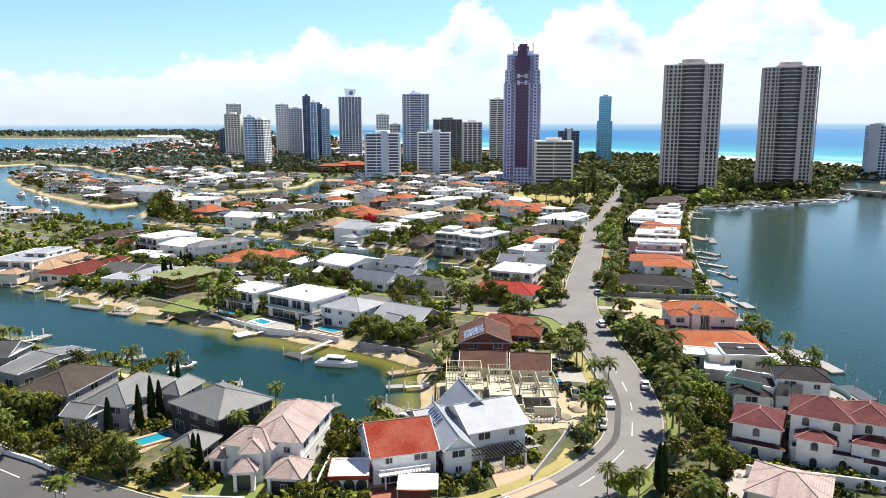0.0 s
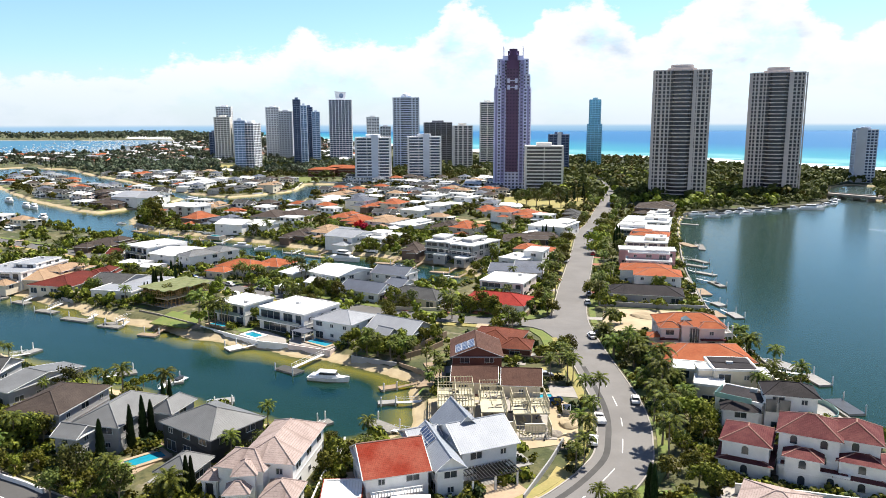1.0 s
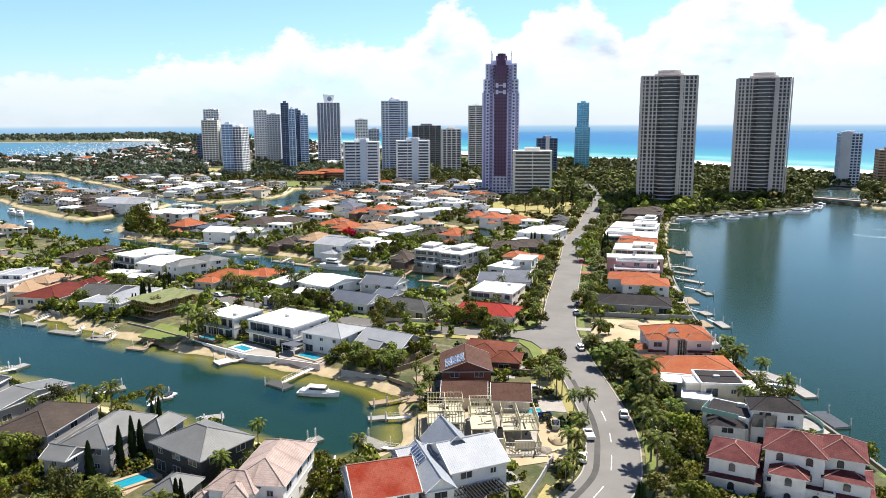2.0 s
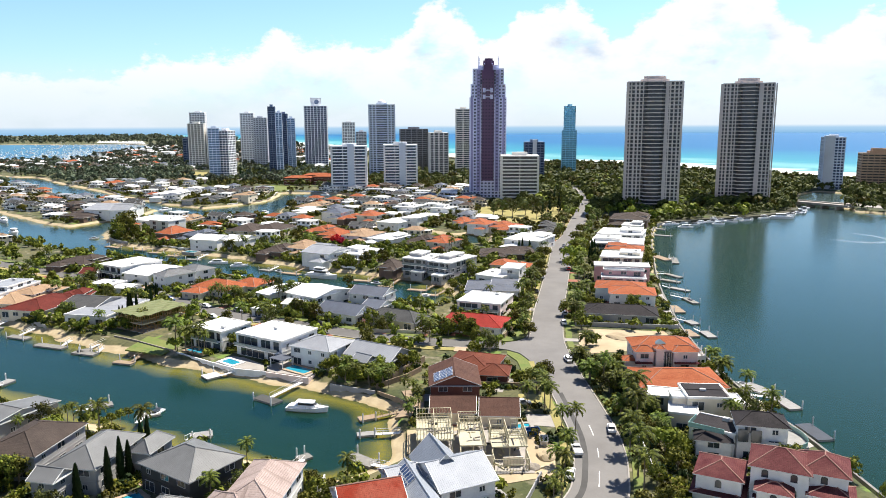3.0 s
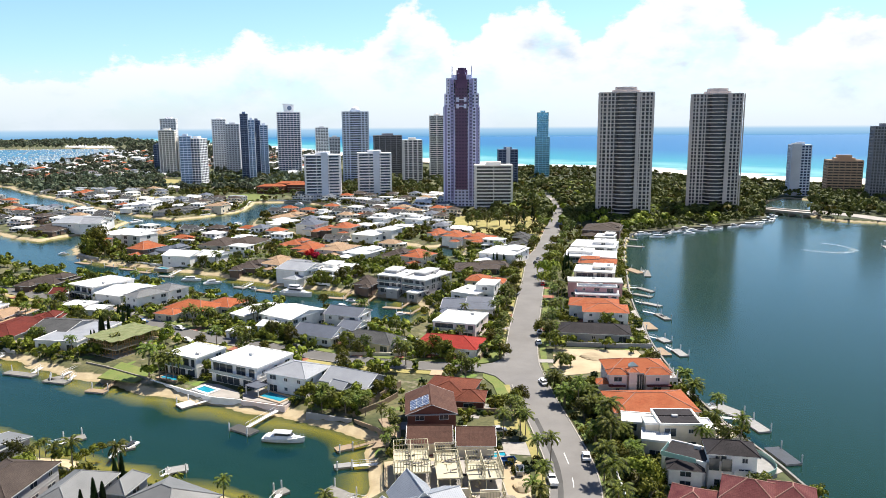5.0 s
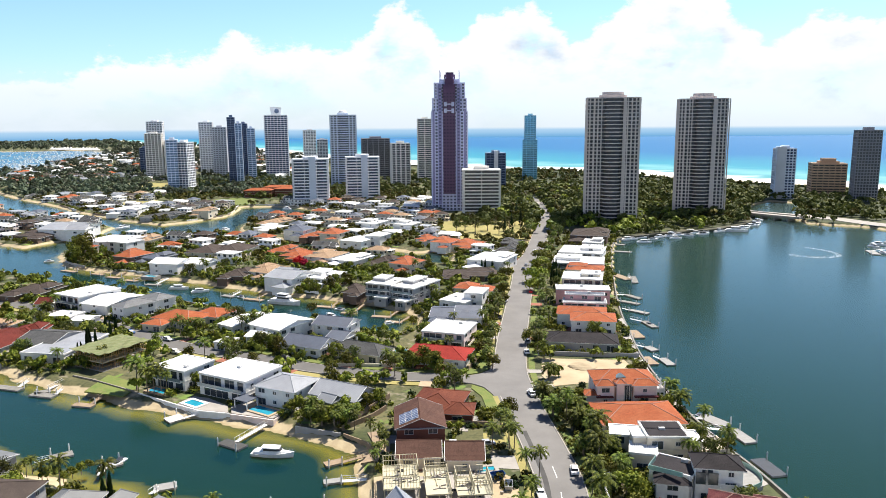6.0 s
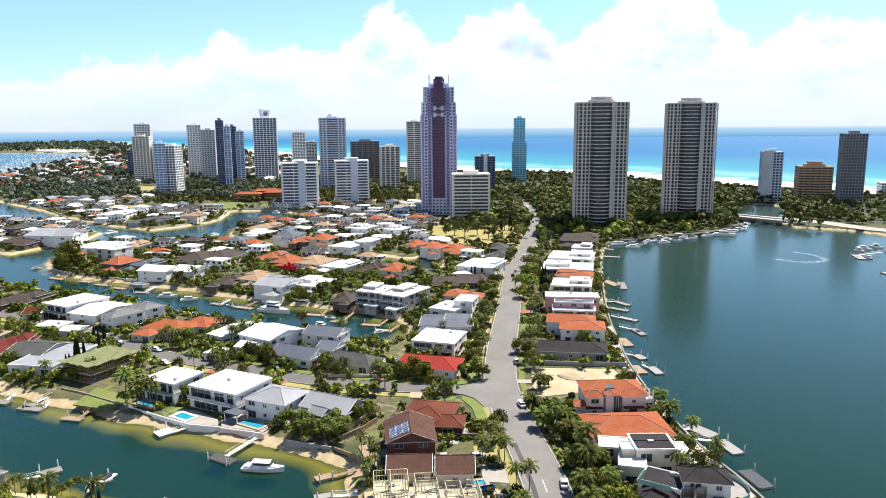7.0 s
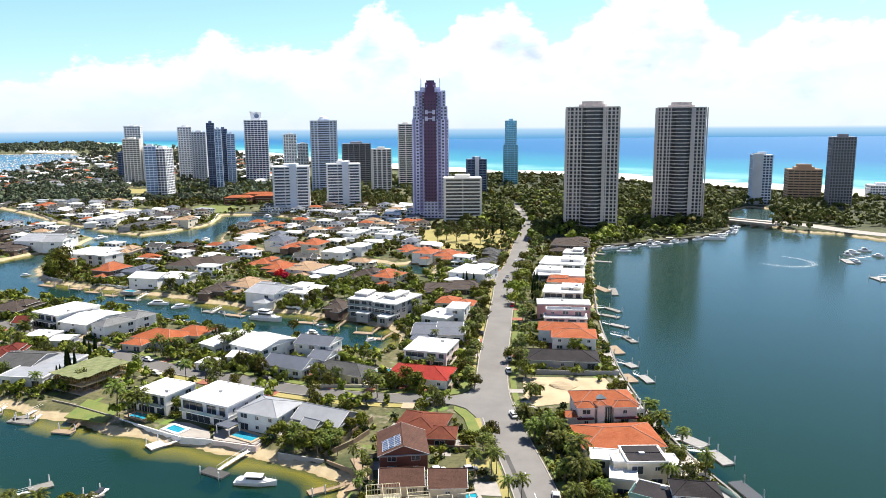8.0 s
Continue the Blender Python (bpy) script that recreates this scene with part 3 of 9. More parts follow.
def normals_of(line):
    res = []
    for i, p in enumerate(line):
        t = (line[min(i + 1, len(line) - 1)] - line[max(i - 1, 0)]).normalized()
        res.append(Vector((-t.y, t.x)))
    return res


def ribbon(name, line, left, right, z0, z1, mat_, label, category, kind="structure", parent=None):
    """A slab that follows a line between two offsets (positive: to the left of the way), from z0 up to z1."""
    nn = normals_of(line)
    bm = bmesh.new()
    rows = [[bm.verts.new((*(p + n * o), z)) for o, z in ((left, z0), (left, z1), (right, z1), (right, z0))] for p, n in zip(line, nn)]
    for a, b in zip(rows, rows[1:]):
        for k in range(3):
            bm.faces.new((a[k], b[k], b[k + 1], a[k + 1]))
    for f in bm.faces:
        f.normal_update()
    bmesh.ops.recalc_face_normals(bm, faces=bm.faces[:])
    ob = mesh_object(name, bm, mat_, parent)
    return tagged(ob, label, category, kind=kind) if label else ob


MAIN = smooth_line([(-150, 152), (-100, 129), (-62, 107.5), (-30, 95), (0, 96), (19, 106), (32.5, 121.6), (37.2, 134), (40.1, 149), (40.9, 167), (41.2, 190), (42.0, 210), (43.8, 227), (50.6, 259), (60.8, 300), (65.2, 318), (74.7, 356), (86.4, 406), (97.6, 436),
                    (115.7, 497), (148.5, 614), (170, 743), (176, 815), (180, 900)])
SIDE = smooth_line([(41, 214.5), (34, 216.2), (22, 220), (7.7, 223.2), (-6.7, 228), (-21.7, 235.2), (-35.6, 243.7), (-46, 250.4), (-57, 256.1), (-68, 263.3), (-80.6, 272.9), (-94.7, 286.1), (-110, 299.6), (-126, 313.4), (-158, 337), (-330, 450)])
main_road = ribbon("road", MAIN, 5.25, -5.25, GZ - 0.5, GZ + 0.16, M["asphalt"], "grey asphalt main road with white centre dashes", "road")
side_road = ribbon("road", SIDE[7:], 3.6, -3.6, GZ - 0.5, GZ + 0.15, M["side_asphalt"], "narrow grey asphalt side street", "road")
HIGHWAY = smooth_line([(520, 395), (410, 512), (384, 575), (351, 617), (320, 655), (230, 700), (60, 800), (-80, 880), (-260, 960)], 8)
ribbon("road", HIGHWAY, 9, -9, GZ - 0.2, GZ + 0.35, M["concrete"], "pale highway along the far shore", "road")
near_side = [k for k, p in enumerate(MAIN) if p.x < 60 and 203.5 < p.y < 229]      # the mouth of the side street
LEFT_RUNS = (MAIN[:near_side[0]], MAIN[near_side[-1]:])
for line, off in ((LEFT_RUNS[0], 5.25), (LEFT_RUNS[1], 5.25), (MAIN, -5.55)):
    ribbon("kerb", line, off + 0.3, off, GZ - 0.3, GZ + 0.27, M["concrete"], "pale concrete kerb along the main road", "kerb")
for off in (3.6, -3.9):
    ribbon("kerb", SIDE[9:], off + 0.3, off, GZ - 0.3, GZ + 0.25, M["concrete"], "pale concrete kerb along the side street", "kerb")
for line, off in ((LEFT_RUNS[0], 6.2), (LEFT_RUNS[1], 6.2), (MAIN, -8.2)):
    ribbon("verge", line, off + 2.0, off, GZ - 0.3, GZ + 0.2, M["dry_lawn" if off > 0 else "lawn"], "patchy mown grass verge beside the road", "verge")


def flare(name, pts, top, mat_, label, category):
    """A level slab on a soft outline, at the rounded corners of the junction."""
    bm = bmesh.new()
    prism(bm, pts, GZ - 0.3, top)
    if sum((b[0] - a[0]) * (b[1] + a[1]) for a, b in zip(pts, pts[1:] + pts[:1])) > 0:
        bmesh.ops.reverse_faces(bm, faces=bm.faces[:])
    tagged(mesh_object(name, bm, mat_), label, category, kind="structure")


flare("road", [(38, 196), (34.6, 196), (34.2, 204.1), (32.5, 210.6), (29.5, 214.0), (25, 216), (25, 222), (29.5, 221.6), (33.4, 223.0), (36.6, 226), (38.6, 231.5), (40.5, 236), (43, 232), (43, 200)],
      GZ + 0.154, M["asphalt"], "flared asphalt mouth of the side street", "road")
flare("verge", [(29.0, 222.6), (32.8, 223.6), (36.0, 226.6), (38.0, 232.0), (39.6, 236.5), (36, 238), (33.5, 231), (28.5, 227)], GZ + 0.21, M["lawn"], "green corner lawn at the junction", "verge")
flare("verge", [(34.0, 192), (33.8, 204), (32.2, 209.6), (29.0, 213), (28.5, 210), (30.6, 203), (30.6, 192)], GZ + 0.21, M["lawn"], "green corner lawn at the junction", "verge")
# a darker resurfaced strip on the inside of the bend
i0, i1 = [min(range(len(MAIN)), key=lambda k: (MAIN[k] - Vector(q)).length) for q in ((-10, 95), (42.8, 180))]
ribbon("asphalt_patch", MAIN[i0:i1], 3.7, 2.5, GZ, GZ + 0.166, M["patch"], "dark resurfaced asphalt strip along the parking lane", "road patch")
ribbon("asphalt_patch", MAIN[:i0 - 4], 5.1, -5.1, GZ, GZ + 0.164, M["dark_asphalt"], "newer dark asphalt of the street's western end", "road patch")
# centre dashes
i0 = min(range(len(MAIN)), key=lambda k: (MAIN[k] - Vector((-75, 116))).length)
i1 = min(range(len(MAIN)), key=lambda k: (MAIN[k] - Vector((42.7, 176))).length)
run, k = 0.0, i0
marks = thing("lane_markings", "white painted centre dashes on the main road", "road marking", 0, 0, kind="structure")
while k < i1:
    e = k
    while e < i1 and (MAIN[e] - MAIN[k]).length < 4.2:
        e += 1
    if e > k + 1:
        ribbon("dash", MAIN[k:e + 1], 0.09 + 0.3, -0.09 + 0.3, GZ + 0.1, GZ + 0.175, M["paint"], "", "", parent=marks)
    while k < i1 and (MAIN[k] - MAIN[e]).length < 5.5 or k < e:
        k += 1

# ---- towers ----
TM = {}


def tower_mats(key, frame_c, glass_c, coat=0.0):
    if key not in TM:
        TM[key] = (material("facade_" + key, frame_c, tuple(c * 0.85 for c in frame_c), rough=0.8, scale=0.06, grain=0.8, stain=0.08, bump=0.05),
                   material("tower_glass_" + key, glass_c, tuple(c * 1.6 for c in glass_c), rough=0.2, scale=0.12, grain=0.35, stain=0.35, bump=0.0, spec=0.6, metal=coat))
    return TM[key]


def outline(w, d, bulge=0.0, notch=0.0):
    """A tower's plan: a rectangle whose camera-side and back faces may bow out in the middle third, with notches beside the bow."""
    edge = [(-w / 2, -d / 2)]
    if bulge:
        edge.append((-w * 0.2, -d / 2))
        if notch:
            edge += [(-w * 0.2, -d / 2 + notch), (-w * 0.165, -d / 2 + notch)]
        edge += [(w * 0.16 * math.sin(k * 0.3927), -d / 2 - bulge * math.cos(k * 0.3927)) for k in range(-4, 5)]
        if notch:
            edge += [(w * 0.165, -d / 2 + notch), (w * 0.2, -d / 2 + notch)]
        edge.append((w * 0.2, -d / 2))
    edge.append((w / 2, -d / 2))
    return edge + [(-x, -y) for x, y in edge]


def inset(pts, r):
    c = len(pts)
    out = []
    for i in range(c):
        a, b, d = Vector(pts[i - 1]), Vector(pts[i]), Vector(pts[(i + 1) % c])
        e1, e2 = (b - a).normalized(), (d - b).normalized()
        n1, n2 = Vector((-e1.y, e1.x)), Vector((-e2.y, e2.x))
        v = n1 + n2
        out.append(tuple(b + v * (r / max(0.4, 1 + n1.dot(n2)))))
    return out


def band_mesh(pts, h, t):
    """A hollow ring of height h and thickness t on the outline."""
    ins = inset(pts, t)
    bm = bmesh.new()
    n = len(pts)
    rows = [[bm.verts.new((*p, z)) for p in q] for q, z in ((pts, 0), (pts, h), (ins, h), (ins, 0))]
    for r in range(4):
        a, b = rows[r], rows[(r + 1) % 4]
        for k in range(n):
            bm.faces.new((a[k], a[(k + 1) % n], b[(k + 1) % n], b[k]))
    return bm


def tower(x, y, w, d, a, top, floor_h, band, pier_step, pier_w, mats, label, bulge=0.0, notch=0.0, z0=GZ, root=None, deep=0.5):
    """A block of flats: dark glazing set back behind a floor band on every storey and upright piers."""
    fr, gl = mats
    root = root or thing("apartment_tower", label, "tower", x, y, 0, a)
    pts = outline(w, d, bulge, notch)
    bm = bmesh.new()
    prism(bm, inset(pts, deep), z0 - 1, top - 0.4)
    part("glazing", bm, gl, root, "dark reflective glazing")
    n = max(2, round((top - z0) / floor_h))
    step = (top - z0) / n
    first = None
    for k in range(n + 1):
        at = pose(0, 0, z0 + k * step - band / 2)
        if first is None:
            first = part("floor_band", band_mesh(pts, band, deep + 0.3), fr, root, at=at)
        else:
            share("floor_band", first.data, root, at)
    shapes = {}
    for i in range(len(pts)):
        p, q = Vector(pts[i]), Vector(pts[(i + 1) % len(pts)])
        ln = (q - p).length
        if ln < (3.4 if bulge else 1.5):
            continue
        m = max(1, round(ln / (pier_step * (1.6 if y > 900 else 1.0))))
        e = (q - p) / ln
        ang = math.degrees(math.atan2(e.y, e.x))
        for k in range(m + (0 if ln > 3 * pier_step else 1)):
            c = p + e * min(max(ln * k / m, pier_w / 2), ln - pier_w / 2)
            at = pose(c.x, c.y, z0, 0, 0, ang)
            if not shapes:
                bm = bmesh.new()
                box(bm, -pier_w / 2, -0.06, 0, pier_w / 2, deep + 0.2, top - z0)
                shapes[0] = part("pier", bm, fr, root, at=at)
            else:
                share("pier", shapes[0].data, root, at)
    bm = bmesh.new()
    prism(bm, inset(pts, 0.25), top - 0.35, top + 0.5)
    prism(bm, [(w * 0.2 * sx, d * 0.22 * sy) for sx, sy in ((-1, -1), (1, -1), (1, 1), (-1, 1))], top + 0.4, top + 3.2)
    part("roof", bm, fr, root, "flat roof with a plant room")
    return root


TAUPE = tower_mats("taupe", (0.57, 0.51, 0.485), (0.012, 0.013, 0.020))
for x, y, a in ((194, 579, -17), (282.5, 607, -23)):
    t = tower(x, y, 41.5 if x < 200 else 39.5, 30, a, 102, 2.95, 0.8, 3.3, 1.05, TAUPE, "tall taupe concrete apartment tower with bowed balconies", bulge=2.2, notch=2.0, deep=0.9)
    bm = bmesh.new()
    prism(bm, [(11 * math.cos(k * math.tau / 12), 8 * math.sin(k * math.tau / 12)) for k in range(12)], 102.3, 104.5)
    prism(bm, [(8.5 * math.cos(k * math.tau / 12), 6 * math.sin(k * math.tau / 12)) for k in range(12)], 104.4, 107)
    part("crown", bm, TAUPE[0], t, "pale faceted rooftop crown")
    for u, wd in ((-20.3, 2.2), (-14.2, 1.2), (-8.6, 0.9), (9.2, 2.6), (20.8, 1.0)):
        for s in (-1, 1):
            bm = bmesh.new()
            box(bm, u - wd / 2, -0.12, GZ, u + wd / 2, 1.2, 102)
            part("blank_pier", bm, TAUPE[0], t, at=pose(0, 0, 0, 0, 0, 0 if s < 0 else 180) @ pose(0, -15, 0))
# violet tower with stepped shoulders
LILAC = tower_mats("lilac", (0.62, 0.65, 0.84), (0.045, 0.05, 0.10))
PLUM = tower_mats("plum", (0.10, 0.052, 0.115), (0.03, 0.02, 0.045))
tv = tower(75, 697, 34, 30, -8, 94, 3.0, 1.3, 3.4, 1.5, LILAC, "tall lilac and plum tower with stepped shoulders and spires")
tower(75, 697, 32, 28, -8, 106, 3.0, 1.3, 3.4, 1.5, LILAC, "", root=tv, z0=94)
tower(75, 697, 28.5, 25, -8, 120, 3.0, 1.3, 3.2, 1.5, LILAC, "", root=tv, z0=106)
tower(75, 697, 19, 18, -8, 123, 3.0, 1.5, 3.0, 1.6, LILAC, "", root=tv, z0=120)
VIOLET = tower_mats("violet", (0.27, 0.26, 0.47), (0.05, 0.05, 0.10))
bm = bmesh.new()
for sx in (-1, 1):
    box(bm, sx * 8.6 - 1.6, -15.6, 8, sx * 8.6 + 1.6, -13, 119)
    box(bm, sx * 14.6 - 0.9, -15.5, 8, sx * 14.6 + 0.9, -13, 96)
part("recess", bm, VIOLET[0], tv, "violet recessed strips beside the bay")
bm = bmesh.new()
for zz in np.arange(12, 116, 3.0):
    for sx in (-8.6, 8.6):
        box(bm, sx - 0.9, -15.7, zz, sx + 0.9, -15.5, zz + 1.3)
tagged(part("recess_glazing", bm, VIOLET[1], tv), kind="stuff")
bm = bmesh.new()
for zz in (93, 99):
    for sx in (-3.4, 3.4):
        box(bm, sx - 1.3, -16.5, zz, sx + 1.3, -16.1, zz + 4)
    box(bm, -2.2, -16.5, zz + 1.5, 2.2, -16.1, zz + 2.5)
part("ornament", bm, LILAC[0], tv, "white geometric ornament on the bay")
bm = bmesh.new()
box(bm, -5.6, -16.2, 18, 5.6, -12, 119)
box(bm, -5.6, 12, 18, 5.6, 16.2, 119)
box(bm, -4.2, -14.5, 119, 4.2, 14.5, 124)
part("central_bay", bm, PLUM[0], tv, "plum coloured central bay")
bm = bmesh.new()
for zz in np.arange(20, 111, 3.0):
    for sx in (-4.2, -1.4, 1.4, 4.2):
        box(bm, sx - 0.7, -16.28, zz, sx + 0.7, -16.1, zz + 1.3)
tagged(part("bay_front", bm, PLUM[1], tv), kind="stuff")
bm = bmesh.new()
prism(bm, [(5.5 * math.cos(k * math.tau / 8 + 0.39), 5.5 * math.sin(k * math.tau / 8 + 0.39)) for k in range(8)], 123, 128.5)
prism(bm, [(4.0 * math.cos(k * math.tau / 8 + 0.39), 4.0 * math.sin(k * math.tau / 8 + 0.39)) for k in range(8)], 128.5, 130.5)
part("crown", bm, PLUM[0], tv, "dark plum octagonal crown")
for sx, sy in ((-9, -9), (9, -9), (-9, 9), (9, 9)):
    bm = bmesh.new()
    bar(bm, (sx, sy, 122), (sx, sy, 132), 0.3)
    bar(bm, (sx * 1.55, sy * 1.35, 105), (sx * 1.55, sy * 1.35, 110), 0.3)
    part("spire", bm, LILAC[0], tv)

PALE = tower_mats("pale", (0.82, 0.79, 0.74), (0.07, 0.065, 0.065))
ICE = tower_mats("ice", (0.60, 0.66, 0.76), (0.10, 0.17, 0.29), 0.5)
WHITE = tower_mats("white", (0.82, 0.83, 0.85), (0.055, 0.075, 0.12), 0.3)
NAVY = tower_mats("navy", (0.16, 0.21, 0.31), (0.018, 0.035, 0.085), 0.3)
GREYB = tower_mats("grey", (0.58, 0.60, 0.65), (0.07, 0.085, 0.12), 0.4)
TAN = tower_mats("tan", (0.44, 0.30, 0.20), (0.06, 0.05, 0.045))
AQUA = tower_mats("aqua", (0.30, 0.52, 0.64), (0.10, 0.30, 0.46), 0.7)
SLATE = tower_mats("slate", (0.26, 0.26, 0.29), (0.03, 0.033, 0.04))
tower(96, 636, 33, 22, -6, 43, 2.9, 1.05, 16, 0.5, PALE, "cream banded apartment block with deep balconies", deep=1.6)
for x, y, a in ((-63, 772, 2), (-10, 812, 2)):
    t = tower(x, y, 37, 24, a, 48, 3.0, 1.15, 12, 0.5, WHITE, "white banded apartment block with a blank central core", deep=1.7)
    bm = bmesh.new()
    box(bm, -1.5, -12.8, GZ, 5.5, 12.8, 51)
    part("core", bm, ICE[0], t, "plain rendered lift core")
t = tower(-149, 1196, 36, 28, 4, 99, 3.1, 1.0, 3.0, 1.1, (WHITE[0], NAVY[1]), "tall dark glass tower with a white window grid and roof sign")
bm = bmesh.new()
sign = [(-7, 99), (8, 99), (9, 111.5), (-9, 113)]
prism(bm, [(u, -v) for u, v in sign][::-1], -0.8, 0.8)
for v in bm.verts:
    v.co = Vector((v.co.x, v.co.z, -v.co.y))
bmesh.ops.recalc_face_normals(bm, faces=bm.faces[:])
part("roof_sign", bm, WHITE[0], t, "pale rooftop sign board")
bm = bmesh.new()
prism(bm, [(3.6 * math.cos(k * math.tau / 16), 3.6 * math.sin(k * math.tau / 16)) for k in range(16)], 0.8, 1.1)
part("emblem", bm, NAVY[0], t, "plain dark round emblem", at=pose(1.5, 0, 106, 90))
t = tower(-37, 1014, 36, 28, 2, 96, 3.0, 1.4, 3.8, 1.8, (TM["ice"][0], GREYB[1]), "pale grey apartment tower with a small dome", bulge=1.5)
bm = bmesh.new()
bmesh.ops.create_uvsphere(bm, u_segments=12, v_segments=8, radius=6.5, matrix=pose(0, 0, 97))
part("dome", bm, WHITE[0], t, "white rooftop dome")
tower(-185.5, 1010, 10, 16, 8, 94, 3.0, 0.6, 3.5, 0.4, NAVY, "slender dark blue glass apartment tower")
tower(-176.5, 1012, 9, 18, 8, 86, 3.0, 0.6, 3.0, 0.9, ICE, "slender tower clad in blue-white panels")
tower(-187, 1114, 12, 20, 8, 86, 3.0, 0.8, 3.0, 0.5, NAVY, "dark navy glass apartment tower")
tower(-175.5, 1108, 12, 20, 8, 79, 3.0, 0.9, 3.0, 0.9, ICE, "blue-grey apartment tower of slim proportions")
tower(-273, 1264, 22, 20, 5, 89, 3.0, 1.5, 2.8, 1.4, WHITE, "tall white apartment tower with narrow windows")
tower(-241, 1212, 22, 20, 5, 81, 3.0, 1.5, 2.8, 1.4, GREYB, "pale grey apartment tower with narrow windows")
tower(-246, 942, 14, 20, 10, 66, 3.0, 0.9, 2.8, 0.7, ICE, "blue-grey apartment tower with glass balconies")
tower(-232, 944, 16, 20, -14, 63, 3.0, 1.1, 2.6, 0.7, (TM["white"][0], NAVY[1]), "pale blue apartment tower with glass balconies")
tower(-369, 1314, 26, 22, 6, 91, 3.0, 1.4, 2.8, 1.3, WHITE, "white apartment tower above lower blocks")
tower(-329.5, 1162, 24, 22, 6, 72, 3.0, 1.3, 2.8, 1.2, PALE, "cream stepped apartment tower")
tower(-308, 1172, 16, 20, 6, 60, 3.0, 1.3, 2.8, 1.2, PALE, "cream lower apartment tower")
tower(-123, 1512, 26, 20, 3, 74, 3.0, 1.5, 3.2, 1.6, WHITE, "distant white apartment tower")
tower(-98, 1515, 22, 20, 3, 55, 3.0, 1.2, 3.2, 1.2, GREYB, "distant low grey apartment block")
tower(-70, 1520, 14, 16, 3, 60, 3.0, 1.2, 3.2, 1.2, ICE, "distant blue-grey apartment block")
tower(7, 1112, 42, 24, 3, 63, 3.0, 0.7, 5.2, 0.9, SLATE, "broad dark apartment block with pale piers")
tower(38, 962, 25, 20, 3, 59, 3.0, 0.9, 4.2, 1.7, (PALE[0], SLATE[1]), "brown and cream striped apartment block")
tower(78, 1062, 22, 20, -4, 91, 3.0, 1.2, 7, 1.6, (PALE[0], SLATE[1]), "tall cream tower with dark balcony bands")
t = tower(147, 860, 23, 20, -5, 49, 3.0, 0.8, 5, 0.5, NAVY, "dark apartment block with a white spine")
bm = bmesh.new()
box(bm, -2.2, -10.8, GZ, 2.2, 10.8, 52)
part("spine", bm, WHITE[0], t, "white rendered spine")
t = tower(236, 1076, 21, 20, -10, 60, 3.2, 0.8, 3.0, 0.5, AQUA, "slim aqua glass tower with a notched crown")
tower(236, 1076, 16.5, 16, -10, 95, 3.2, 0.8, 2.8, 0.5, AQUA, "", root=t, z0=60)
t = tower(440, 744, 20, 20, -20, 55, 3.0, 1.1, 3.2, 0.9, (TM["ice"][0], NAVY[1]), "blue-grey apartment block with white balconies")
bm = bmesh.new()
box(bm, -9, -10.6, GZ, 0, 0, 57)
part("core", bm, GREYB[0], t, "blank blue-grey side wall")
t = tower(507, 770, 35, 24, -22, 37, 3.0, 1.5, 6, 0.5, TAN, "tan banded apartment block with a stepped top")
bm = bmesh.new()
box(bm, -10, -8, 36, 10, 8, 40)
box(bm, -7, -6, 40, 7, 6, 43)
part("stepped_top", bm, TAN[0], t)
tower(503, 702, 22, 22, -24, 74, 3.0, 0.9, 2.6, 0.7, SLATE, "dark grey apartment tower with irregular panels")
tower(607, 774, 26, 22, -24, 17, 3.0, 1.2, 3, 0.7, WHITE, "white beachside apartment block")
tower(-390, 1312, 12, 14, 4, 47, 3.0, 0.8, 3, 0.5, NAVY, "low dark apartment block")

# ---- houses ----
OVER = 0.55


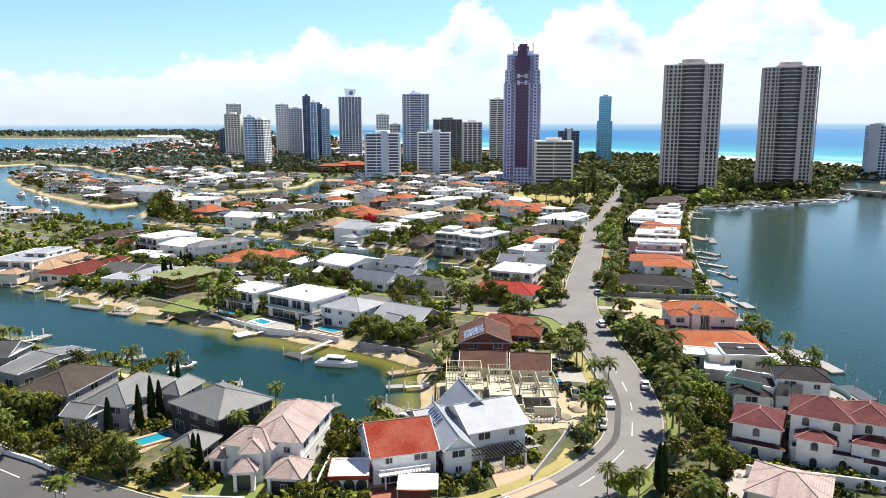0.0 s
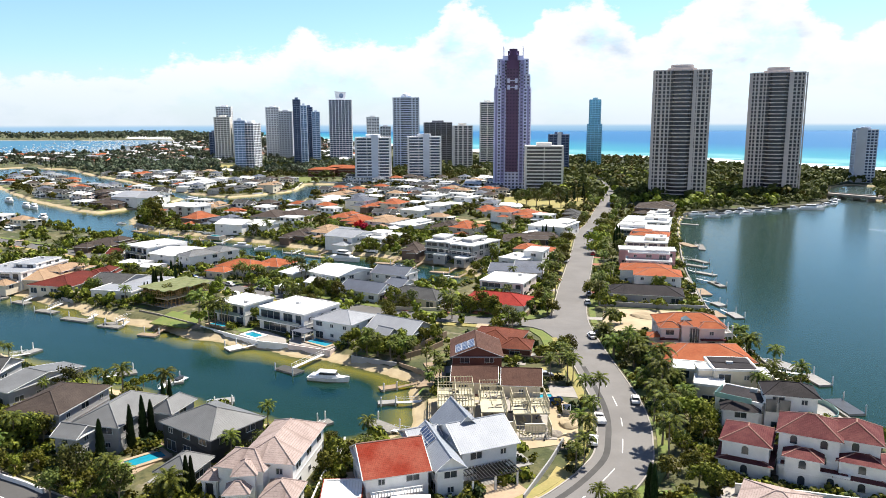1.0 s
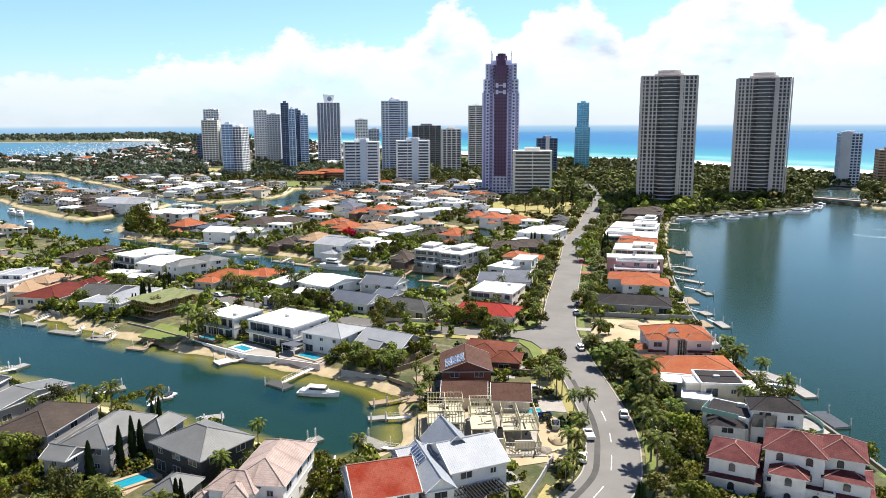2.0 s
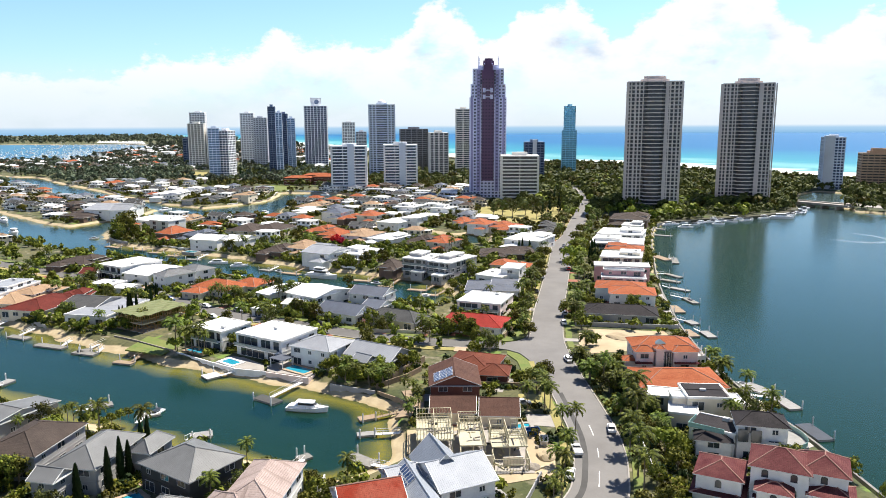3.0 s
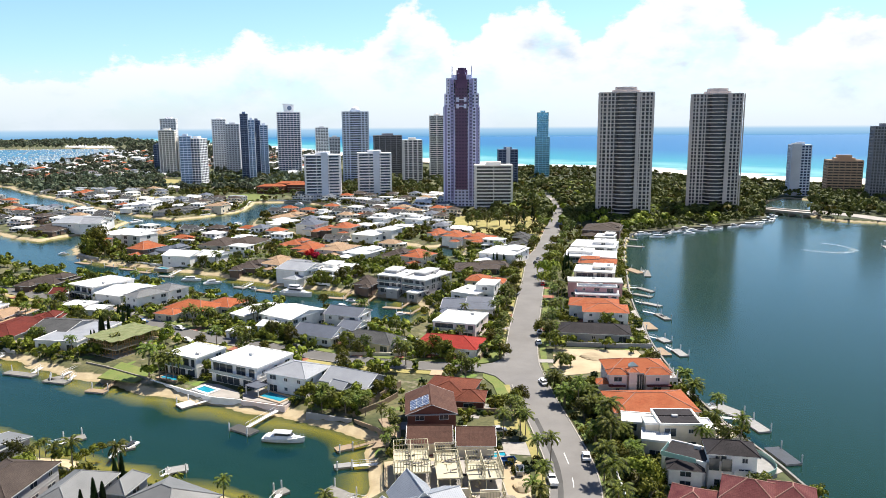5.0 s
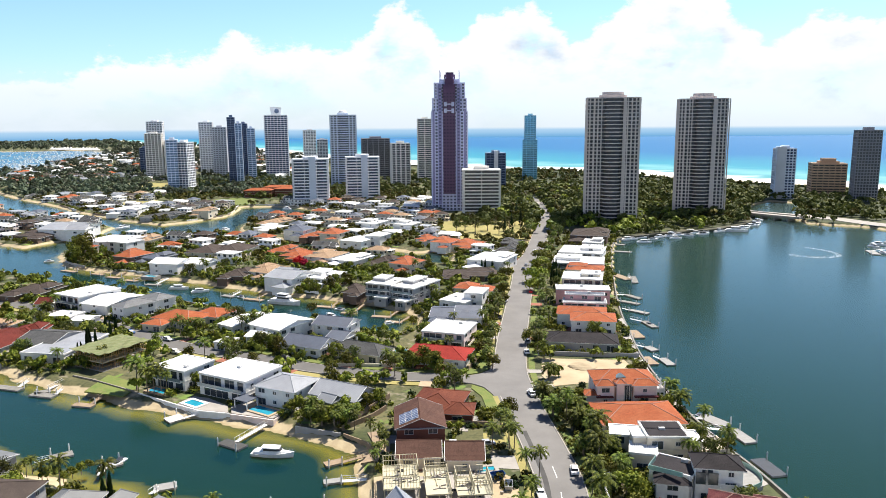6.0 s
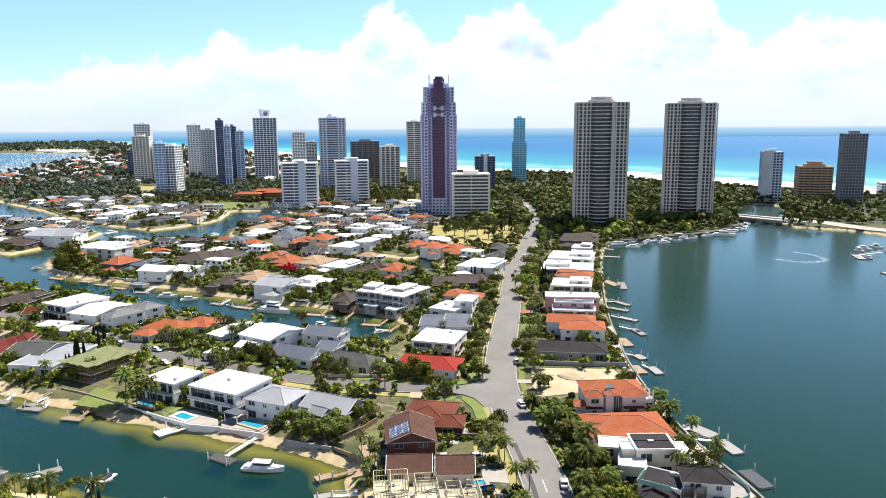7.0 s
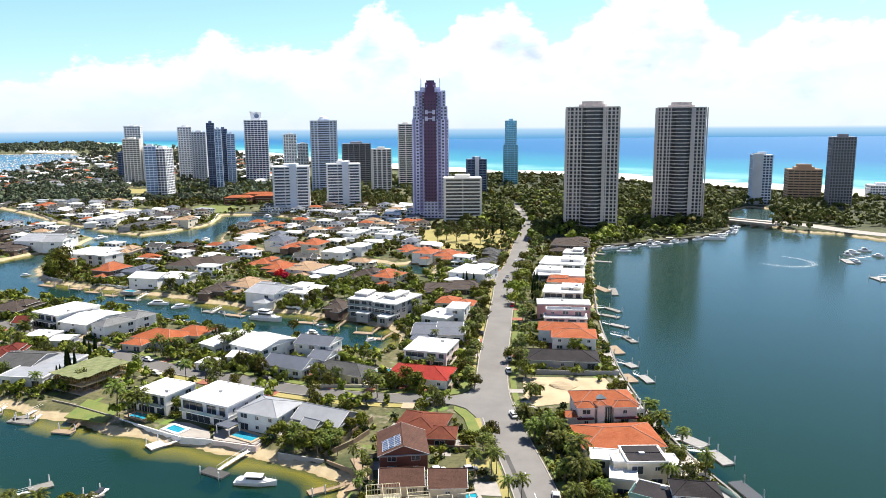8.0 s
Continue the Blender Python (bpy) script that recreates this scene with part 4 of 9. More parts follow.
def window_meshes():
    """Two-light windows, each one connected mesh: (frame alone, pane alone, width, height, frame with its panes)."""
    made = {}
    for key, (w, h) in {"small": (1.2, 1.1), "wide": (2.3, 1.4), "door": (2.8, 2.1)}.items():
        t = 0.09
        xs, zs = [-w / 2, -w / 2 + t, -t / 2, t / 2, w / 2 - t, w / 2], [0, t, h - t, h]
        pair = []
        for glazed in (False, True):
            bm = bmesh.new()
            f = [[bm.verts.new((x, -0.07, z)) for x in xs] for z in zs]
            r = [[bm.verts.new((x, -0.02, z)) for x in xs] for z in zs]
            for j in range(3):
                for i in range(5):
                    if j == 1 and i in (1, 3):
                        q = ((j, i), (j, i + 1), (j + 1, i + 1), (j + 1, i))
                        for (a, b), (c, d) in zip(q, q[1:] + q[:1]):
                            bm.faces.new((f[a][b], f[c][d], r[c][d], r[a][b]))
                        if glazed:
                            bm.faces.new([r[a][b] for a, b in q]).material_index = 1
                    else:
                        bm.faces.new((f[j][i], f[j][i + 1], f[j + 1][i + 1], f[j + 1][i]))
            rim = [f[0][i] for i in range(6)] + [f[j][5] for j in range(1, 4)] + [f[3][i] for i in range(4, -1, -1)] + [f[j][0] for j in (2, 1)]
            back = [bm.verts.new((v.co.x, 0.05, v.co.z)) for v in rim]
            for k in range(len(rim)):
                bm.faces.new((rim[k - 1], rim[k], back[k], back[k - 1]))
            bmesh.ops.delete(bm, geom=[v for v in bm.verts if not v.link_faces], context="VERTS")
            me = bpy.data.meshes.new("window")
            bm.to_mesh(me)
            bm.free()
            me.materials.append(M["frame"])
            me.materials.append(M["glass"])
            pair.append(me)
        bm = bmesh.new()
        box(bm, -w / 2 + t, -0.03, t, w / 2 - t, 0.03, h - t)
        pn = bpy.data.meshes.new("pane")
        bm.to_mesh(pn)
        bm.free()
        pn.materials.append(M["glass"])
        made[key] = (pair[0], pn, w, h, pair[1])
    for key, (w, h) in {"arch": (1.1, 1.5), "arcade": (1.7, 2.3)}.items():
        meshes = []
        for grow, y0, mat_ in ((0.12, -0.06, M["trim"]), (0.0, -0.09, M["glass"])):
            hw = w / 2 + grow
            pts = [(-hw, 0 - grow), (hw, 0 - grow)] + [(hw * math.cos(k * math.pi / 8), h - w / 2 + hw * math.sin(k * math.pi / 8)) for k in range(9)]
            bm = bmesh.new()
            fr = [bm.verts.new((x, y0, z)) for x, z in pts]
            bk = [bm.verts.new((x, 0.05, z)) for x, z in pts]
            bm.faces.new(fr)
            for k in range(len(pts)):
                bm.faces.new((fr[k - 1], bk[k - 1], bk[k], fr[k]))
            bmesh.ops.recalc_face_normals(bm, faces=bm.faces[:])
            me = bpy.data.meshes.new("arched_window")
            bm.to_mesh(me)
            bm.free()
            me.materials.append(mat_)
            meshes.append(me)
        made[key] = (meshes[0], meshes[1], w, h, meshes[0])
    return made


WIN = window_meshes()


def roof_mesh(bm, w, d, z, kind, rise, uvl):
    """Roof on an eave rectangle w by d at height z; slot 0 covering, 1 fascia and soffit, 2 gable wall."""
    hw, hd = w / 2, d / 2

    def plane(pts, ax):
        o = Vector(pts[0])
        ax = Vector(ax).normalized()
        nrm = (Vector(pts[1]) - o).cross(Vector(pts[2]) - o).normalized()
        up = nrm.cross(ax)
        quad(bm, pts, 0, [((Vector(p) - o).dot(ax), (Vector(p) - o).dot(up)) for p in pts], uvl)

    if kind == "flat":
        box(bm, -hw, -hd, z - 0.32, hw, hd, z + 0.02, 1)
        t = 0.3
        plane([(-hw + t, -hd + t, z + 0.025), (hw - t, -hd + t, z + 0.025), (hw - t, hd - t, z + 0.025), (-hw + t, hd - t, z + 0.025)], (1, 0, 0))
        for x0, y0, x1, y1 in ((-hw, -hd, hw, -hd + t), (-hw, hd - t, hw, hd), (-hw, -hd + t, -hw + t, hd - t), (hw - t, -hd + t, hw, hd - t)):
            box(bm, x0, y0, z + 0.02, x1, y1, z + 0.22, 1)
        return
    f = 0.2
    box(bm, -hw, -hd, z - f, hw, hd, z - 0.004, 1)
    if kind == "hip":
        if w >= d:
            r0, r1 = (-(hw - hd * 0.92), 0, z + rise), (hw - hd * 0.92, 0, z + rise)
            plane([(-hw, -hd, z), (hw, -hd, z), r1, r0], (1, 0, 0))
            plane([(hw, hd, z), (-hw, hd, z), r0, r1], (-1, 0, 0))
            plane([(hw, -hd, z), (hw, hd, z), r1], (0, 1, 0))
            plane([(-hw, hd, z), (-hw, -hd, z), r0], (0, -1, 0))
            ends = ((r0, (-hw, -hd, z)), (r0, (-hw, hd, z)), (r1, (hw, -hd, z)), (r1, (hw, hd, z)), (r0, r1))
        else:
            r0, r1 = (0, -(hd - hw * 0.92), z + rise), (0, hd - hw * 0.92, z + rise)
            plane([(-hw, -hd, z), (hw, -hd, z), r0], (1, 0, 0))
            plane([(hw, hd, z), (-hw, hd, z), r1], (-1, 0, 0))
            plane([(hw, -hd, z), (hw, hd, z), r1, r0], (0, 1, 0))
            plane([(-hw, hd, z), (-hw, -hd, z), r0, r1], (0, -1, 0))
            ends = ((r0, (-hw, -hd, z)), (r0, (hw, -hd, z)), (r1, (-hw, hd, z)), (r1, (hw, hd, z)), (r0, r1))
        for a, b in ends:
            if (Vector(a) - Vector(b)).length > 0.3:
                bar(bm, a, b, 0.13, 3, 6)
        return
    # gable: ridge along x ("gable") or along y ("gablef")
    sw = kind == "gablef"
    A, B = (hd, hw) if sw else (hw, hd)

    def P(x, y, zz):
        return (y, -x, zz) if sw else (x, y, zz)

    for s in (-1, 1):
        pts = [P(-A * s, -B * s, z), P(A * s, -B * s, z), P(A * s, 0, z + rise), P(-A * s, 0, z + rise)]
        plane(pts, Vector(pts[1]) - Vector(pts[0]))
        quad(bm, [P((A - OVER) * s, -(B - 0.1) * s, z - 0.05), P((A - OVER) * s, (B - 0.1) * s, z - 0.05), P((A - OVER) * s, 0, z + rise - 0.12)], 2)
        for e in (-1, 1):      # barge boards
            bar(bm, P(A * s, B * e, z - 0.05), P(A * s, 0, z + rise - 0.05), 0.09, 1)
    bar(bm, P(-A, 0, z + rise), P(A, 0, z + rise), 0.13, 3, 6)


STYLE = {"white_metal": "flat white roof", "pale_metal": "pale grey metal roof", "grey_metal": "grey metal roof", "slate_metal": "blue-grey metal roof", "blue_metal": "blue-grey ribbed metal roof",
         "grey_tile": "grey tiled roof", "dark_tile": "near-black tiled roof", "brown_tile": "dark brown tiled roof", "choc_tile": "brown tiled roof", "redbrown_tile": "faded red-brown tiled roof",
         "terracotta": "orange terracotta tiled roof", "red_tile": "dark red tiled roof", "bright_red": "bright red metal roof", "rust_tile": "weathered red tiled roof",
         "burgundy_tile": "burgundy tiled roof", "pink_tile": "pale pink tiled roof", "beige_tile": "beige tiled roof"}
TONE = {"white": "white rendered", "cream": "cream rendered", "grey": "grey rendered", "pinkish": "pink rendered", "blush": "pale pink rendered", "brown": "brown brick", "brick": "red-brown brick", "charcoal": "charcoal clad"}
HOUSES = []
hr = random.Random(4)
wing_rnd = random.Random(15)


def glazed_front(root, loc, ww, off, floors, fh, side=0):
    """A balconied front: full-height dark glazing with mullions, slabs and clear balustrades on every storey."""
    turn = loc @ pose(0, 0, 0, 0, 0, side) @ pose(0, -off, 0)
    for f in range(floors):
        z0 = f * fh
        for lo, hi in ((-0.45, -0.02), (0.06, 0.26), (0.33, 0.45)) if f else ((-0.40, 0.12), (0.2, 0.44)):
            bm = bmesh.new()
            box(bm, ww * lo, -0.05, z0 + 0.12, ww * hi, 0.04, z0 + fh - 0.55)
            part("glass_wall", bm, M["glass"], root, "wide dark sliding glass wall", at=turn)
            n = max(1, round(ww * (hi - lo) / 2.4))
            for k in range(n + 1):
                u = ww * (lo + (hi - lo) * k / n)
                bm = bmesh.new()
                box(bm, u - 0.05, -0.1, z0 + 0.1, u + 0.05, 0.02, z0 + fh - 0.5)
                part("mullion", bm, M["frame"], root, at=turn)
        if f:
            bm = bmesh.new()
            box(bm, -ww * 0.47, -1.5, z0 - 0.25, ww * 0.47, 0.02, z0)
            part("balcony", bm, M["trim"], root, "white balcony slab", at=turn)
            bm = bmesh.new()
            box(bm, -ww * 0.47, -1.48, z0 + 0.02, ww * 0.47, -1.44, z0 + 1.0)
            part("balustrade", bm, M["balustrade"], root, "tinted glass balustrade", at=turn)


M["green_glass"] = material("green_glass", (0.22, 0.38, 0.34), (0.26, 0.42, 0.38), rough=0.12, grain=1, bump=0, spec=0.8)
M["balustrade"] = material("balustrade_glass", (0.16, 0.21, 0.23), (0.2, 0.25, 0.27), rough=0.12, grain=1, bump=0, spec=0.8)


def house(roof_key, wall_key, masses, label=""):
    x0, y0 = masses[0][0], masses[0][1]
    high = max(m[5] for m in masses)
    if not label:
        shape = {"flat": "", "hip": "hipped ", "gable": "gabled ", "gablef": "gabled "}[masses[0][6]]
        st = STYLE[roof_key]
        if roof_key == "white_metal" and masses[0][6] != "flat":
            st = "white metal roof"
        label = "%s %s house with a %s%s" % ("two-storey" if high > 4.7 else "single-storey", TONE[wall_key], shape, st)
    root = thing("house", label, "house", x0, y0, GZ)
    if len(masses) == 1 and y0 > 280 and masses[0][2] > 10:      # a lower front wing, and an upper volume or second gable
        x, y, w, d, a, h, kind, rise = masses[0][:8]
        c, s, sd = math.cos(radians(a)), math.sin(radians(a)), wing_rnd.choice((-1, 1))
        lx, ly = sd * w * 0.24, -d / 2 - d * 0.06
        low = "flat" if kind == "flat" else "hip"
        masses = masses + [(x + lx * c - ly * s, y + lx * s + ly * c, w * 0.48, d * 0.42, a, min(3.0, h * 0.62) if h > 4 else h * 0.86, low, 0 if low == "flat" else rise * 0.55)]
        lx, ly = -sd * w * 0.2, d * 0.12
        masses.append((x + lx * c - ly * s, y + lx * s + ly * c, w * 0.5, d * 0.55, a, h + (1.5 if kind == "flat" else 1.3), kind, rise * 0.7))
    for x, y, w, d, a, h, kind, rise, *other in masses:
        cover = other[0] if other else roof_key
        HOUSES.append((x, y, w, d, a))
        loc = pose(x - x0, y - y0, 0, 0, 0, a)
        far = math.hypot(x, y) > 330
        o = 0.25 if kind == "flat" else OVER
        ww, dd = w - 2 * o, d - 2 * o
        bm = bmesh.new()
        box(bm, -ww / 2, -dd / 2, -1.2, ww / 2, dd / 2, h - 0.1)
        if h > 4.7 and not far:      # a string course between the storeys
            zc = h / 2
            for sx0, sy0, sx1, sy1 in ((-ww / 2 - 0.06, -dd / 2 - 0.06, ww / 2 + 0.06, -dd / 2), (-ww / 2 - 0.06, dd / 2, ww / 2 + 0.06, dd / 2 + 0.06),
                                       (-ww / 2 - 0.06, -dd / 2, -ww / 2, dd / 2), (ww / 2, -dd / 2, ww / 2 + 0.06, dd / 2)):
                box(bm, sx0, sy0, zc - 0.12, sx1, sy1, zc + 0.12)
        part("wall", bm, M["wall_" + wall_key], root, at=loc)
        bm = bmesh.new()
        uvl = bm.loops.layers.uv.new("metres")
        roof_mesh(bm, w, d, h, kind, rise, uvl)
        if kind != "flat":
            bmesh.ops.remove_doubles(bm, verts=bm.verts[:], dist=0.03)
        trim = M["trim"] if wall_key not in ("charcoal", "brick") else M["wall_grey"]
        part("roof", bm, [M[cover], trim, M["wall_" + wall_key], M["ridge"] if cover in ("terracotta", "burgundy_tile", "rust_tile") else M[cover]], root, at=loc)
        floors = max(1, round(h / 2.9))
        fh = h / floors
        show = kind == 'flat' and w > 9 and 190 < math.hypot(x, y) < 460 and h > 4.2 and masses[0][0] == x
        if show:
            glazed_front(root, loc, ww, dd / 2, floors, fh)
        for side in range(1 if show else 0, 4):
            if side == 2 and y > 190:
                continue
            ln, off, ang = ((ww, dd / 2, 0), (dd, ww / 2, 90), (ww, dd / 2, 180), (dd, ww / 2, 270))[side]
            n = int(ln / (8.0 if far else 4.3))
            for f in range(floors):
                for k in range(n):
                    if hr.random() < 0.12:
                        continue
                    key = "wide" if hr.random() < 0.55 else "small"
                    if f == 0 and hr.random() < 0.3 or (kind == "flat" and hr.random() < 0.4):
                        key = "door"
                    if roof_key == "burgundy_tile":
                        key = "arch"
                    me, pn, w_, h_, both = WIN[key]
                    zz = f * fh + (0.15 if key == "door" else 0.95)
                    if zz + h_ > (f + 1) * fh - 0.1:
                        zz = (f + 1) * fh - 0.15 - h_
                    u = (k + 0.5) / n * ln - ln / 2
                    at = loc @ pose(0, 0, 0, 0, 0, ang) @ pose(u, -off, zz)
                    if math.hypot(x, y) > 175:
                        share("window", both, root, at)
                    else:
                        share("pane", pn, share("window", me, root, at), Matrix.Identity(4))
        if kind == "flat" and w > 9:   # roof plant
            bm = bmesh.new()
            ux, uy = hr.uniform(-0.3, 0.3) * w, hr.uniform(-0.3, 0.3) * d
            box(bm, ux, uy, h + 0.02, ux + 1.4, uy + 0.9, h + 0.75)
            part("roof_unit", bm, M["frame"], root, "grey rooftop air conditioner", at=loc)
    return root


house('white_metal', 'white', [(-60.3, 226.4, 13, 12.9, -32.4, 6.2, 'flat', 0)])
house('white_metal', 'white', [(-41.3, 217, 18.7, 16.4, -33.2, 6.6, 'flat', 0)])
house('pale_metal', 'white', [(-26.3, 206.9, 14.7, 13.4, -30.1, 5.6, 'hip', 2.2)])
house('pale_metal', 'grey', [(-9.9, 201.5, 16.3, 11.8, -33, 4, 'gable', 2.8), (-13.5, 196.2, 5.7, 5.1, -37.1, 3.9, 'gable', 1.6)])
house('pale_metal', 'white', [(-110.7, 263.5, 16.8, 25.7, -14.6, 3.4, 'flat', 0)])
house('pale_metal', 'white', [(-163.5, 286.3, 20, 27.8, -9.8, 6, 'flat', 0)])
house('beige_tile', 'cream', [(-153.3, 286.4, 20, 30.3, -11.3, 3.2, 'hip', 2)])
house('red_tile', 'cream', [(-137.5, 273.5, 18.7, 26.6, -15.3, 3.2, 'hip', 2.2)])
house('grey_tile', 'grey', [(-120.1, 272.7, 16, 19, -16.1, 3.2, 'gable', 2.2)])
house('red_tile', 'cream', [(-131.8, 282.4, 12, 16.2, 1, 3.2, 'hip', 2)])
house('brown_tile', 'brown', [(-161, 358.5, 19.1, 18.7, -19, 3.4, 'hip', 2.4)])
house('red_tile', 'white', [(-144.9, 331.1, 7.9, 9.9, -6.3, 3.2, 'gable', 2)])
house('white_metal', 'white', [(-129.9, 337.6, 17.4, 21.8, -34.7, 6.2, 'flat', 0), (-128.6, 308.4, 11.8, 9.4, -18.6, 3, 'flat', 0)], "two-storey white rendered house with flat roofs and a low garage")
house('white_metal', 'white', [(-115.2, 327.3, 16.2, 22.8, -28.7, 4.4, 'gable', 1.4), (-117.9, 301.3, 8.3, 9.2, -14.6, 2.8, 'gable', 0.8)])
house('grey_metal', 'white', [(-101.8, 311.7, 10.2, 15.5, -42, 6, 'hip', 1.6), (-95.9, 324.6, 13.5, 11.2, -38.7, 5.6, 'hip', 1.6)])
house('terracotta', 'cream', [(-78.2, 296.8, 20.2, 15.1, -29.5, 3.6, 'hip', 2.6), (-67, 302, 14.3, 14, -27.2, 3.4, 'hip', 2.2), (-86.2, 290.4, 10, 9, -23.9, 3, 'hip', 1.4)], "sprawling cream villa with terracotta hip roofs and palms in front")
house('white_metal', 'white', [(-50.4, 287.7, 9.1, 23.2, -41.7, 3.8, 'gable', 1.2), (-54.2, 261.9, 6, 7.5, -27.9, 2.8, 'flat', 0)])
house('white_metal', 'white', [(-35.6, 273.7, 16.9, 18.9, -39.7, 6, 'gable', 1.8), (-41.9, 265.5, 10.1, 9.1, -26.7, 3.6, 'gable', 1.2)])
house('slate_metal', 'white', [(-14.9, 272.3, 15.1, 11.9, -26.2, 5.6, 'gable', 2.2), (-23.8, 254.1, 17.5, 12, -31.2, 3.4, 'gable', 2.6), (-12.6, 260.7, 8, 12.7, -27.9, 3.4, 'gable', 2)], "pale weatherboard house with blue-grey gabled metal roofs")
house('grey_tile', 'cream', [(-5.4, 245.6, 20.8, 10.8, -30.9, 3, 'hip', 2.6)])
house('bright_red', 'white', [(21.4, 238.5, 22, 14.4, -21.9, 3, 'hip', 2.4)])
house('white_metal', 'blush', [(27.4, 261, 16.6, 17.4, -24.2, 5.4, 'flat', 0)])
house('slate_metal', 'white', [(33.8, 289.7, 21.8, 18.8, -12.7, 3.4, 'gable', 1.8)])
house('white_metal', 'white', [(37.9, 313.7, 13, 16.1, -36.2, 3.6, 'flat', 0), (45.4, 315.5, 8.7, 12.9, -22.5, 6.4, 'flat', 0)])
house('terracotta', 'cream', [(44.1, 339.7, 10.6, 13.2, -23, 3.2, 'hip', 1.8), (51.6, 332.8, 9.3, 11.3, -19.6, 3.2, 'hip', 1.6)])
house('brown_tile', 'brown', [(50, 371.7, 28.5, 16.5, -7.7, 3, 'hip', 1.8)])
house('white_metal', 'white', [(66.8, 399.8, 21.2, 26.5, -30.8, 6.2, 'hip', 1.8)], "large white two-storey house with a pale hipped metal roof")
house('white_metal', 'white', [(-171.8, 500.9, 27.5, 29.6, -19.6, 6.2, 'flat', 0), (-156.5, 473.6, 16.9, 15, -29.9, 8.6, 'flat', 0)])
house('beige_tile', 'cream', [(-156.3, 513.6, 16.4, 20.5, -14.3, 4, 'hip', 2.6)])
house('terracotta', 'brown', [(-141.3, 439.2, 14.7, 18.4, -30.4, 5.6, 'hip', 2.6)])
house('slate_metal', 'grey', [(-127.2, 440.3, 14.3, 17.9, -27.6, 4.2, 'hip', 1.8)])
house('white_metal', 'white', [(-112.4, 412, 18.5, 16.7, -19.8, 5.8, 'gable', 2), (-96.5, 413.8, 14.4, 18, -21.3, 5, 'gable', 2)])
house('brown_tile', 'cream', [(-101.1, 456, 19.6, 24.5, -18, 4.6, 'hip', 3.2), (-87.8, 461.5, 22.2, 27.2, -21.6, 4.2, 'hip', 3)])
house('brown_tile', 'brown', [(-71, 386.1, 13.7, 17.1, -17.8, 3.2, 'hip', 2.2)])
house('beige_tile', 'white', [(-56.2, 388.9, 15.4, 19.2, -32.3, 4.4, 'hip', 2)])
house('pale_metal', 'white', [(-42.2, 364.7, 17.6, 21.5, -29.3, 6.2, 'gable', 2.2)])
house('white_metal', 'white', [(-25.9, 369.4, 16.3, 20.4, -28, 4.6, 'flat', 0)])
house('brown_tile', 'brown', [(-8.2, 335.8, 10.2, 12.8, -26.8, 3.4, 'hip', 2.2)])
house('white_metal', 'grey', [(5.6, 333.6, 13.2, 16.5, -29.4, 8, 'flat', 0)])
house('white_metal', 'grey', [(19.2, 329, 12.3, 23.3, -36.6, 7.6, 'flat', 0)])
house('terracotta', 'cream', [(18.4, 394.5, 13.9, 17.4, -36.7, 5.6, 'hip', 2)])
house('brown_tile', 'brown', [(6.4, 410.2, 14.1, 17.6, -28.4, 3.6, 'hip', 2.4)])
house('white_metal', 'white', [(-12.4, 418.4, 17.2, 21.5, -33.2, 4.4, 'hip', 1.8)])
house('beige_tile', 'white', [(-27.7, 430.1, 18.2, 22.8, -29.1, 4.6, 'hip', 1.6)])
house('terracotta', 'brown', [(-44.9, 441.1, 16.4, 20.5, -28.3, 3.4, 'hip', 2.2)])
house('terracotta', 'cream', [(-55.8, 459, 14, 17.5, -27, 3.4, 'hip', 2.2)])
house('slate_metal', 'white', [(-53, 533.2, 16.8, 21, -23.4, 6, 'hip', 2.2)])
house('terracotta', 'cream', [(-27.2, 513.8, 15.1, 18.9, -25.2, 5.8, 'hip', 1.8)])
house('terracotta', 'brown', [(-42.4, 519.2, 12.5, 15.6, -22.3, 3.4, 'hip', 1.8)])
house('white_metal', 'white', [(-9.7, 490.6, 17.9, 22.4, -31.5, 4.2, 'hip', 1.6), (2.9, 494.1, 13, 16.2, -29.5, 6.4, 'hip', 1.6)])
house('white_metal', 'white', [(26.3, 550.3, 15.5, 19.4, -28.9, 6.2, 'flat', 0)])
house('white_metal', 'white', [(-0.4, 564.8, 18.7, 23.4, -27.8, 6, 'flat', 0)])
house('pale_metal', 'cream', [(40.6, 535.8, 13.2, 16.5, -34.2, 4.4, 'flat', 0)])
house('beige_tile', 'cream', [(-76.5, 598.4, 19, 23.8, -28.4, 4, 'hip', 2.2)])
house('white_metal', 'white', [(-78.1, 565, 17.5, 21.9, -30.8, 3.6, 'hip', 1.4)])
house('white_metal', 'white', [(-50.8, 621.2, 11.2, 14, -27.2, 4, 'flat', 0)])
house('terracotta', 'white', [(36.7, 488, 11.4, 14.2, -40.9, 4, 'hip', 1.6)])
house('terracotta', 'white', [(46.6, 467.3, 14.5, 18.1, -30.2, 5.4, 'hip', 1.6)])
house('terracotta', 'cream', [(61.5, 464.6, 17, 21.2, -32.7, 3.6, 'hip', 1.8)])
house('grey_tile', 'brown', [(91.1, 470.5, 12.5, 15.6, -22.8, 3.2, 'hip', 1.6)])
house('grey_tile', 'cream', [(82.3, 439.5, 12.3, 15.4, -22.2, 3.2, 'hip', 1.6)])
house('pale_metal', 'white', [(-225.3, 562.9, 28.2, 35.2, -13.3, 7, 'gable', 3.2), (-213.2, 550.2, 14.8, 18.5, -1.5, 7, 'gable', 3.4)], "white three-gabled canal house with a grey roof")
house('brown_tile', 'brown', [(-241.3, 555, 27.4, 29.4, -14.9, 3.4, 'hip', 2.2)])
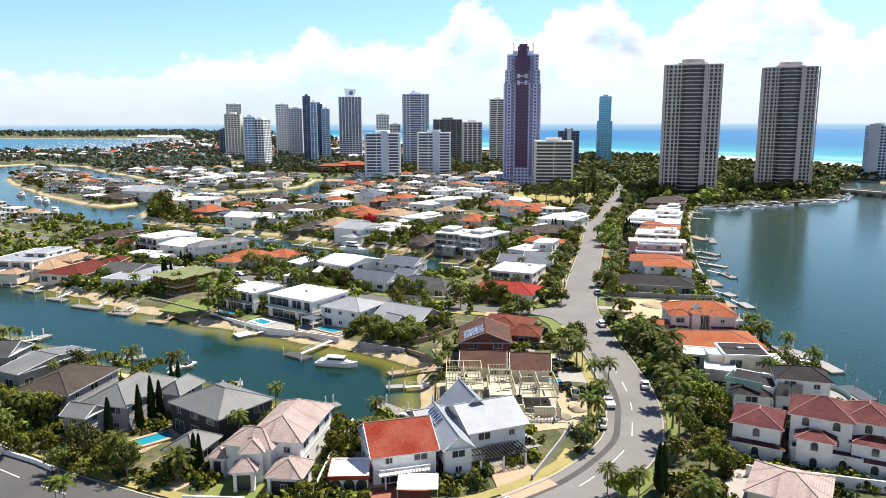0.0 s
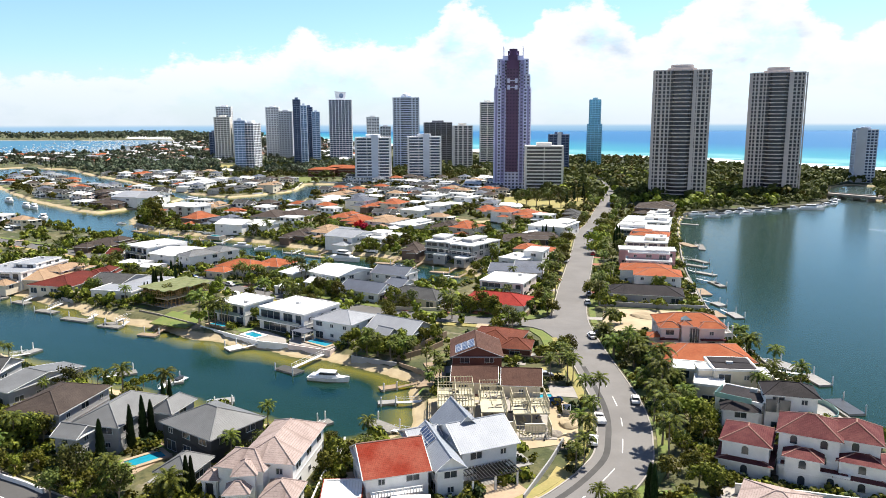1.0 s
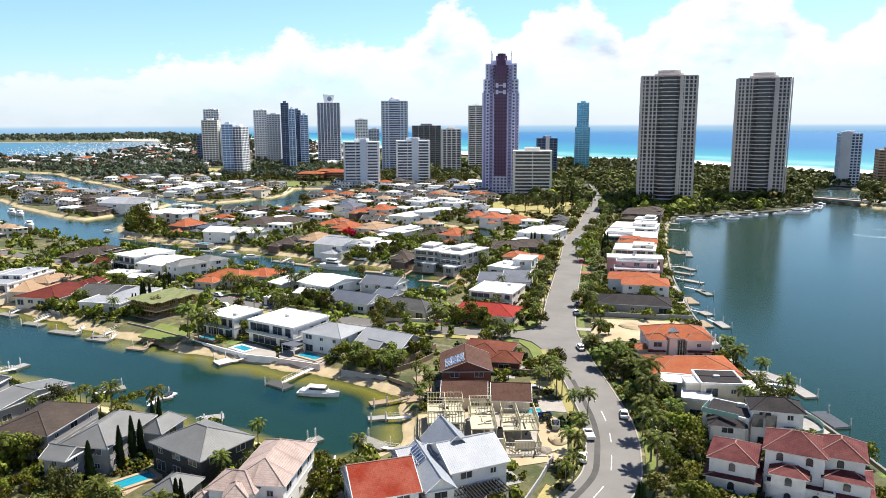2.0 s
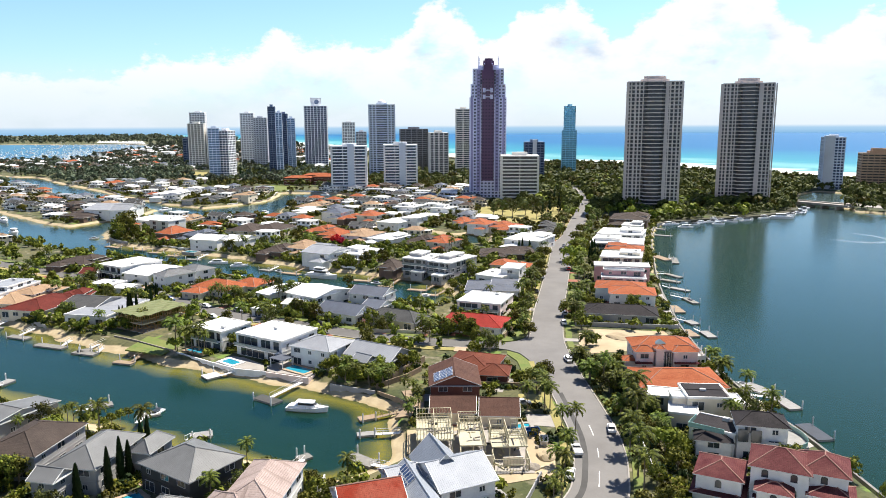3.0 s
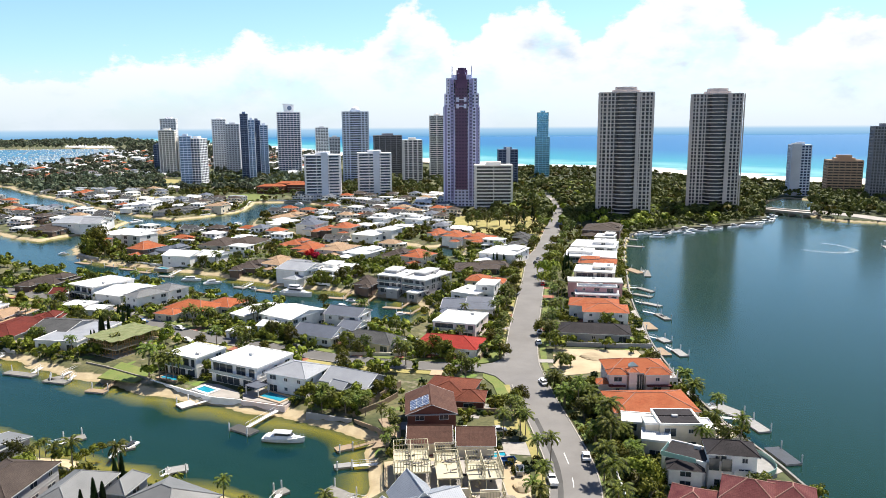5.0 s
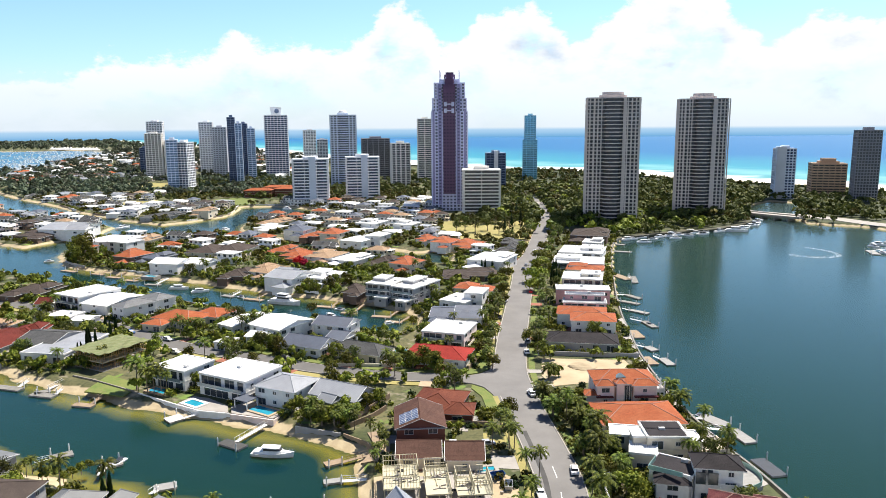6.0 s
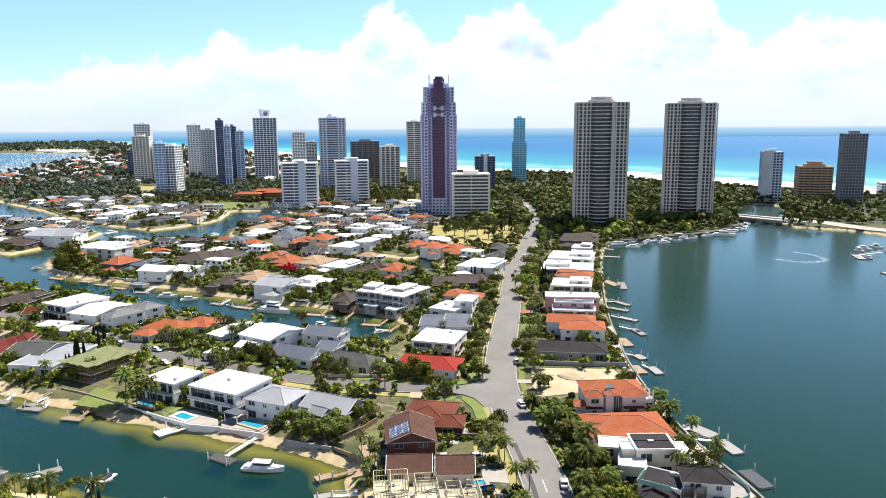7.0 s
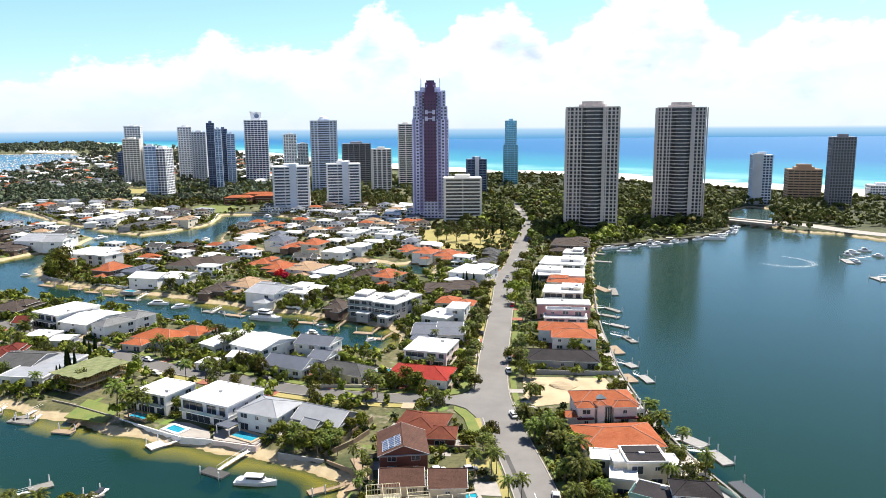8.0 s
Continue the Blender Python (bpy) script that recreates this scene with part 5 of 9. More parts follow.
house('grey_tile', 'grey', [(-277.5, 634.4, 22.5, 28.1, -13.5, 4, 'hip', 1.8)])
house('white_metal', 'white', [(-225.1, 700.2, 25, 31.2, -7.1, 5.6, 'hip', 1.6)])
house('grey_tile', 'grey', [(-181.9, 662.9, 25.4, 28.6, -21, 3.6, 'hip', 1.8)])
house('beige_tile', 'cream', [(-150.2, 669.5, 16.5, 20.6, -13.3, 6.2, 'hip', 1.8)])
house('dark_tile', 'grey', [(74.1, 248.9, 26.4, 13.5, -15.5, 3, 'hip', 2.2)], "low house with a near-black tiled hip roof")
house('terracotta', 'white', [(84.2, 267.6, 17.7, 13.7, -15.4, 5.6, 'hip', 1.8), (82.9, 278.4, 19.9, 14, -17.2, 5.4, 'hip', 1.8)], "white house with orange and terracotta hip roofs")
house('pale_metal', 'pinkish', [(87.9, 291.6, 18.2, 9, -15.3, 6.2, 'flat', 0), (88.7, 294.3, 16.7, 5, -15.3, 8.6, 'flat', 0, 'slate_metal'), (93.2, 312.6, 24, 10, -13.3, 7, 'flat', 0, 'white_metal')], "modern pink rendered house with grey and white upper storey")
house('white_metal', 'cream', [(102.2, 342.8, 19.4, 18, -18.7, 6, 'flat', 0)])
house('terracotta', 'white', [(111, 367.9, 19.7, 14.8, -20.3, 5, 'hip', 1.4)])
house('white_metal', 'white', [(112.8, 386.7, 27.8, 22.5, -19.7, 5.6, 'flat', 0)])
house('white_metal', 'white', [(124.5, 418.7, 25.7, 26.3, -23.1, 5.8, 'flat', 0)])
house('white_metal', 'grey', [(140.4, 449.4, 12.3, 15.4, -24.8, 5.8, 'flat', 0)])
house('brown_tile', 'brown', [(150.2, 487.4, 25.4, 31.8, -22.4, 5.6, 'hip', 2.6)])
house('grey_tile', 'grey', [(-106.8, 170.8, 8, 10.6, -1.9, 3.4, 'gable', 2.4)])
house('grey_metal', 'grey', [(-91.9, 161.9, 7.8, 19.9, -25.9, 4, 'gable', 1.6)])
house('brown_tile', 'grey', [(-77.9, 144.4, 12.8, 16.7, -11.3, 5.6, 'hip', 2.4)])
house('grey_metal', 'grey', [(-62.6, 138.4, 10.4, 16.5, -12.7, 5.4, 'hip', 2.6), (-67.4, 129.1, 5.9, 6, -16.1, 4.8, 'gable', 1.6), (-52.8, 140.3, 5, 8.7, -15.8, 5.4, 'hip', 2)])
house('grey_metal', 'charcoal', [(-42.8, 133, 15.3, 13.3, -35.6, 5.4, 'hip', 2.8)])
house('grey_metal', 'grey', [(-43.7, 118.9, 6.9, 8.1, -17.1, 3.2, 'hip', 2)])
pink_house = house('pink_tile', 'white', [(-26.8, 121.2, 10.3, 17, -10, 6.2, 'hip', 2.6), (-31.5, 115.5, 9.1, 7.5, -13.3, 5.6, 'hip', 2), (-31.2, 112.1, 4.3, 5.0, 5.9, 5.5, 'hip', 1.6), (-24.7, 109.1, 6.3, 6.8, -7.5, 3.2, 'hip', 2), (-31.9, 109.4, 4.4, 4, 4.1, 3.4, 'hip', 1.5), (-37.4, 114.6, 3.6, 3.8, -7, 3.2, 'hip', 1.3)], "large white house with many pale pink tiled hip roofs")
house('rust_tile', 'white', [(-7.9, 116.6, 11.6, 13, 16, 5, 'gable', 3.4), (-15.2, 110.2, 6.4, 6.5, 2.5, 2.8, 'flat', 0, 'white_metal')], "white house with a weathered red tiled gable and an arched porch")
blue_house = house('blue_metal', 'white', [(7.3, 125.3, 11.8, 13, 22.6, 5.4, 'gable', 3), (0.4, 119.4, 5.6, 16, 16.3, 5.2, 'gablef', 2.2), (4.4, 128.6, 8.6, 10, 16.3, 5.3, 'gablef', 4.2), (-2.6, 125.6, 6.4, 7.6, 22.6, 5.1, 'gable', 1.6)], "pale weatherboard house with blue-grey ribbed gables and solar panels")
house('choc_tile', 'cream', [(9.4, 163.3, 11, 10, -4.8, 3, 'gable', 2.4), (20.1, 161, 9.5, 10, -6.4, 3, 'gable', 2.6)], "cream walled house with two brown tiled gables")
brick_gable = house('choc_tile', 'brick', [(10.5, 177.5, 13.1, 15, -1.1, 5.2, 'gablef', 2.6)], "red-brown brick house with a front gable and solar panels")
house('redbrown_tile', 'brick', [(17.4, 195.1, 14.4, 16.1, -21.2, 3, 'hip', 2.2), (21.9, 187.8, 9.1, 9, -12.8, 2.9, 'hip', 1.8)], "low brick house with faded red-brown hip roofs")
house('burgundy_tile', 'white', [(56.6, 123.1, 8.8, 9.7, -29, 6.0, 'hip', 1.8), (56.4, 122.6, 9.6, 10.9, -29, 3.0, 'hip', 0.5), (66.4, 120.6, 10.5, 10, -29, 8.4, 'hip', 2.4), (73.4, 118.6, 8.5, 9.4, -29, 8.2, 'hip', 2.2), (63.2, 116.2, 6.5, 6, -29, 5.6, 'hip', 0.9), (66.0, 117.6, 11, 8, -29, 3.1, 'flat', 0), (72.5, 114.6, 8, 7, -29, 5.4, 'hip', 0.9), (72.2, 113.9, 8.8, 7.6, -29, 2.9, 'hip', 0.4)], "big white villa with burgundy tiled hip roofs and arched windows")
house('pink_tile', 'cream', [(53.1, 103.5, 11.7, 11.6, -31, 3.4, 'hip', 2)], "low house with a faded pink tiled hip roof")
lake_house = house('dark_tile', 'white', [(71.7, 139.3, 10.6, 7.7, -15.9, 8, 'hip', 1.8), (64.2, 143.1, 9.7, 7.7, -38.4, 5.8, 'flat', 0), (62, 139.5, 7.8, 6, -17.9, 4.6, 'hip', 1.2)], "modern white waterside house with a charcoal hip roof and terrace")
house('white_metal', 'cream', [(68.3, 159.9, 10.1, 9.2, -6.8, 6.6, 'flat', 0), (61.2, 164.7, 9.1, 6.6, -16.6, 4.6, 'flat', 0), (61.6, 155, 6.6, 6.8, -20.5, 4.4, 'flat', 0), (62.1, 159.4, 4.0, 4.6, -8, 6.2, 'flat', 0), (75.2, 160.5, 5.0, 7.0, -6.8, 4.2, 'flat', 0)], "cream cubic house with dark flat roof panels and white parapets")
house('terracotta', 'cream', [(68.6, 178.2, 22.4, 16.1, -3.9, 3.4, 'hip', 2.4)], "low cream house with a wide terracotta hip roof")
villa = house('terracotta', 'blush', [(71.6, 198.2, 18.4, 12.4, -5, 6.2, 'hip', 2.4), (75.9, 192.6, 7.6, 4.6, -5, 6.1, 'hip', 1.3), (64.7, 193.4, 6.0, 4.4, -5, 6.1, 'hip', 1.3), (68.7, 192.0, 3.2, 3.2, -5, 7.0, 'hip', 0.9), (61.2, 194.4, 4.6, 5, -8, 3.2, 'hip', 1)], "two-storey pale pink house with a salmon terracotta roof")


# ---- plants ----
pr = random.Random(11)


def leaf_card(verts, faces, c, size, rnd, out=None):
    """A small leaf clump: an uneven diamond of two triangles that lies loosely on its crown's surface."""
    n = ((out or Vector((0, 0, 0))) + Vector((rnd.gauss(0, 0.4), rnd.gauss(0, 0.4), rnd.gauss(0, 0.4)))).normalized()
    u = Matrix.Rotation(rnd.uniform(0, math.tau), 3, n) @ n.orthogonal().normalized()
    v = n.cross(u)
    i = len(verts)
    k = size * 0.78
    verts += [c + (u * rnd.uniform(-1.1, -0.7) + v * rnd.uniform(-0.5, 0.1)) * k, c + (u * rnd.uniform(-0.1, 0.4) + v * rnd.uniform(-1.1, -0.7)) * k - n * k * 0.2,
              c + (u * rnd.uniform(0.7, 1.1) + v * rnd.uniform(-0.1, 0.5)) * k, c + (u * rnd.uniform(-0.4, 0.1) + v * rnd.uniform(0.7, 1.1)) * k - n * k * 0.2]
    faces.append((i, i + 1, i + 2, i + 3))


def crown_mesh(name, mat_, seed, spread, height, base, clumps, leaves, size, fat=1.0, taper=0.5):
    rnd = random.Random(seed)
    verts, faces = [], []
    mid = Vector((0, 0, base + height * 0.35))
    for k in range(clumps):
        a, r, zz = rnd.uniform(0, math.tau), spread * math.sqrt(rnd.random()), rnd.random()
        c = Vector((math.cos(a) * r * (1 - taper * zz * zz), math.sin(a) * r * (1 - taper * zz * zz), base + height * zz * rnd.uniform(0.8, 1.1)))
        rad = fat * spread * rnd.uniform(0.22, 0.42) * (1 - (taper - 0.5) * zz)
        for j in range(leaves):
            d = Vector((rnd.gauss(0, 1), rnd.gauss(0, 1), rnd.gauss(0, 0.75))).normalized() * rad * rnd.uniform(0.55, 1.05)
            leaf_card(verts, faces, c + d, size * rnd.uniform(0.85, 1.65), rnd, d.normalized() * 0.7 + (c + d - mid).normalized() * 0.6)
    me = bpy.data.meshes.new(name)
    me.from_pydata([tuple(v) for v in verts], [], faces)
    me.materials.append(mat_)
    return me


def cypress_crown(name, mat_, seed, height, leaves):
    """A dense pointed column of upright sprays."""
    rnd = random.Random(seed)
    verts, faces = [], []
    for _ in range(leaves):
        u, a = rnd.random(), rnd.uniform(0, math.tau)
        r = 0.8 * (1 - u) ** 0.55 * min(1.0, 0.45 + u * 4) * (1 + 0.16 * math.sin(3 * a + 9 * u + seed)) * rnd.uniform(0.72, 1.04)
        c = Vector((r * math.cos(a), r * math.sin(a), 0.35 + height * u))
        up = Vector((math.cos(a) * 0.25, math.sin(a) * 0.25, 1)).normalized() * rnd.uniform(0.22, 0.42)
        side = Vector((-math.sin(a), math.cos(a), rnd.uniform(-0.3, 0.3))) * rnd.uniform(0.09, 0.16)
        i = len(verts)
        verts += [c - up, c + side, c + up, c - side]
        faces.append((i, i + 1, i + 2, i + 3))
    me = bpy.data.meshes.new(name)
    me.from_pydata([tuple(v) for v in verts], [], faces)
    me.materials.append(mat_)
    return me


def trunk_mesh(name, h, r, limbs, seed, spread, mat_=None):
    rnd = random.Random(seed)
    bm = bmesh.new()
    bend = Vector((rnd.uniform(-0.05, 0.05), rnd.uniform(-0.05, 0.05), 0)) * h
    n, rings = 6, []
    for k in range(5):
        u = k / 4
        c = Vector((0, 0, h * u - 0.4)) + bend * u * u
        rr = r * (1.25 if k == 0 else 1 - 0.45 * u)
        rings.append([bm.verts.new(c + Vector((rr * math.cos(q * math.tau / n), rr * math.sin(q * math.tau / n), 0))) for q in range(n)])
    for a, b in zip(rings, rings[1:]):
        for q in range(n):
            bm.faces.new((a[q], a[(q + 1) % n], b[(q + 1) % n], b[q]))
    for k in range(limbs):
        a = k * math.tau / max(1, limbs) + rnd.uniform(-0.4, 0.4)
        s = Vector((0, 0, h * rnd.uniform(0.45, 0.9) - 0.4))
        bar(bm, s, s + Vector((math.cos(a) * spread * 0.6, math.sin(a) * spread * 0.6, h * 0.45)), r * 0.32, 0, 5)
    me = bpy.data.meshes.new(name)
    bm.to_mesh(me)
    bm.free()
    me.materials.append(mat_ or M["bark"])
    return me


def palm_crown(name, mat_, seed, length, count, droop):
    rnd = random.Random(seed)
    verts, faces = [], []
    for k in range(count):
        a = k * 2.39996 + rnd.uniform(-0.2, 0.2)
        lift = 1.15 - 1.35 * (k / count) + rnd.uniform(-0.1, 0.1)
        L = length * rnd.uniform(0.85, 1.1)
        dx = Vector((math.cos(a), math.sin(a), 0))
        side = Vector((-math.sin(a), math.cos(a), 0))
        p, ang, pts = Vector((0, 0, 0)), lift, []
        for s in range(7):
            pts.append(p.copy())
            p = p + (dx * math.cos(ang) + Vector((0, 0, math.sin(ang)))) * L / 6
            ang -= droop * (0.6 + 0.15 * s) / 3
        for s in range(6):
            for q in (0.0, 0.5):
                c = pts[s].lerp(pts[s + 1], q)
                t = (pts[s + 1] - pts[s]).normalized()
                wdt = L * 0.27 * math.sin(math.pi * (0.12 + 0.8 * (s + q) / 6))
                for sd in (-1, 1):
                    tip = c + side * sd * wdt * 0.85 + t * wdt * 0.7 - Vector((0, 0, wdt * 0.38))
                    i = len(verts)
                    verts += [c, c + t * L * 0.10, tip]
                    faces.append((i, i + 1, i + 2) if sd > 0 else (i, i + 2, i + 1))
    me = bpy.data.meshes.new(name)
    me.from_pydata([tuple(v) for v in verts], [], faces)
    me.materials.append(mat_)
    return me


TREES = {  # kind: list of (trunk mesh, crown mesh, crown's height), label
    "round": ([(trunk_mesh("trunk", 3.2, 0.18, 5, s, 2.4), crown_mesh("crown", M["leaf"], s, 2.5, 3.2, 1.9, 24, 42, 0.22), 0) for s in range(5)], "leafy green garden tree with a rounded crown", "tree"),
    "lime": ([(trunk_mesh("trunk", 2.8, 0.15, 4, s, 2.0), crown_mesh("crown", M["leaf_lime"], s + 20, 2.2, 2.6, 1.6, 20, 42, 0.22), 0) for s in range(3)], "bright yellow-green garden tree", "tree"),
    "olive": ([(trunk_mesh("trunk", 4.5, 0.2, 6, s, 2.8), crown_mesh("crown", M["leaf_olive"], s + 40, 2.8, 3.4, 2.8, 19, 36, 0.23), 0) for s in range(3)], "sparse olive-green gum tree", "tree"),
    "flat": ([(trunk_mesh("trunk", 3.5, 0.25, 7, s, 4.5), crown_mesh("crown", M["leaf_lime"], s + 60, 4.6, 1.9, 3.0, 30, 26, 0.42), 0) for s in range(2)], "spreading street tree with a flat wide crown", "tree"),
    "shrub": ([(trunk_mesh("trunk", 1.0, 0.09, 3, s, 1.0), crown_mesh("crown", M["leaf"], s + 80, 1.2, 1.2, 0.35, 11, 20, 0.24), 0) for s in range(3)], "dense green garden shrub", "shrub"),
    "cypress": ([(trunk_mesh("trunk", 1.2, 0.12, 0, s, 0.3), cypress_crown("crown", M["leaf_dark"], s + 90, 6.6, 1500), 0) for s in range(2)], "slender dark green pencil cypress", "cypress"),
    "flame": ([(trunk_mesh("trunk", 3.0, 0.2, 5, s, 3.0), crown_mesh("crown", M["leaf_red"], s + 99, 3.0, 2.0, 2.4, 20, 26, 0.36), 0) for s in range(1)], "flame tree covered in scarlet blossom", "tree"),
    "pine": ([(trunk_mesh("trunk", 10, 0.25, 0, s, 0.3), crown_mesh("crown", M["leaf_dark"], s + 110, 1.5, 12, 1.5, 46, 18, 0.4, 1.5, 0.95), 0) for s in range(2)], "tall dark Norfolk pine", "pine tree"),
    "palm": ([(trunk_mesh("trunk", 6.0, 0.14, 0, s, 0), palm_crown("crown", M["palm"], s, 2.5, 22, 1.0), 5.6) for s in range(4)], "slender palm with arching green fronds", "palm tree"),
    "date": ([(trunk_mesh("trunk", 3.6, 0.34, 0, s, 0), palm_crown("crown", M["palm"], s + 7, 3.0, 40, 0.85), 3.3) for s in range(2)], "stout date palm with a dense frond crown", "palm tree"),
}
PLACED = []


def plant(kind, x, y, size=1.0, z=None):
    variants, label, category = TREES[kind]
    tm, cm, ch = variants[pr.randrange(len(variants))]
    z = GZ if z is None else z
    root = new({"shrub": "shrub", "palm": "palm_tree", "date": "palm_tree", "cypress": "cypress"}.get(kind, "tree"))
    root.empty_display_size = 0.3
    root.matrix_basis = pose(x, y, z, 0, 0, pr.uniform(0, 360)) @ Matrix.Diagonal((size, size, size * pr.uniform(0.9, 1.15), 1))
    tagged(root, label, category, group=category + "s of the gardens")
    share("trunk", tm, root)
    share("crown", cm, root, pose(0, 0, ch))
    PLACED.append((x, y))


def free_of_houses(x, y, gap=0.6):
    for hx, hy, w, d, a in HOUSES:
        if abs(x - hx) + abs(y - hy) > w + d:
            continue
        c, s = math.cos(radians(-a)), math.sin(radians(-a))
        u, v = (x - hx) * c - (y - hy) * s, (x - hx) * s + (y - hy) * c
        if abs(u) < w / 2 + gap and abs(v) < d / 2 + gap:
            return False
    return True


ROADPTS = [(p.x, p.y, 6.3) for p in MAIN[::2]] + [(p.x, p.y, 4.6) for p in SIDE[::2]] + [(p.x, p.y, 17) for p in HIGHWAY[::2] if p.x > 325 or p.x < -120]


# open ground without plants: pools, plots, drives and lawns
OPEN = [(-53, 207, 6), (-32.3, 199, 6.5), (-44, 200.5, 3.5), (-66, 218.6, 4.5), (9.5, 249.5, 5), (-53.2, 126, 7.5), (-51.5, 120.5, 5.5), (24.5, 156, 4), (14, 147, 13), (5, 150, 9), (22, 140, 9), (68, 222, 10), (60, 225, 8), (78, 223, 6),
        (-81, 224, 8), (-87, 238, 8), (-93, 236, 6), (13, 111, 6), (20, 115, 5), (0, 172, 5), (-33, 107.5, 5), (-6.5, 104, 6), (-46, 109.5, 3.5), (50.5, 211, 4), (51, 108, 6), (21, 170, 5), (29, 172, 4.5), (30, 160, 4), (-240, 788, 38), (-290, 1045, 38), (-262, 1035, 30), (-146, 800, 34), (36, 214, 9), (29, 222, 6), (38, 205, 5), (36, 222, 6), (86, 525, 22), (98, 555, 24), (70, 545, 16), (118, 584, 14), (378, 535, 14), (388, 512, 15), (405, 495, 14), (-300, 1045, 36), (-212, 962, 26), (-270, 1000, 26)]


def open_lot(x, y):
    return any((x - a) ** 2 + (y - b) ** 2 < r * r for a, b, r in OPEN)


def free_of_roads(x, y):
    return all((x - a) ** 2 + (y - b) ** 2 > r * r for a, b, r in ROADPTS)


# ---- far houses ----
far_rnd = random.Random(17)
FARKINDS = []
FAR_HOUSES = []
JOINED = []


def far_kind(key, wk, masses):
    """A far house of several volumes: (x, y, w, d, h, roof kind, rise) each; returns its shared meshes."""
    wb_, gb, rb = bmesh.new(), bmesh.new(), bmesh.new()
    uvl = rb.loops.layers.uv.new("metres")
    for x, y, w, d, h, kind, rise in masses:
        box(wb_, x - w / 2 + 0.5, y - d / 2 + 0.5, -0.5, x + w / 2 - 0.5, y + d / 2 - 0.5, h - 0.1)
        for f in range(max(1, round(h / 2.9))):
            z0 = f * 2.9 + 0.9
            n = max(2, int(w / 3.4))
            for k in range(n):
                u = x - w / 2 + w * (k + 0.5) / n
                box(gb, u - 0.95, y - d / 2 + 0.44, z0, u + 0.95, y - d / 2 + 0.6, z0 + 1.35)
            for k in range(2):
                v = y - d / 2 + d * (k + 0.5) / 2
                for sx in (-1, 1):
                    box(gb, x + sx * (w / 2 - 0.52) - 0.08, v - 0.9, z0, x + sx * (w / 2 - 0.52) + 0.08, v + 0.9, z0 + 1.2)
        have = len(rb.verts)
        if kind == "flat":
            box(rb, -w / 2, -d / 2, h - 0.32, w / 2, d / 2, h + 0.1, 1)
            rb.faces.ensure_lookup_table()
            rb.faces[-5].material_index = 0
        else:
            roof_mesh(rb, w, d, h, kind, rise, uvl)
        if kind != "flat":
            bmesh.ops.remove_doubles(rb, verts=[v for i, v in enumerate(rb.verts) if i >= have], dist=0.02)
            bmesh.ops.delete(rb, geom=[f for f in rb.faces if f.material_index == 3], context="FACES")
            bmesh.ops.delete(rb, geom=[v for v in rb.verts if not v.link_faces], context="VERTS")
        rb.verts.ensure_lookup_table()
        for v in rb.verts[have:]:
            v.co += Vector((x, y, 0))
    meshes = []
    for nm, b, mats in (("wall", wb_, [M["wall_" + wk]]), ("roof", rb, [M[key], M["trim"], M["wall_" + wk], M[key]]), ("window_band", gb, [M["glass"]])):
        me = bpy.data.meshes.new(nm)
        b.to_mesh(me)
        b.free()
        for m in mats:
            me.materials.append(m)
        meshes.append(me)
    FARKINDS.append((*meshes, "far %s house with a %s" % (TONE[wk], STYLE[key].replace("flat white", "white"))))


for key, wk, kind, rise in (("white_metal", "white", "hip", 1.5), ("terracotta", "cream", "hip", 2.0), ("brown_tile", "cream", "hip", 2.2), ("white_metal", "white", "flat", 0), ("grey_tile", "white", "gable", 2.2),
                            ("beige_tile", "cream", "hip", 2.0), ("pale_metal", "white", "gable", 1.8), ("slate_metal", "white", "hip", 2.0), ("white_metal", "white", "flat", 0), ("terracotta", "white", "hip", 2.0), ("pale_metal", "white", "flat", 0),
                            ("grey_tile", "cream", "hip", 2.0), ("brown_tile", "brown", "hip", 2.2), ("white_metal", "blush", "gable", 1.6)):
    two = far_rnd.random() < 0.6
    h0 = 5.8 if two else 3.4
    w0, d0, sd = far_rnd.uniform(10.5, 13.5), far_rnd.uniform(9, 12), far_rnd.choice((-1, 1))
    far_kind(key, wk, [(0, 0, w0, d0, h0, kind, rise), (sd * w0 * 0.45, -d0 * 0.32, w0 * 0.62, d0 * 0.6, 3.1, "flat" if kind == "flat" else "hip", rise * 0.7),
                       (-sd * w0 * 0.42, d0 * 0.3, w0 * 0.6, d0 * 0.62, h0 - 0.5 if two else 3.0, kind, rise * 0.8), (-sd * w0 * 0.25, -d0 * 0.62, w0 * 0.42, 3.4, 2.8, "flat", 0)])
spots = []
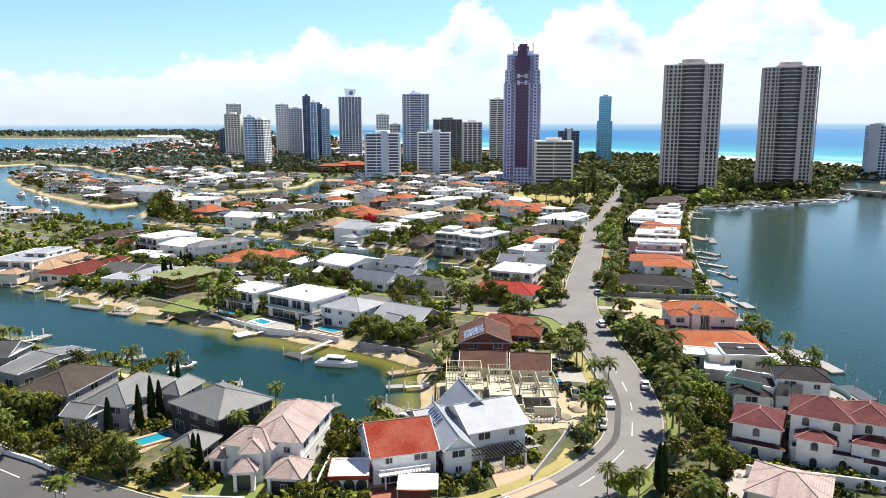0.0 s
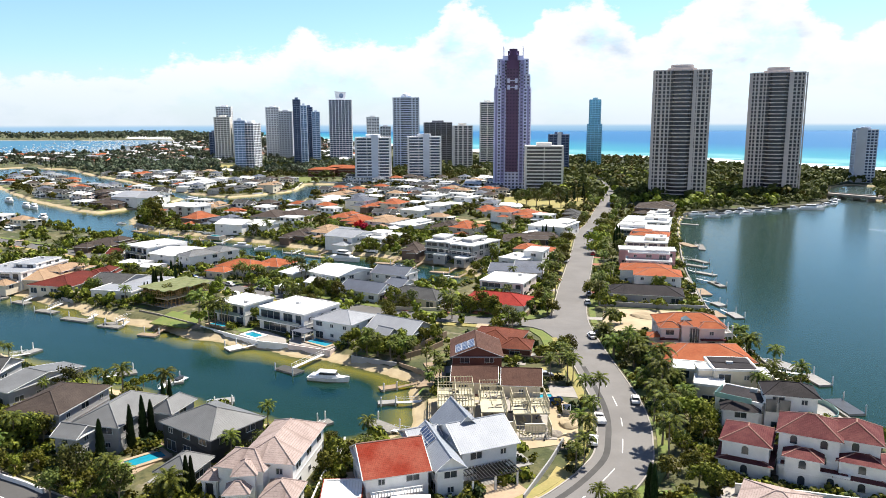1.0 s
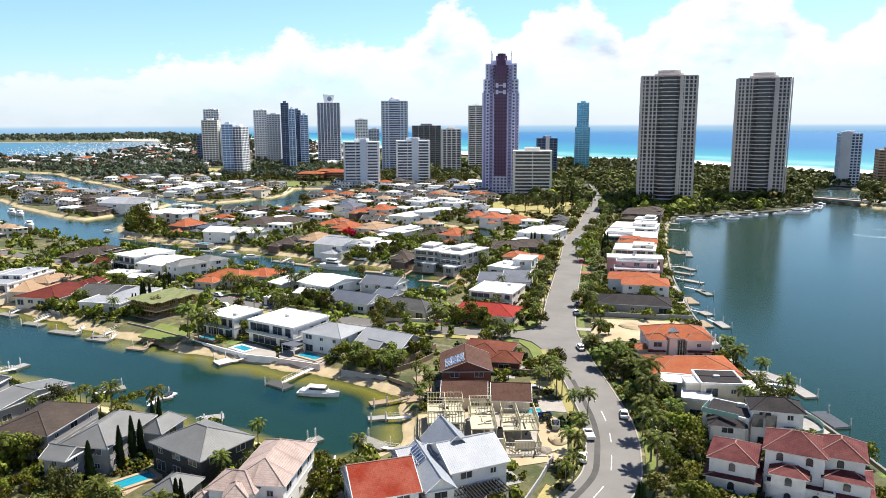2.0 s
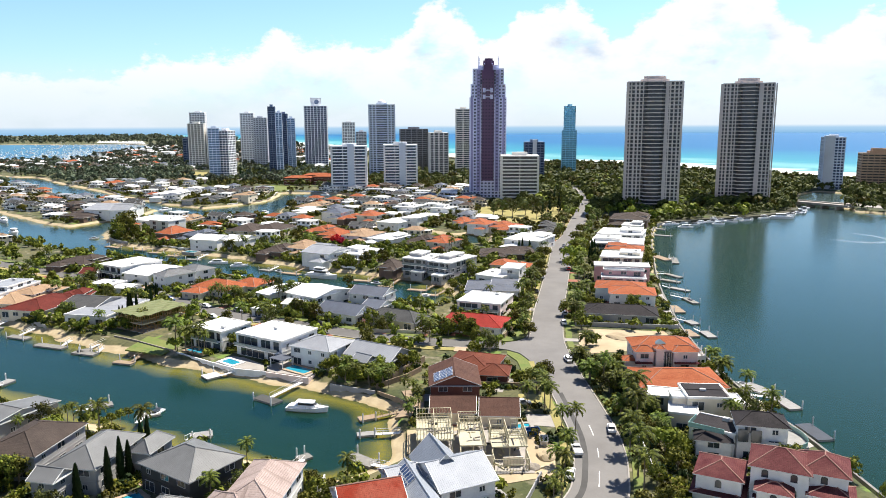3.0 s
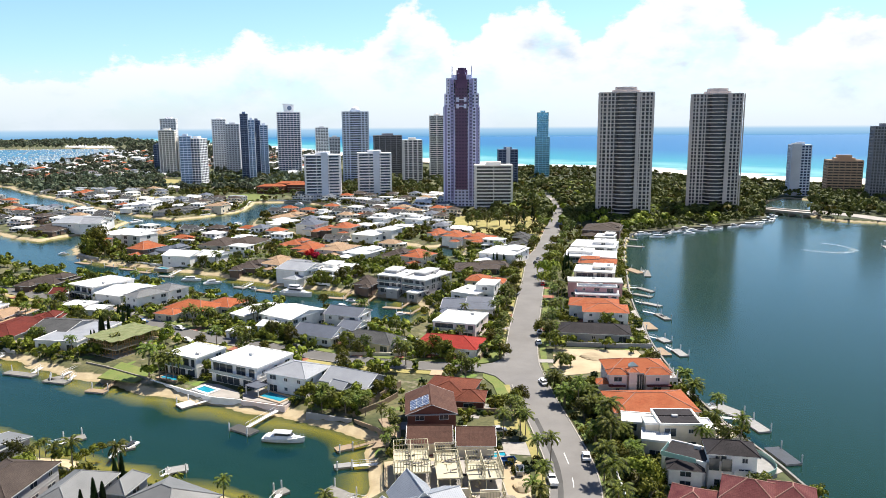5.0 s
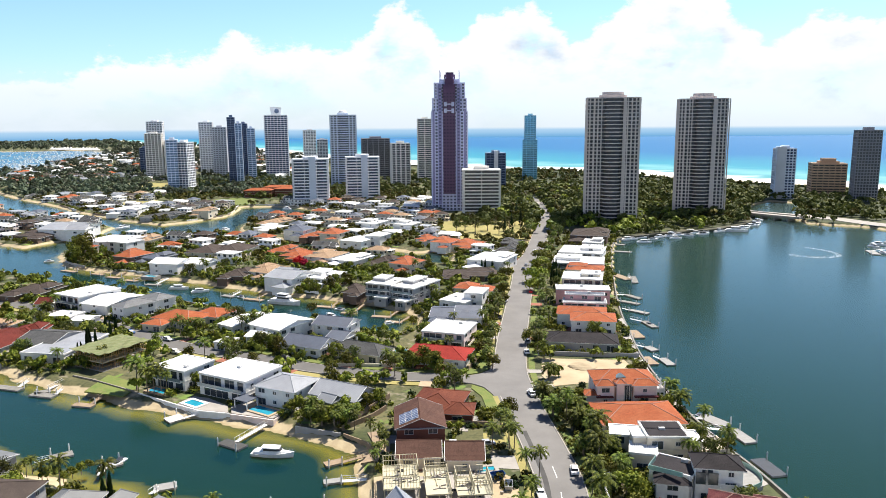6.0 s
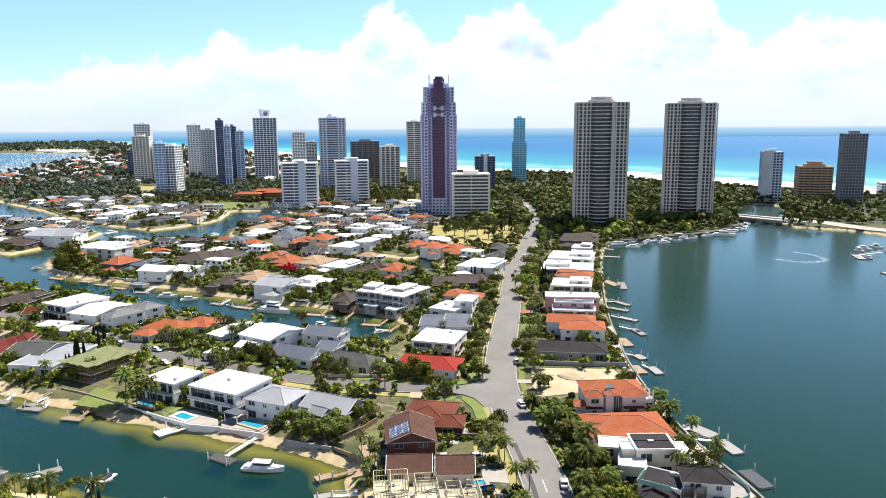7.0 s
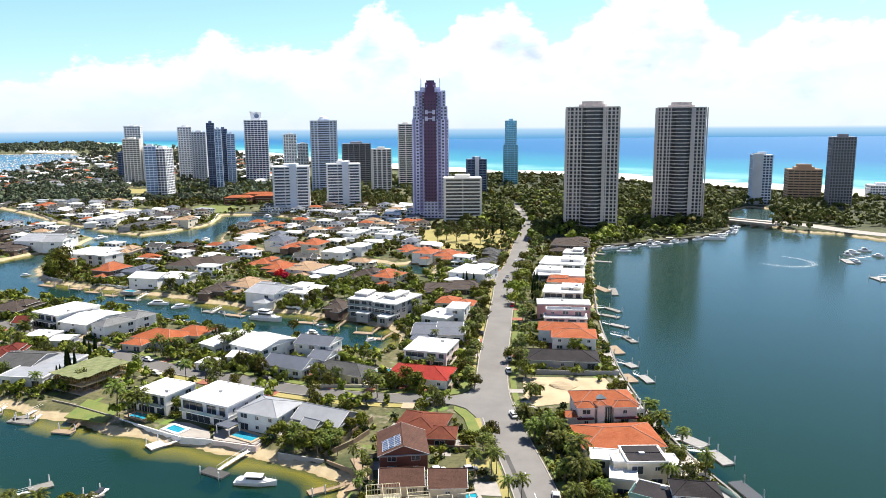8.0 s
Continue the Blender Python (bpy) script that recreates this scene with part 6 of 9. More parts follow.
for x0, y0, x1, y1, n, gap in ((-330, 560, 60, 800, 120, 17.5), (-520, 620, -240, 1000, 80, 19), (-640, 900, -330, 1250, 50, 24), (-900, 1250, -350, 2000, 36, 32), (60, 900, 330, 1150, 8, 40), (-330, 430, -190, 560, 16, 19), (-190, 430, 70, 560, 20, 16), (-20, 560, 60, 640, 10, 16)):
    tries = 0
    while n > 0 and tries < 1500:
        tries += 1
        x, y = far_rnd.uniform(x0, x1), far_rnd.uniform(y0, y1)
        ring = [(x, y), (x + 8, y), (x - 8, y), (x, y + 8), (x, y - 8)]
        if open_lot(x, y) or not free_of_houses(x, y, 8) or not free_of_roads(x, y) or any((x - a) ** 2 + (y - b) ** 2 < gap * gap for a, b in spots) or (46 < x < 134 and 500 < y < 610) or 890 < y < 1120 or (x > -230 and y > 780):
            continue
        if land_height(np.array([p[0] for p in ring]), np.array([p[1] for p in ring])).min() < 1.9:
            continue
        spots.append((x, y))
        n -= 1
        wm, rm, gm, words = far_rnd.choice(FARKINDS)
        turn = far_rnd.choice((-28, -24, -32)) + far_rnd.uniform(-6, 6)
        if y > 730 or (y > 640 and x < -290):
            JOINED.append((x, y, turn, wm, rm, gm))
            FAR_HOUSES.append((x, y, 15, 13, turn))
            continue
        root = thing("house", words, "house", x, y, GZ, turn, group="far canal houses")
        share("wall", wm, root)
        share("roof", rm, root)
        tagged(share("window_band", gm, root), kind="stuff")
        FAR_HOUSES.append((x, y, 15, 13, turn))


# the houses past those, joined
bm = bmesh.new()
slots = []
for x, y, turn, *meshes in JOINED:
    for me in meshes[:3 if y < 850 else 2]:
        have_f, have_v = len(bm.faces), len(bm.verts)
        bm.from_mesh(me)
        bm.faces.ensure_lookup_table()
        bm.verts.ensure_lookup_table()
        m = pose(x, y, GZ, 0, 0, turn)
        for v in bm.verts[have_v:]:
            v.co = m @ v.co
        for f in bm.faces[have_f:]:
            mt = me.materials[f.material_index]
            if mt not in slots:
                slots.append(mt)
            f.material_index = slots.index(mt)
tagged(mesh_object("far_suburb", bm, slots), "crowded white and tiled houses beyond the canals", "houses", kind="stuff")

# single trees of the gardens and streets
plant('cypress', -58.0, 131.2, 1.15)
plant('cypress', -57.1, 134.9, 1.20)
plant('cypress', -55.8, 135.7, 1.15)
plant('cypress', -58.2, 148.7, 1.00)
plant('cypress', -57.2, 150.0, 0.95)
plant('cypress', -60.6, 124.3, 1.30)
plant('cypress', -41.4, 113.1, 1.00)
plant('cypress', -40.8, 113.8, 0.90)
plant('cypress', 34.3, 107.9, 1.20)
plant('cypress', 34.6, 106.6, 1.10)
plant('round', -77.9, 134.0, 1.10)
plant('round', -76.4, 134.6, 1.20)
plant('round', -80.7, 135.5, 1.00)
plant('round', -84.3, 136.0, 1.10)
plant('round', -63.0, 114.6, 0.90)
plant('round', -58.2, 114.6, 0.80)
plant('round', -55.1, 113.9, 0.80)
plant('round', -76.7, 121.0, 0.90)
plant('round', -18.0, 124.3, 0.90)
plant('round', -19.4, 120.2, 0.80)
plant('round', -19.2, 129.0, 0.80)
plant('round', -16.0, 127.0, 0.70)
plant('round', 40.8, 118.3, 0.90)
plant('round', 45.1, 115.1, 0.90)
plant('round', 47.5, 114.1, 1.00)
plant('round', 45.5, 120.4, 0.80)
plant('round', 52.3, 148.7, 0.80)
plant('round', 46.8, 128.7, 0.80)
plant('olive', -64.2, 113.2, 0.90)
plant('olive', -61.9, 117.2, 1.00)
plant('olive', -60.7, 118.7, 0.80)
plant('olive', -52.1, 111.6, 0.90)
plant('olive', -66.2, 122.1, 0.90)
plant('lime', -59.6, 112.6, 0.80)
plant('lime', -55.9, 111.6, 0.70)
plant('lime', -83.1, 131.9, 1.00)
plant('lime', -71.4, 123.2, 0.90)
plant('lime', -21.4, 104.0, 0.90)
plant('lime', 28.7, 105.4, 1.00)
plant('lime', 52.6, 140.9, 1.50)
plant('lime', 55.0, 139.4, 1.40)
plant('lime', 27.5, 105.8, 0.90)
plant('lime', -74.9, 122.1, 0.80)
plant('lime', 56.4, 176.3, 1.30)
plant('lime', 57.5, 195.3, 1.00)
plant('date', -43.7, 111.5, 1.10)
plant('date', 39.3, 101.5, 1.00)
plant('date', 55.3, 152.0, 1.00)
plant('date', 55.9, 161.6, 1.00)
plant('palm', -81.0, 160.7, 0.70)
plant('palm', -81.4, 165.8, 0.70)
plant('palm', -80.6, 167.0, 0.70)
plant('palm', -88.5, 158.0, 0.70)
plant('palm', -114.8, 186.1, 0.80)
plant('palm', -111.9, 185.1, 0.70)
plant('palm', -113.7, 181.2, 0.80)
plant('lime', -69.2, 165.7, 0.60)
plant('lime', -70.4, 163.8, 0.60)
plant('lime', -71.6, 161.8, 0.60)
plant('lime', -68.0, 167.7, 0.60)
plant('palm', 27.6, 131.3, 1.00)
plant('palm', 28.7, 128.8, 1.00)
plant('palm', 31.2, 138.1, 1.10)
plant('palm', 36.1, 152.1, 1.10)
plant('palm', 33.0, 152.2, 1.00)
plant('palm', 33.3, 167.1, 1.10)
plant('palm', 32.7, 171.3, 1.00)
plant('palm', 49.7, 152.1, 1.50)
plant('palm', 45.6, 142.4, 1.30)
plant('palm', 43.8, 131.2, 1.50)
plant('palm', 42.6, 123.8, 1.40)
plant('palm', 53.1, 163.0, 1.60)
plant('palm', 27.2, 123.9, 1.00)
plant('palm', 25.2, 121.6, 0.90)
plant('palm', 25.7, 105.8, 0.80)
plant('palm', 30.1, 104.0, 0.90)
plant('palm', -57.4, 101.9, 0.90)
plant('palm', -59.2, 102.7, 0.80)
plant('date', 47.4, 196.2, 1.25)
plant('date', 47.8, 186.0, 1.25)
plant('date', 54.2, 186.2, 1.25)
plant('date', 52.5, 177.4, 1.10)
plant('date', 86.3, 197.9, 1.10)
plant('date', 84.6, 186.9, 1.20)
plant('date', 51.3, 158.8, 1.00)
plant('date', 54.9, 161.2, 1.00)
plant('date', 49.4, 161.9, 1.00)
plant('palm', -73.4, 220.7, 1.75)
plant('palm', -69.1, 217.0, 1.30)
plant('palm', -65.5, 218.3, 1.35)
plant('palm', -66.7, 215.4, 1.10)
plant('palm', -63.3, 216.2, 1.00)
plant('palm', -51.5, 278.4, 1.10)
plant('palm', -50.3, 279.2, 1.00)
plant('palm', -48.5, 281.7, 1.10)
plant('palm', -47.5, 282.8, 1.20)
plant('palm', -45.6, 284.5, 1.00)
plant('palm', -43.1, 285.1, 1.10)
plant('palm', -75.5, 281.1, 1.10)
plant('palm', -73.3, 276.6, 1.00)
plant('palm', -71.5, 277.7, 1.10)
plant('palm', -68.3, 277.3, 1.10)
plant('palm', -77.3, 280.0, 1.00)
plant('palm', -57.3, 298.2, 0.90)
plant('palm', -60.0, 297.6, 0.90)
plant('palm', -9.7, 278.6, 1.30)
plant('palm', 3.3, 226.3, 1.20)
plant('palm', 5.6, 223.5, 1.30)
plant('palm', 27.7, 166.5, 1.10)
plant('palm', 32.1, 167.3, 1.20)
plant('palm', 32.4, 176.8, 1.10)
plant('palm', 72.1, 154.0, 0.90)
plant('palm', 73.5, 154.0, 0.90)
plant('palm', -93.1, 401.7, 1.30)
plant('palm', -91.7, 404.1, 1.00)
plant('palm', -136.1, 295.9, 1.20)
plant('palm', -137.4, 320.3, 1.20)
plant('palm', 51.3, 291.9, 1.30)
plant('palm', 43.7, 255.3, 1.20)
plant('palm', 42.3, 277.1, 1.20)
plant('palm', 45.3, 284.5, 1.10)
plant('palm', 30.7, 279.5, 1.00)
plant('lime', -22.0, 197.0, 1.00)
plant('lime', -18.4, 190.9, 1.00)
plant('lime', -15.1, 186.9, 1.10)
plant('lime', -12.1, 188.3, 1.20)
plant('lime', -9.3, 192.8, 1.20)
plant('lime', -6.1, 190.7, 1.10)
plant('lime', -3.0, 195.7, 1.10)
plant('lime', 0.2, 200.2, 1.00)
plant('lime', -24.1, 196.8, 1.00)
plant('lime', -17.0, 194.3, 1.10)
plant('lime', 15.2, 284.9, 0.90)
plant('lime', 17.8, 296.9, 0.90)
plant('lime', 65.5, 363.9, 1.00)
plant('lime', 21.7, 216.3, 1.00)
plant('lime', 26.1, 215.7, 1.10)
plant('lime', 20.2, 219.9, 1.00)
plant('round', -180.9, 460.8, 2.60)
plant('round', -174.7, 454.6, 2.80)
plant('round', -178.1, 446.7, 2.00)
plant('round', -169.3, 448.6, 1.80)
plant('round', -41.5, 259.3, 1.20)
plant('round', -38.5, 258.9, 1.20)
plant('round', -43.5, 260.0, 1.10)
plant('round', -35.4, 257.3, 1.00)
plant('round', -52.8, 256.3, 1.00)
plant('round', -51.0, 256.5, 1.10)
plant('round', -14.9, 229.0, 0.90)
plant('round', 15.6, 230.8, 1.20)
plant('round', 18.3, 228.3, 1.20)
plant('round', 11.9, 230.3, 1.00)
plant('round', 10.2, 233.9, 1.10)
plant('round', 4.4, 231.4, 1.00)
plant('round', 37.8, 226.5, 1.00)
plant('round', 35.9, 186.9, 1.10)
plant('round', 32.3, 180.3, 1.20)
plant('round', -27.2, 308.1, 1.00)
plant('round', -22.5, 356.4, 1.30)
plant('round', -18.5, 358.2, 1.30)
plant('round', -14.4, 363.7, 1.20)
plant('round', -33.4, 354.6, 1.20)
plant('round', -28.8, 348.2, 1.20)
plant('round', 60.1, 358.3, 1.20)
plant('round', 61.9, 351.8, 1.10)
plant('round', 30.6, 539.5, 1.10)
plant('round', 34.9, 528.6, 1.20)
plant('flat', 99.1, 415.6, 1.30)
plant('flat', 91.9, 387.8, 1.20)
plant('flat', 81.8, 354.9, 1.40)
plant('flat', 76.7, 337.6, 1.10)
plant('flat', 109.1, 451.3, 1.00)
plant('cypress', 87.7, 347.8, 1.20)
plant('cypress', 91.5, 357.2, 1.30)
plant('cypress', 90.2, 347.4, 1.20)
plant('cypress', 94.7, 359.3, 1.20)
plant('cypress', 94.9, 372.8, 1.20)
plant('cypress', 98.0, 378.9, 1.20)
plant('cypress', 58.8, 388.0, 1.00)
plant('cypress', 60.5, 386.7, 1.00)
plant('cypress', 64.0, 384.8, 1.00)
plant('cypress', -102.0, 260.2, 1.30)
plant('cypress', -101.7, 261.4, 1.20)
plant('cypress', -100.8, 264.3, 1.00)
plant('cypress', -103.5, 282.5, 1.10)
plant('cypress', -99.8, 276.4, 1.00)
plant('cypress', -100.6, 284.8, 1.10)
plant('cypress', -103.3, 254.6, 0.80)
plant('cypress', -102.8, 256.2, 0.80)
plant('flame', -42.7, 416.9, 1.20)
plant('flame', -39.8, 413.4, 1.00)
plant('pine', -212.5, 929.9, 1.20)
plant('pine', -200.2, 886.2, 1.00)
plant('pine', -238.3, 988.6, 1.10)
plant('pine', 96.4, 522.9, 0.90)
plant('pine', 103.4, 532.5, 0.90)
plant('pine', 114.6, 553.5, 1.00)
plant('pine', 120.5, 600.9, 1.10)
plant('pine', -550.4, 1046.8, 1.00)
plant('pine', -528.5, 1018.3, 0.90)
plant('pine', -536.4, 1046.3, 1.00)
plant('pine', -543.1, 1075.7, 0.90)
plant('pine', -520.0, 1045.7, 1.00)
plant('pine', -478.9, 1044.1, 0.90)
plant('pine', -450.2, 1015.5, 0.90)
plant('olive', 62.0, 534.1, 1.70)
plant('olive', 70.0, 546.6, 1.90)
plant('olive', 76.5, 537.1, 2.00)
plant('olive', 87.1, 543.7, 1.90)
plant('olive', 92.3, 523.6, 1.50)
plant('olive', 103.2, 540.9, 1.80)
plant('olive', 100.1, 580.9, 1.60)
plant('olive', 113.2, 569.0, 1.60)
plant('olive', 94.6, 605.5, 1.70)
plant('olive', 81.4, 597.5, 1.60)
plant('olive', 113.9, 525.2, 1.30)
plant('olive', 120.8, 567.7, 1.40)
plant('olive', 70.4, 586.1, 1.50)
plant('olive', 96.7, 502.4, 1.20)
plant('olive', 130.2, 496.7, 1.60)
plant('olive', 142.2, 534.2, 1.60)
plant('olive', 145.3, 563.4, 1.50)
plant('olive', 163.4, 569.8, 1.60)

# the dense garden above the grey beach wall
gr = random.Random(41)
for _ in range(26):
    u, v = gr.random(), gr.uniform(0.5, 7.5)
    x, y = -22 + 15 * u + v * 0.45, 187.5 - 6.5 * u + v * 0.9
    if free_of_houses(x, y, 0.2):
        plant(gr.choices(("palm", "lime", "shrub", "round"), (3, 3, 4, 2))[0], x, y, gr.uniform(0.6, 0.95))
for x, y, s in ((-2, 176.5, 0.8), (0, 173.5, 0.9), (1.2, 170, 0.8), (1.0, 166, 0.7), (-0.5, 162.5, 0.8), (-1.2, 159.5, 0.7)):
    plant("palm", x, y, s)
# trees that line the main road
nn = normals_of(MAIN)
for side, off0 in ((1, 7.4), (-1, -10.4)):
    k = 120
    while k < len(MAIN) - 60:
        p = MAIN[k] + nn[k] * (off0 + pr.uniform(-0.6, 1.6) * side)
        if p.y > 112 and not (side > 0 and p.y < 200) and not open_lot(p.x, p.y) and free_of_houses(p.x, p.y, 0.3) and free_of_roads(p.x, p.y):
            plant(pr.choices(("palm", "date", "round", "lime", "shrub"), (6, 1.6, 1.8, 0.8, 1.5))[0], p.x, p.y, pr.uniform(0.85, 1.3))
        k += pr.randrange(3, 6) if p.y < 330 else pr.randrange(4, 8)
# garden trees between the houses
for x0, y0, x1, y1, n in ((-110, 112, -8, 165, 26), (-170, 205, 40, 330, 66), (50, 112, 88, 320, 36), (-190, 330, 100, 420, 46)):
    for _ in range(n):
        for attempt in range(12):
            x, y = pr.uniform(x0, x1), pr.uniform(y0, y1)
            if land_height(np.array([x]), np.array([y]))[0] > 1.9 and free_of_houses(x, y) and free_of_roads(x, y) and not open_lot(x, y):
                plant(pr.choices(("round", "lime", "olive", "palm", "date"), (2.2, 2.4, 1.4, 3.6, 0.4))[0], x, y, pr.uniform(0.8, 1.25))
                break


def undergrowth(name, label, spots, mat_, seed):
    """Hedges and shrubs: leafy clumps that stand on the ground."""
    rnd = random.Random(seed)
    verts, faces = [], []
    for x, y, s in spots:
        for k in range(2):
            c = Vector((x + rnd.uniform(-0.6, 0.6) * s, y + rnd.uniform(-0.6, 0.6) * s, GZ + rnd.uniform(0.1, 0.9) * s))
            for j in range(20):
                d = Vector((rnd.gauss(0, 1), rnd.gauss(0, 1), abs(rnd.gauss(0, 0.8)) - 0.15)).normalized() * 0.95 * s * rnd.uniform(0.6, 1.1)
                leaf_card(verts, faces, c + d, 0.44 * s * rnd.uniform(0.7, 1.3), rnd, d.normalized())
    me = bpy.data.meshes.new(name)
    me.from_pydata([tuple(v) for v in verts], [], faces)
    me.materials.append(mat_)
    return tagged(new(name, me), label, "shrubs", kind="stuff")


def round_houses(limit, per, rnd):
    spots = []
    for hx, hy, w, d, a in HOUSES:
        if not limit(hx, hy):
            continue
        c, s = math.cos(radians(a)), math.sin(radians(a))
        for _ in range(per):
            t = rnd.choice((0, 1, 2, 3))
            e, u = rnd.uniform(0.9, 4.2), rnd.uniform(-1.1, 1.1)
            lx, ly = ((u * w / 2, -d / 2 - e), (w / 2 + e, u * d / 2), (u * w / 2, d / 2 + e), (-w / 2 - e, u * d / 2))[t]
            spots.append((hx + lx * c - ly * s, hy + lx * s + ly * c))
    hh = land_height(np.array([p[0] for p in spots]), np.array([p[1] for p in spots]))
    return [(x, y, rnd.uniform(0.6, 1.35)) for (x, y), h in zip(spots, hh) if h > 1.9 and free_of_houses(x, y, 0.5) and free_of_roads(x, y) and not open_lot(x, y)]


ur = random.Random(31)
near_spots = round_houses(lambda x, y: y < 345, 58, ur)
undergrowth("garden_shrubs", "dense green shrubs round the houses", near_spots[::2], M["leaf"], 5)
undergrowth("garden_hedges", "dark clipped hedges and low bushes", near_spots[1::4], M["leaf_dark"], 6)
undergrowth("garden_bushes", "yellow-green bushes and ground cover", near_spots[3::4], M["leaf_lime"], 7)
lush = []
for x0, y0, x1, y1, n in ((46.5, 112, 58, 152, 130), (46.5, 152, 58, 206, 90), (24, 118, 33, 172, 60), (-84, 108, -44, 136, 190), (34, 98, 50, 112, 60), (-20, 101, -16, 132, 26), (46, 98, 52, 109, 12)):
    for _ in range(n):
        x, y = ur.uniform(x0, x1), ur.uniform(y0, y1)
        if free_of_houses(x, y, 0.4) and free_of_roads(x, y) and not (open_lot(x, y) and x > 0) and math.hypot(x + 52.5, y - 123) > 7 and math.hypot(x + 50.5, y - 117) > 4.5:
            lush.append((x, y, ur.uniform(0.5, 1.25)))
undergrowth("front_shrubs", "lush green shrubs of the front gardens", lush[::2], M["leaf"], 71)
undergrowth("front_hedges", "dark hedges and shrubs of the front gardens", lush[1::4], M["leaf_dark"], 72)
undergrowth("front_bushes", "yellow-green bushes of the front gardens", lush[3::4], M["leaf_lime"], 73)
shore_spots = [(84 + 0.2 * max(0, y - 205) + ur.uniform(-5, 0.5), y, ur.uniform(0.5, 1.1)) for y in (ur.uniform(150, 330) for _ in range(220))]
undergrowth("lakeside_shrubs", "low green shrubs along the lake wall", [q for q in shore_spots if land_height(np.array([q[0]]), np.array([q[1]]))[0] > 1.95 and free_of_houses(q[0], q[1], 0.5)], M["leaf"], 8)
undergrowth("mid_gardens", "mixed green gardens of the canal houses", [(x, y, s * 1.5) for x, y, s in round_houses(lambda x, y: y >= 345, 30, ur)], M["leaf"], 9)


# far gardens and woods: too many to count
def woods(name, label, spots, mat_, seed, clumps=4, cards=12):
    """Trees far off: each a few uneven clumps of leaves on a short stem."""
    rnd = random.Random(seed)
    verts, faces = [], []
    for x, y, s in spots:
        i = len(verts)
        for q in range(3):
            verts.append(Vector((x + 0.25 * math.cos(q * 2.1), y + 0.25 * math.sin(q * 2.1), GZ - 0.5)))
        verts.append(Vector((x, y, GZ + 2.6 * s)))
        faces += [(i, i + 1, i + 3), (i + 1, i + 2, i + 3), (i + 2, i, i + 3)]
        mid = Vector((x, y, GZ + 2.2 * s))
        for k in range(clumps):
            c = Vector((x + rnd.uniform(-1.9, 1.9) * s, y + rnd.uniform(-1.9, 1.9) * s, GZ + (1.7 + rnd.uniform(0, 2.6)) * s))
            for j in range(cards):
                d = Vector((rnd.gauss(0, 1), rnd.gauss(0, 1), abs(rnd.gauss(0, 0.9)) - 0.2)).normalized() * 1.5 * s * rnd.uniform(0.6, 1.1)
                leaf_card(verts, faces, c + d, 1.25 * s * rnd.uniform(0.7, 1.3), rnd, d.normalized() * 0.8 + (c + d - mid).normalized() * 0.5)
    me = bpy.data.meshes.new(name)
    me.from_pydata([tuple(v) for v in verts], [], faces)
    me.materials.append(mat_)
    return tagged(new(name, me), label, "trees", kind="stuff")


def off_beach(x, y):
    return y < 780 or signed(SEA, np.array([x]), np.array([y]))[0] < -85


def free_of_far_houses(x, y):
    return all((x - a) ** 2 + (y - b) ** 2 > 64 for a, b, *_ in FAR_HOUSES)


def scatter(x0, y0, x1, y1, n, s0, s1, rnd, keep=lambda x, y: True):
    pts = np.array([(rnd.uniform(x0, x1), rnd.uniform(y0, y1)) for _ in range(n)])
    hh = land_height(pts[:, 0], pts[:, 1])
    return [(x, y, rnd.uniform(s0, s1)) for (x, y), h in zip(pts, hh) if h > 1.9 and keep(x, y) and off_beach(x, y) and not open_lot(x, y) and free_of_houses(x, y, 1.0) and free_of_roads(x, y) and free_of_far_houses(x, y)]


wr = random.Random(21)
woods("garden_trees", "leafy trees crowded between the canal houses", scatter(-190, 215, 60, 440, 560, 0.55, 0.95, wr) + scatter(-240, 340, 60, 560, 350, 0.6, 1.0, wr) + scatter(52, 112, 88, 330, 50, 0.5, 0.8, wr) + scatter(-120, 112, 20, 170, 90, 0.5, 0.8, wr) + scatter(-340, 300, -150, 560, 330, 0.6, 1.0, wr) + scatter(-200, 215, -85, 330, 120, 0.5, 0.9, wr), M["leaf"], 11)
woods("yellow_garden_trees", "yellow-green trees between the canal houses", scatter(-190, 215, 60, 500, 650, 0.5, 0.9, wr), M["leaf_lime"], 12)
woods("far_garden_trees", "green garden trees among the far canal houses", scatter(-260, 430, 140, 640, 1500, 0.55, 1.0, wr) + scatter(-520, 600, 60, 900, 1700, 0.6, 1.15, wr), M["leaf"], 1)
woods("far_woods", "dense green woods round the towers", scatter(90, 560, 420, 900, 1300, 1.3, 2.3, wr) + scatter(165, 495, 335, 600, 420, 0.7, 1.3, wr) + scatter(345, 500, 640, 820, 900, 0.7, 1.5, wr) + scatter(-260, 800, 520, 1250, 1700, 0.9, 1.6, wr), M["leaf_olive"], 2)
woods("park_woods", "green trees round the towers and the park", scatter(90, 560, 420, 900, 340, 1.2, 2.0, wr) + scatter(-260, 800, 520, 1250, 500, 0.9, 1.7, wr), M["leaf"], 13)
woods("light_park_woods", "light green trees along the far end of the road", scatter(95, 500, 260, 900, 330, 1.0, 1.9, wr), M["leaf_lime"], 14)
